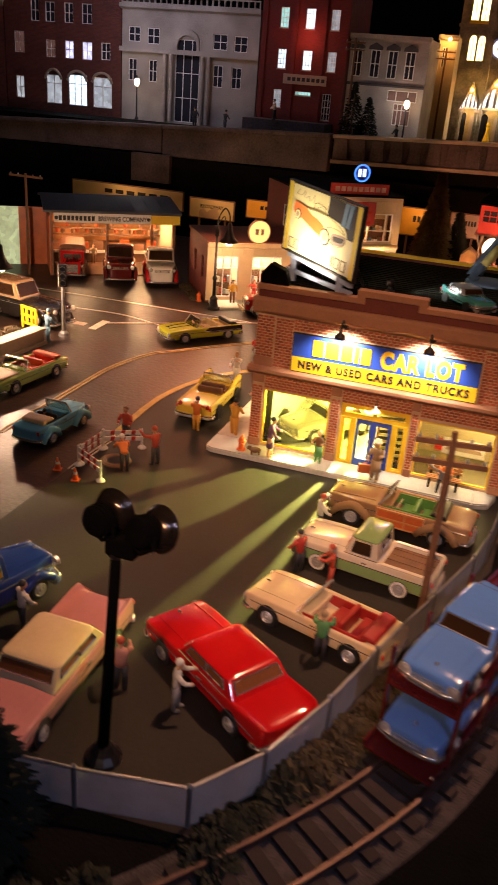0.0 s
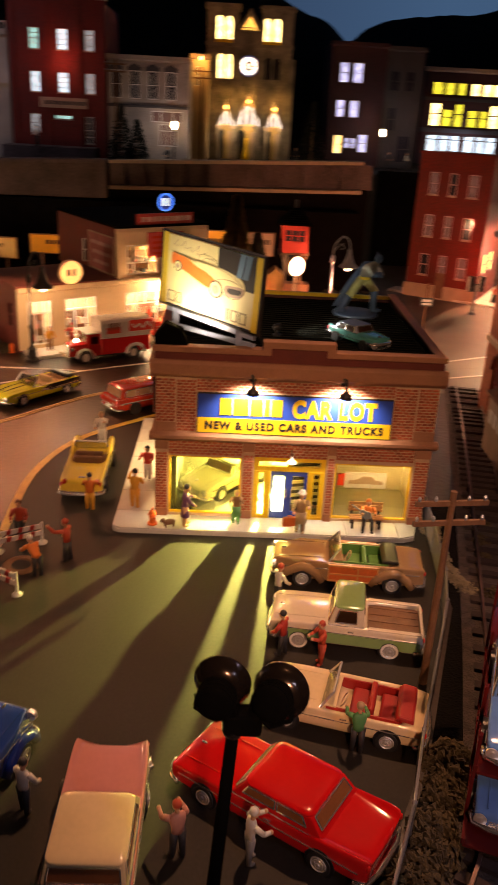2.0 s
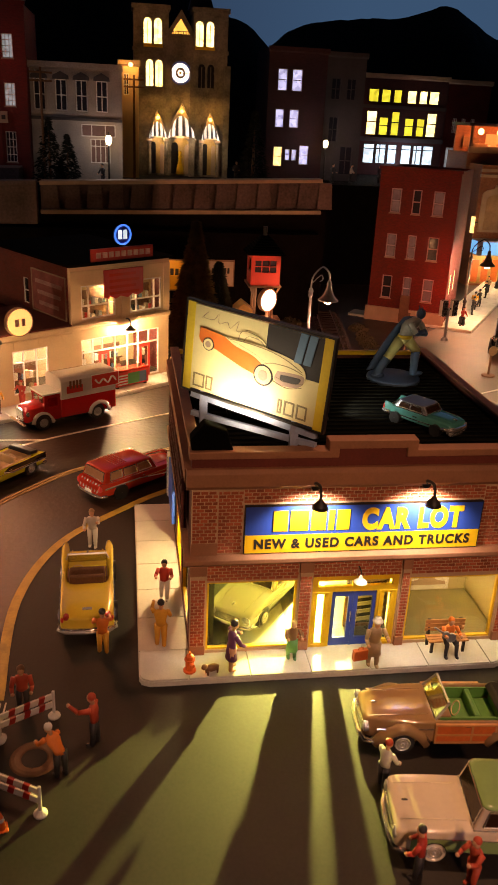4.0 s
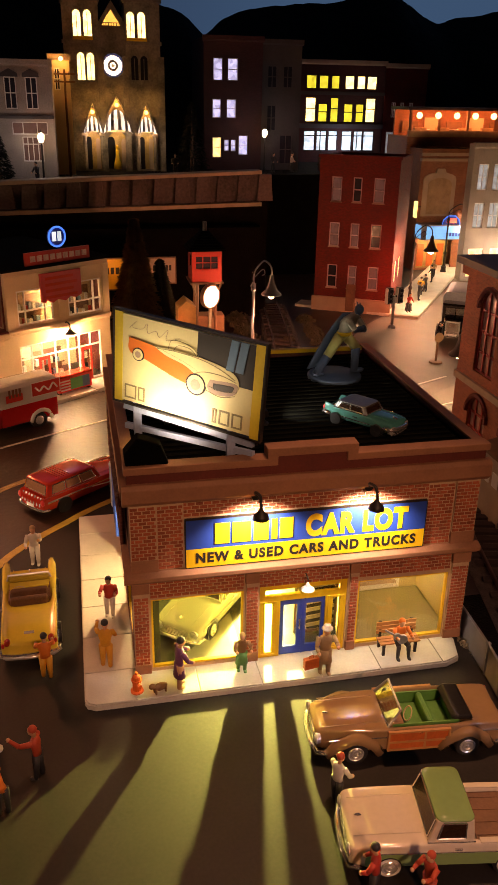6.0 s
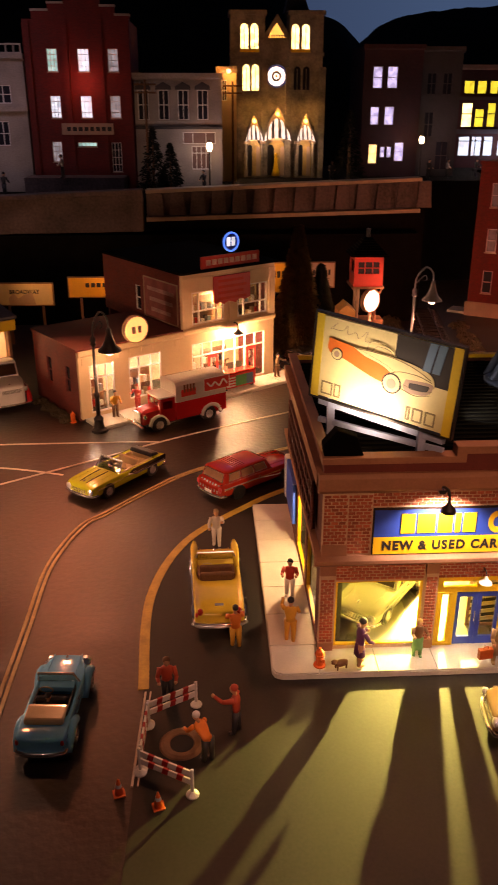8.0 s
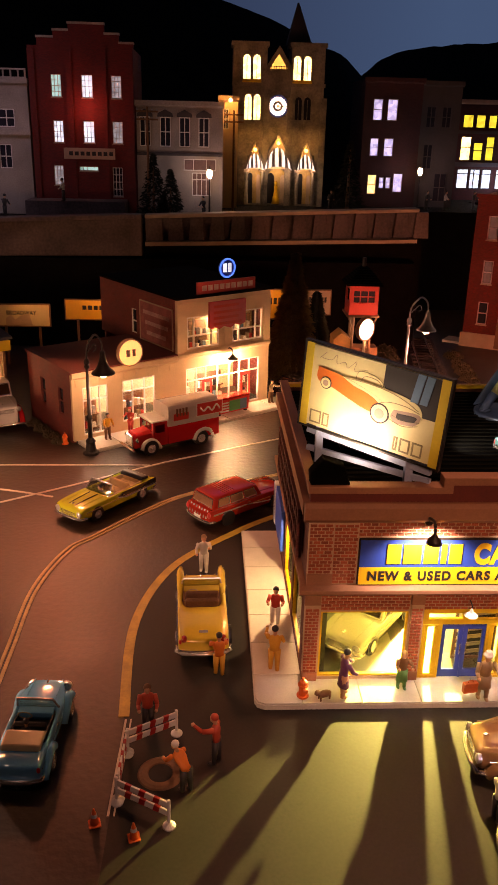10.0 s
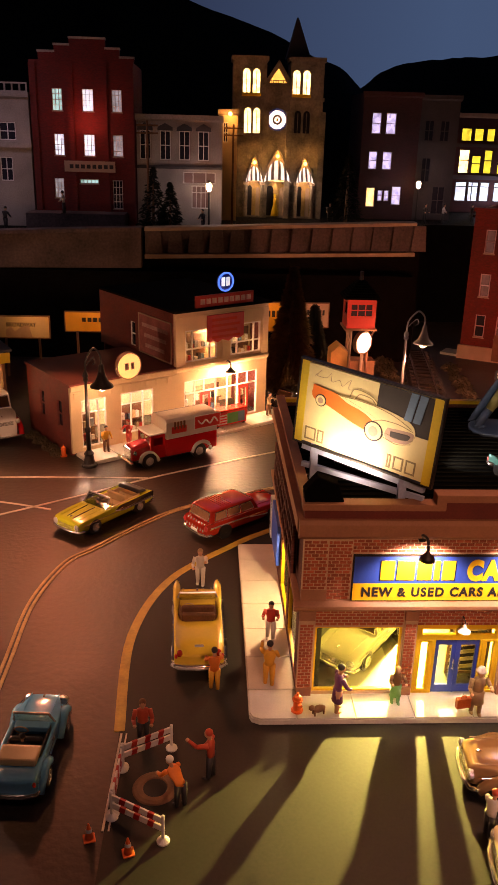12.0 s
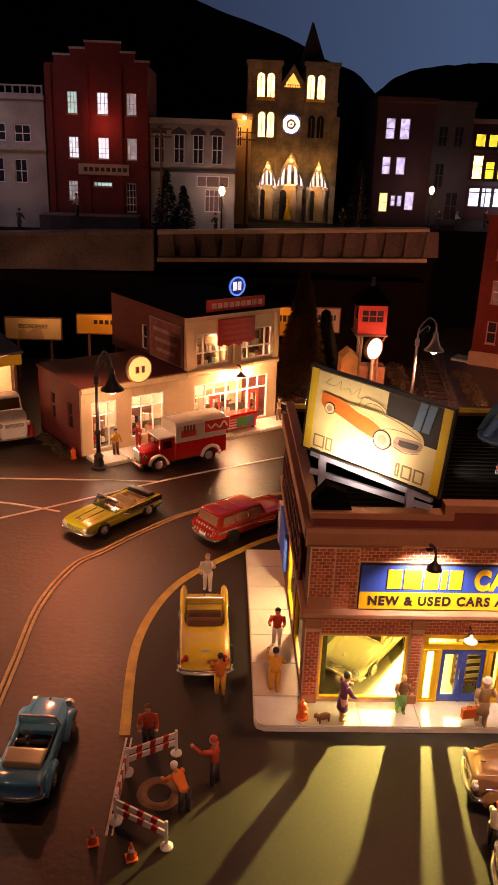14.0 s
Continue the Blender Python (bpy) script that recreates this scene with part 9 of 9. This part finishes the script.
# ---- caped statue on the roof, a plain painted shape ----
bm = bmesh.new()
lathe(bm, [(2.6, 0), (2.6, 0.3), (2.4, 0.4)], n=28, mi=0)
for foot, knee, hip in (((-2.1, 0, 0.45), (-0.9, 0.0, 2.2), (0.4, 0.1, 4.0)), ((2.0, -0.3, 0.45), (2.0, -0.3, 2.9), (1.0, -0.1, 4.0))):
    rod(bm, knee, hip, 0.44, 0.55, 12, 1)
    rod(bm, foot, knee, 0.36, 0.46, 12, 0)
    ball(bm, knee, 0.46, (1, 1, 1), 10, 1)
    ball(bm, (foot[0] + 0.35, foot[1] - 0.1, 0.6), 0.36, (1.9, 0.9, 0.7), 10, 0)
ball(bm, (0.7, 0, 4.1), 0.72, (1.05, 0.85, 0.8), 12, 1)
loft(bm, [[(cx + a * math.cos(t), b * math.sin(t), z) for t in [2 * math.pi * i / 14 for i in range(14)]] for cx, a, b, z in ((0.75, 0.68, 0.5, 4.1), (0.95, 0.72, 0.52, 4.7), (1.25, 0.92, 0.6, 5.4), (1.55, 0.85, 0.55, 5.8), (1.8, 0.35, 0.32, 6.1))], 2)
lathe(bm, [(0.72, 4.15), (0.74, 4.3), (0.7, 4.45)], (0.78, 0, 0), 14, 3)
ball(bm, (2.2, -0.1, 6.45), 0.48, (1.0, 0.85, 1.1), 12, 0)
for sy in (-0.22, 0.22):
    rod(bm, (2.15, sy - 0.1, 6.8), (2.05, sy * 1.3 - 0.1, 7.25), 0.12, 0.02, 6, 0)
for p0, el, ha in (((0.9, -0.5, 5.7), (1.3, -1.1, 4.8), (2.3, -0.9, 4.9)), ((2.1, -0.3, 5.6), (2.5, -0.9, 4.7), (1.7, -1.0, 4.8))):
    rod(bm, p0, el, 0.32, 0.27, 10, 2)
    rod(bm, el, ha, 0.27, 0.24, 10, 0)
    ball(bm, ha, 0.28, (1, 1, 1), 8, 0)
loft(bm, [[(x0, 0.35 + 0.12 * i, z), (x0 - w * 0.5, 0.75 + 0.12 * i, z), (x0 - w, 0.5 + 0.1 * i, z), (x0 - w, 0.65 + 0.1 * i, z), (x0 - w * 0.5, 0.9 + 0.12 * i, z), (x0, 0.5 + 0.12 * i, z)] for i, (x0, w, z) in enumerate(((2.1, 1.3, 6.05), (1.4, 1.5, 5.0), (0.6, 1.6, 3.6), (-0.1, 1.7, 2.2), (-0.7, 1.8, 0.8)))], 0)
stt = part("statue", bm, ["statue_blue", "statue_olive", "statue_grey", "yellow_trim"], None, smooth=True)
stt.matrix_basis = pose(0.211, 0.194, 0.1725, 0, 0, 12)
tagged(stt, "painted blue and olive caped statue on a round base", "statue")

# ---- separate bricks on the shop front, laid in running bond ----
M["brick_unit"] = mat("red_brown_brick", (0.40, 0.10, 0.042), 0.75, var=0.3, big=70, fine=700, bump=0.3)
nt = M["brick_unit"].node_tree
info, geo, tone, vary = nt.nodes.new("ShaderNodeObjectInfo"), nt.nodes.new("ShaderNodeNewGeometry"), nt.nodes.new("ShaderNodeMath"), nt.nodes.new("ShaderNodeMapRange")
tone.operation = "PINGPONG"
tone.inputs[1].default_value = 1.0
both = nt.nodes.new("ShaderNodeMath")
nt.links.new(info.outputs["Random"], both.inputs[0])
nt.links.new(geo.outputs["Random Per Island"], both.inputs[1])
nt.links.new(both.outputs[0], tone.inputs[0])
vary.inputs["To Min"].default_value, vary.inputs["To Max"].default_value = 0.55, 1.2
nt.links.new(tone.outputs[0], vary.inputs["Value"])
shade = nt.nodes.new("ShaderNodeMix")
shade.data_type, shade.blend_type = "RGBA", "MULTIPLY"
shade.inputs["Factor"].default_value = 1.0
nt.links.new([n for n in nt.nodes if n.bl_idname == "ShaderNodeMix"][0].outputs["Result"], shade.inputs["A"])
nt.links.new(vary.outputs["Result"], shade.inputs["B"])
nt.links.new(shade.outputs["Result"], nt.nodes["Principled BSDF"].inputs["Base Color"])
LONG, HIGH, JOINT = 0.60, 0.29, 0.055
ground = [(x0, x1, 1.5, 7.85, -0.22) for x0, x1 in ((0.0, 1.15), (8.6, 9.55), (16.95, 17.6), (25.5, 26.9))]
ground += [(x0, x1, 7.32, 8.78, 0.0) for x0, x1 in ((1.25, 8.5), (9.65, 16.85), (17.7, 25.4))]
upper = [(0.0, 1.9, 10.8, 15.25, -0.2), (25.0, 26.9, 10.8, 15.25, -0.2), (1.95, 3.85, 9.8, 15.25, 0.0), (22.8, 24.95, 9.8, 15.25, 0.0), (3.85, 22.8, 14.0, 15.25, 0.0)]


def laid(patches):
    """Each brick of the patches: its left end, its foot, its length and the wall's face."""
    for x0, x1, z0, z1, y in patches:
        for k in range(int((z1 - z0) / HIGH)):
            x = x0 - (LONG / 2 if k % 2 else 0)
            while x < x1 - 0.08:
                a, b = max(x, x0), min(x + LONG, x1)
                if b - a > 0.12:
                    yield round(a + JOINT / 2, 3), z0 + k * HIGH, round(b - a - JOINT, 2), y
                x += LONG


def unit(w):
    c = 0.025
    return [(0, 0.05, 0), (w, 0.05, 0), (w, 0.05, HIGH - JOINT), (0, 0.05, HIGH - JOINT), (c, -0.07, c), (w - c, -0.07, c), (w - c, -0.07, HIGH - JOINT - c), (c, -0.07, HIGH - JOINT - c)]


FACES = [(0, 1, 5, 4), (1, 2, 6, 5), (2, 3, 7, 6), (3, 0, 4, 7), (4, 5, 6, 7)]
shared, rest_v, rest_f = {}, [], []
for n, (x, z, w, y) in enumerate(list(laid(ground)) + list(laid(upper))):
    if n < 300:
        if w not in shared:
            shared[w] = bpy.data.meshes.new("brick")
            shared[w].from_pydata([tuple(q * K for q in v) for v in unit(w)], [], FACES)
            shared[w].materials.append(M["brick_unit"])
        ob = new("brick", shared[w])
        ob.parent = shop
        ob.location = (x * K, y * K, z * K)
    else:
        base = len(rest_v)
        rest_v += [((x + v[0]) * K, (y + v[1]) * K, (z + v[2]) * K) for v in unit(w)]
        rest_f += [tuple(base + q for q in f) for f in FACES]
me = bpy.data.meshes.new("brickwork")
me.from_pydata(rest_v, [], rest_f)
me.materials.append(M["brick_unit"])
ob = tagged(new("brickwork", me), "rows of red-brown bricks with pale joints", kind="stuff")
ob.parent = shop
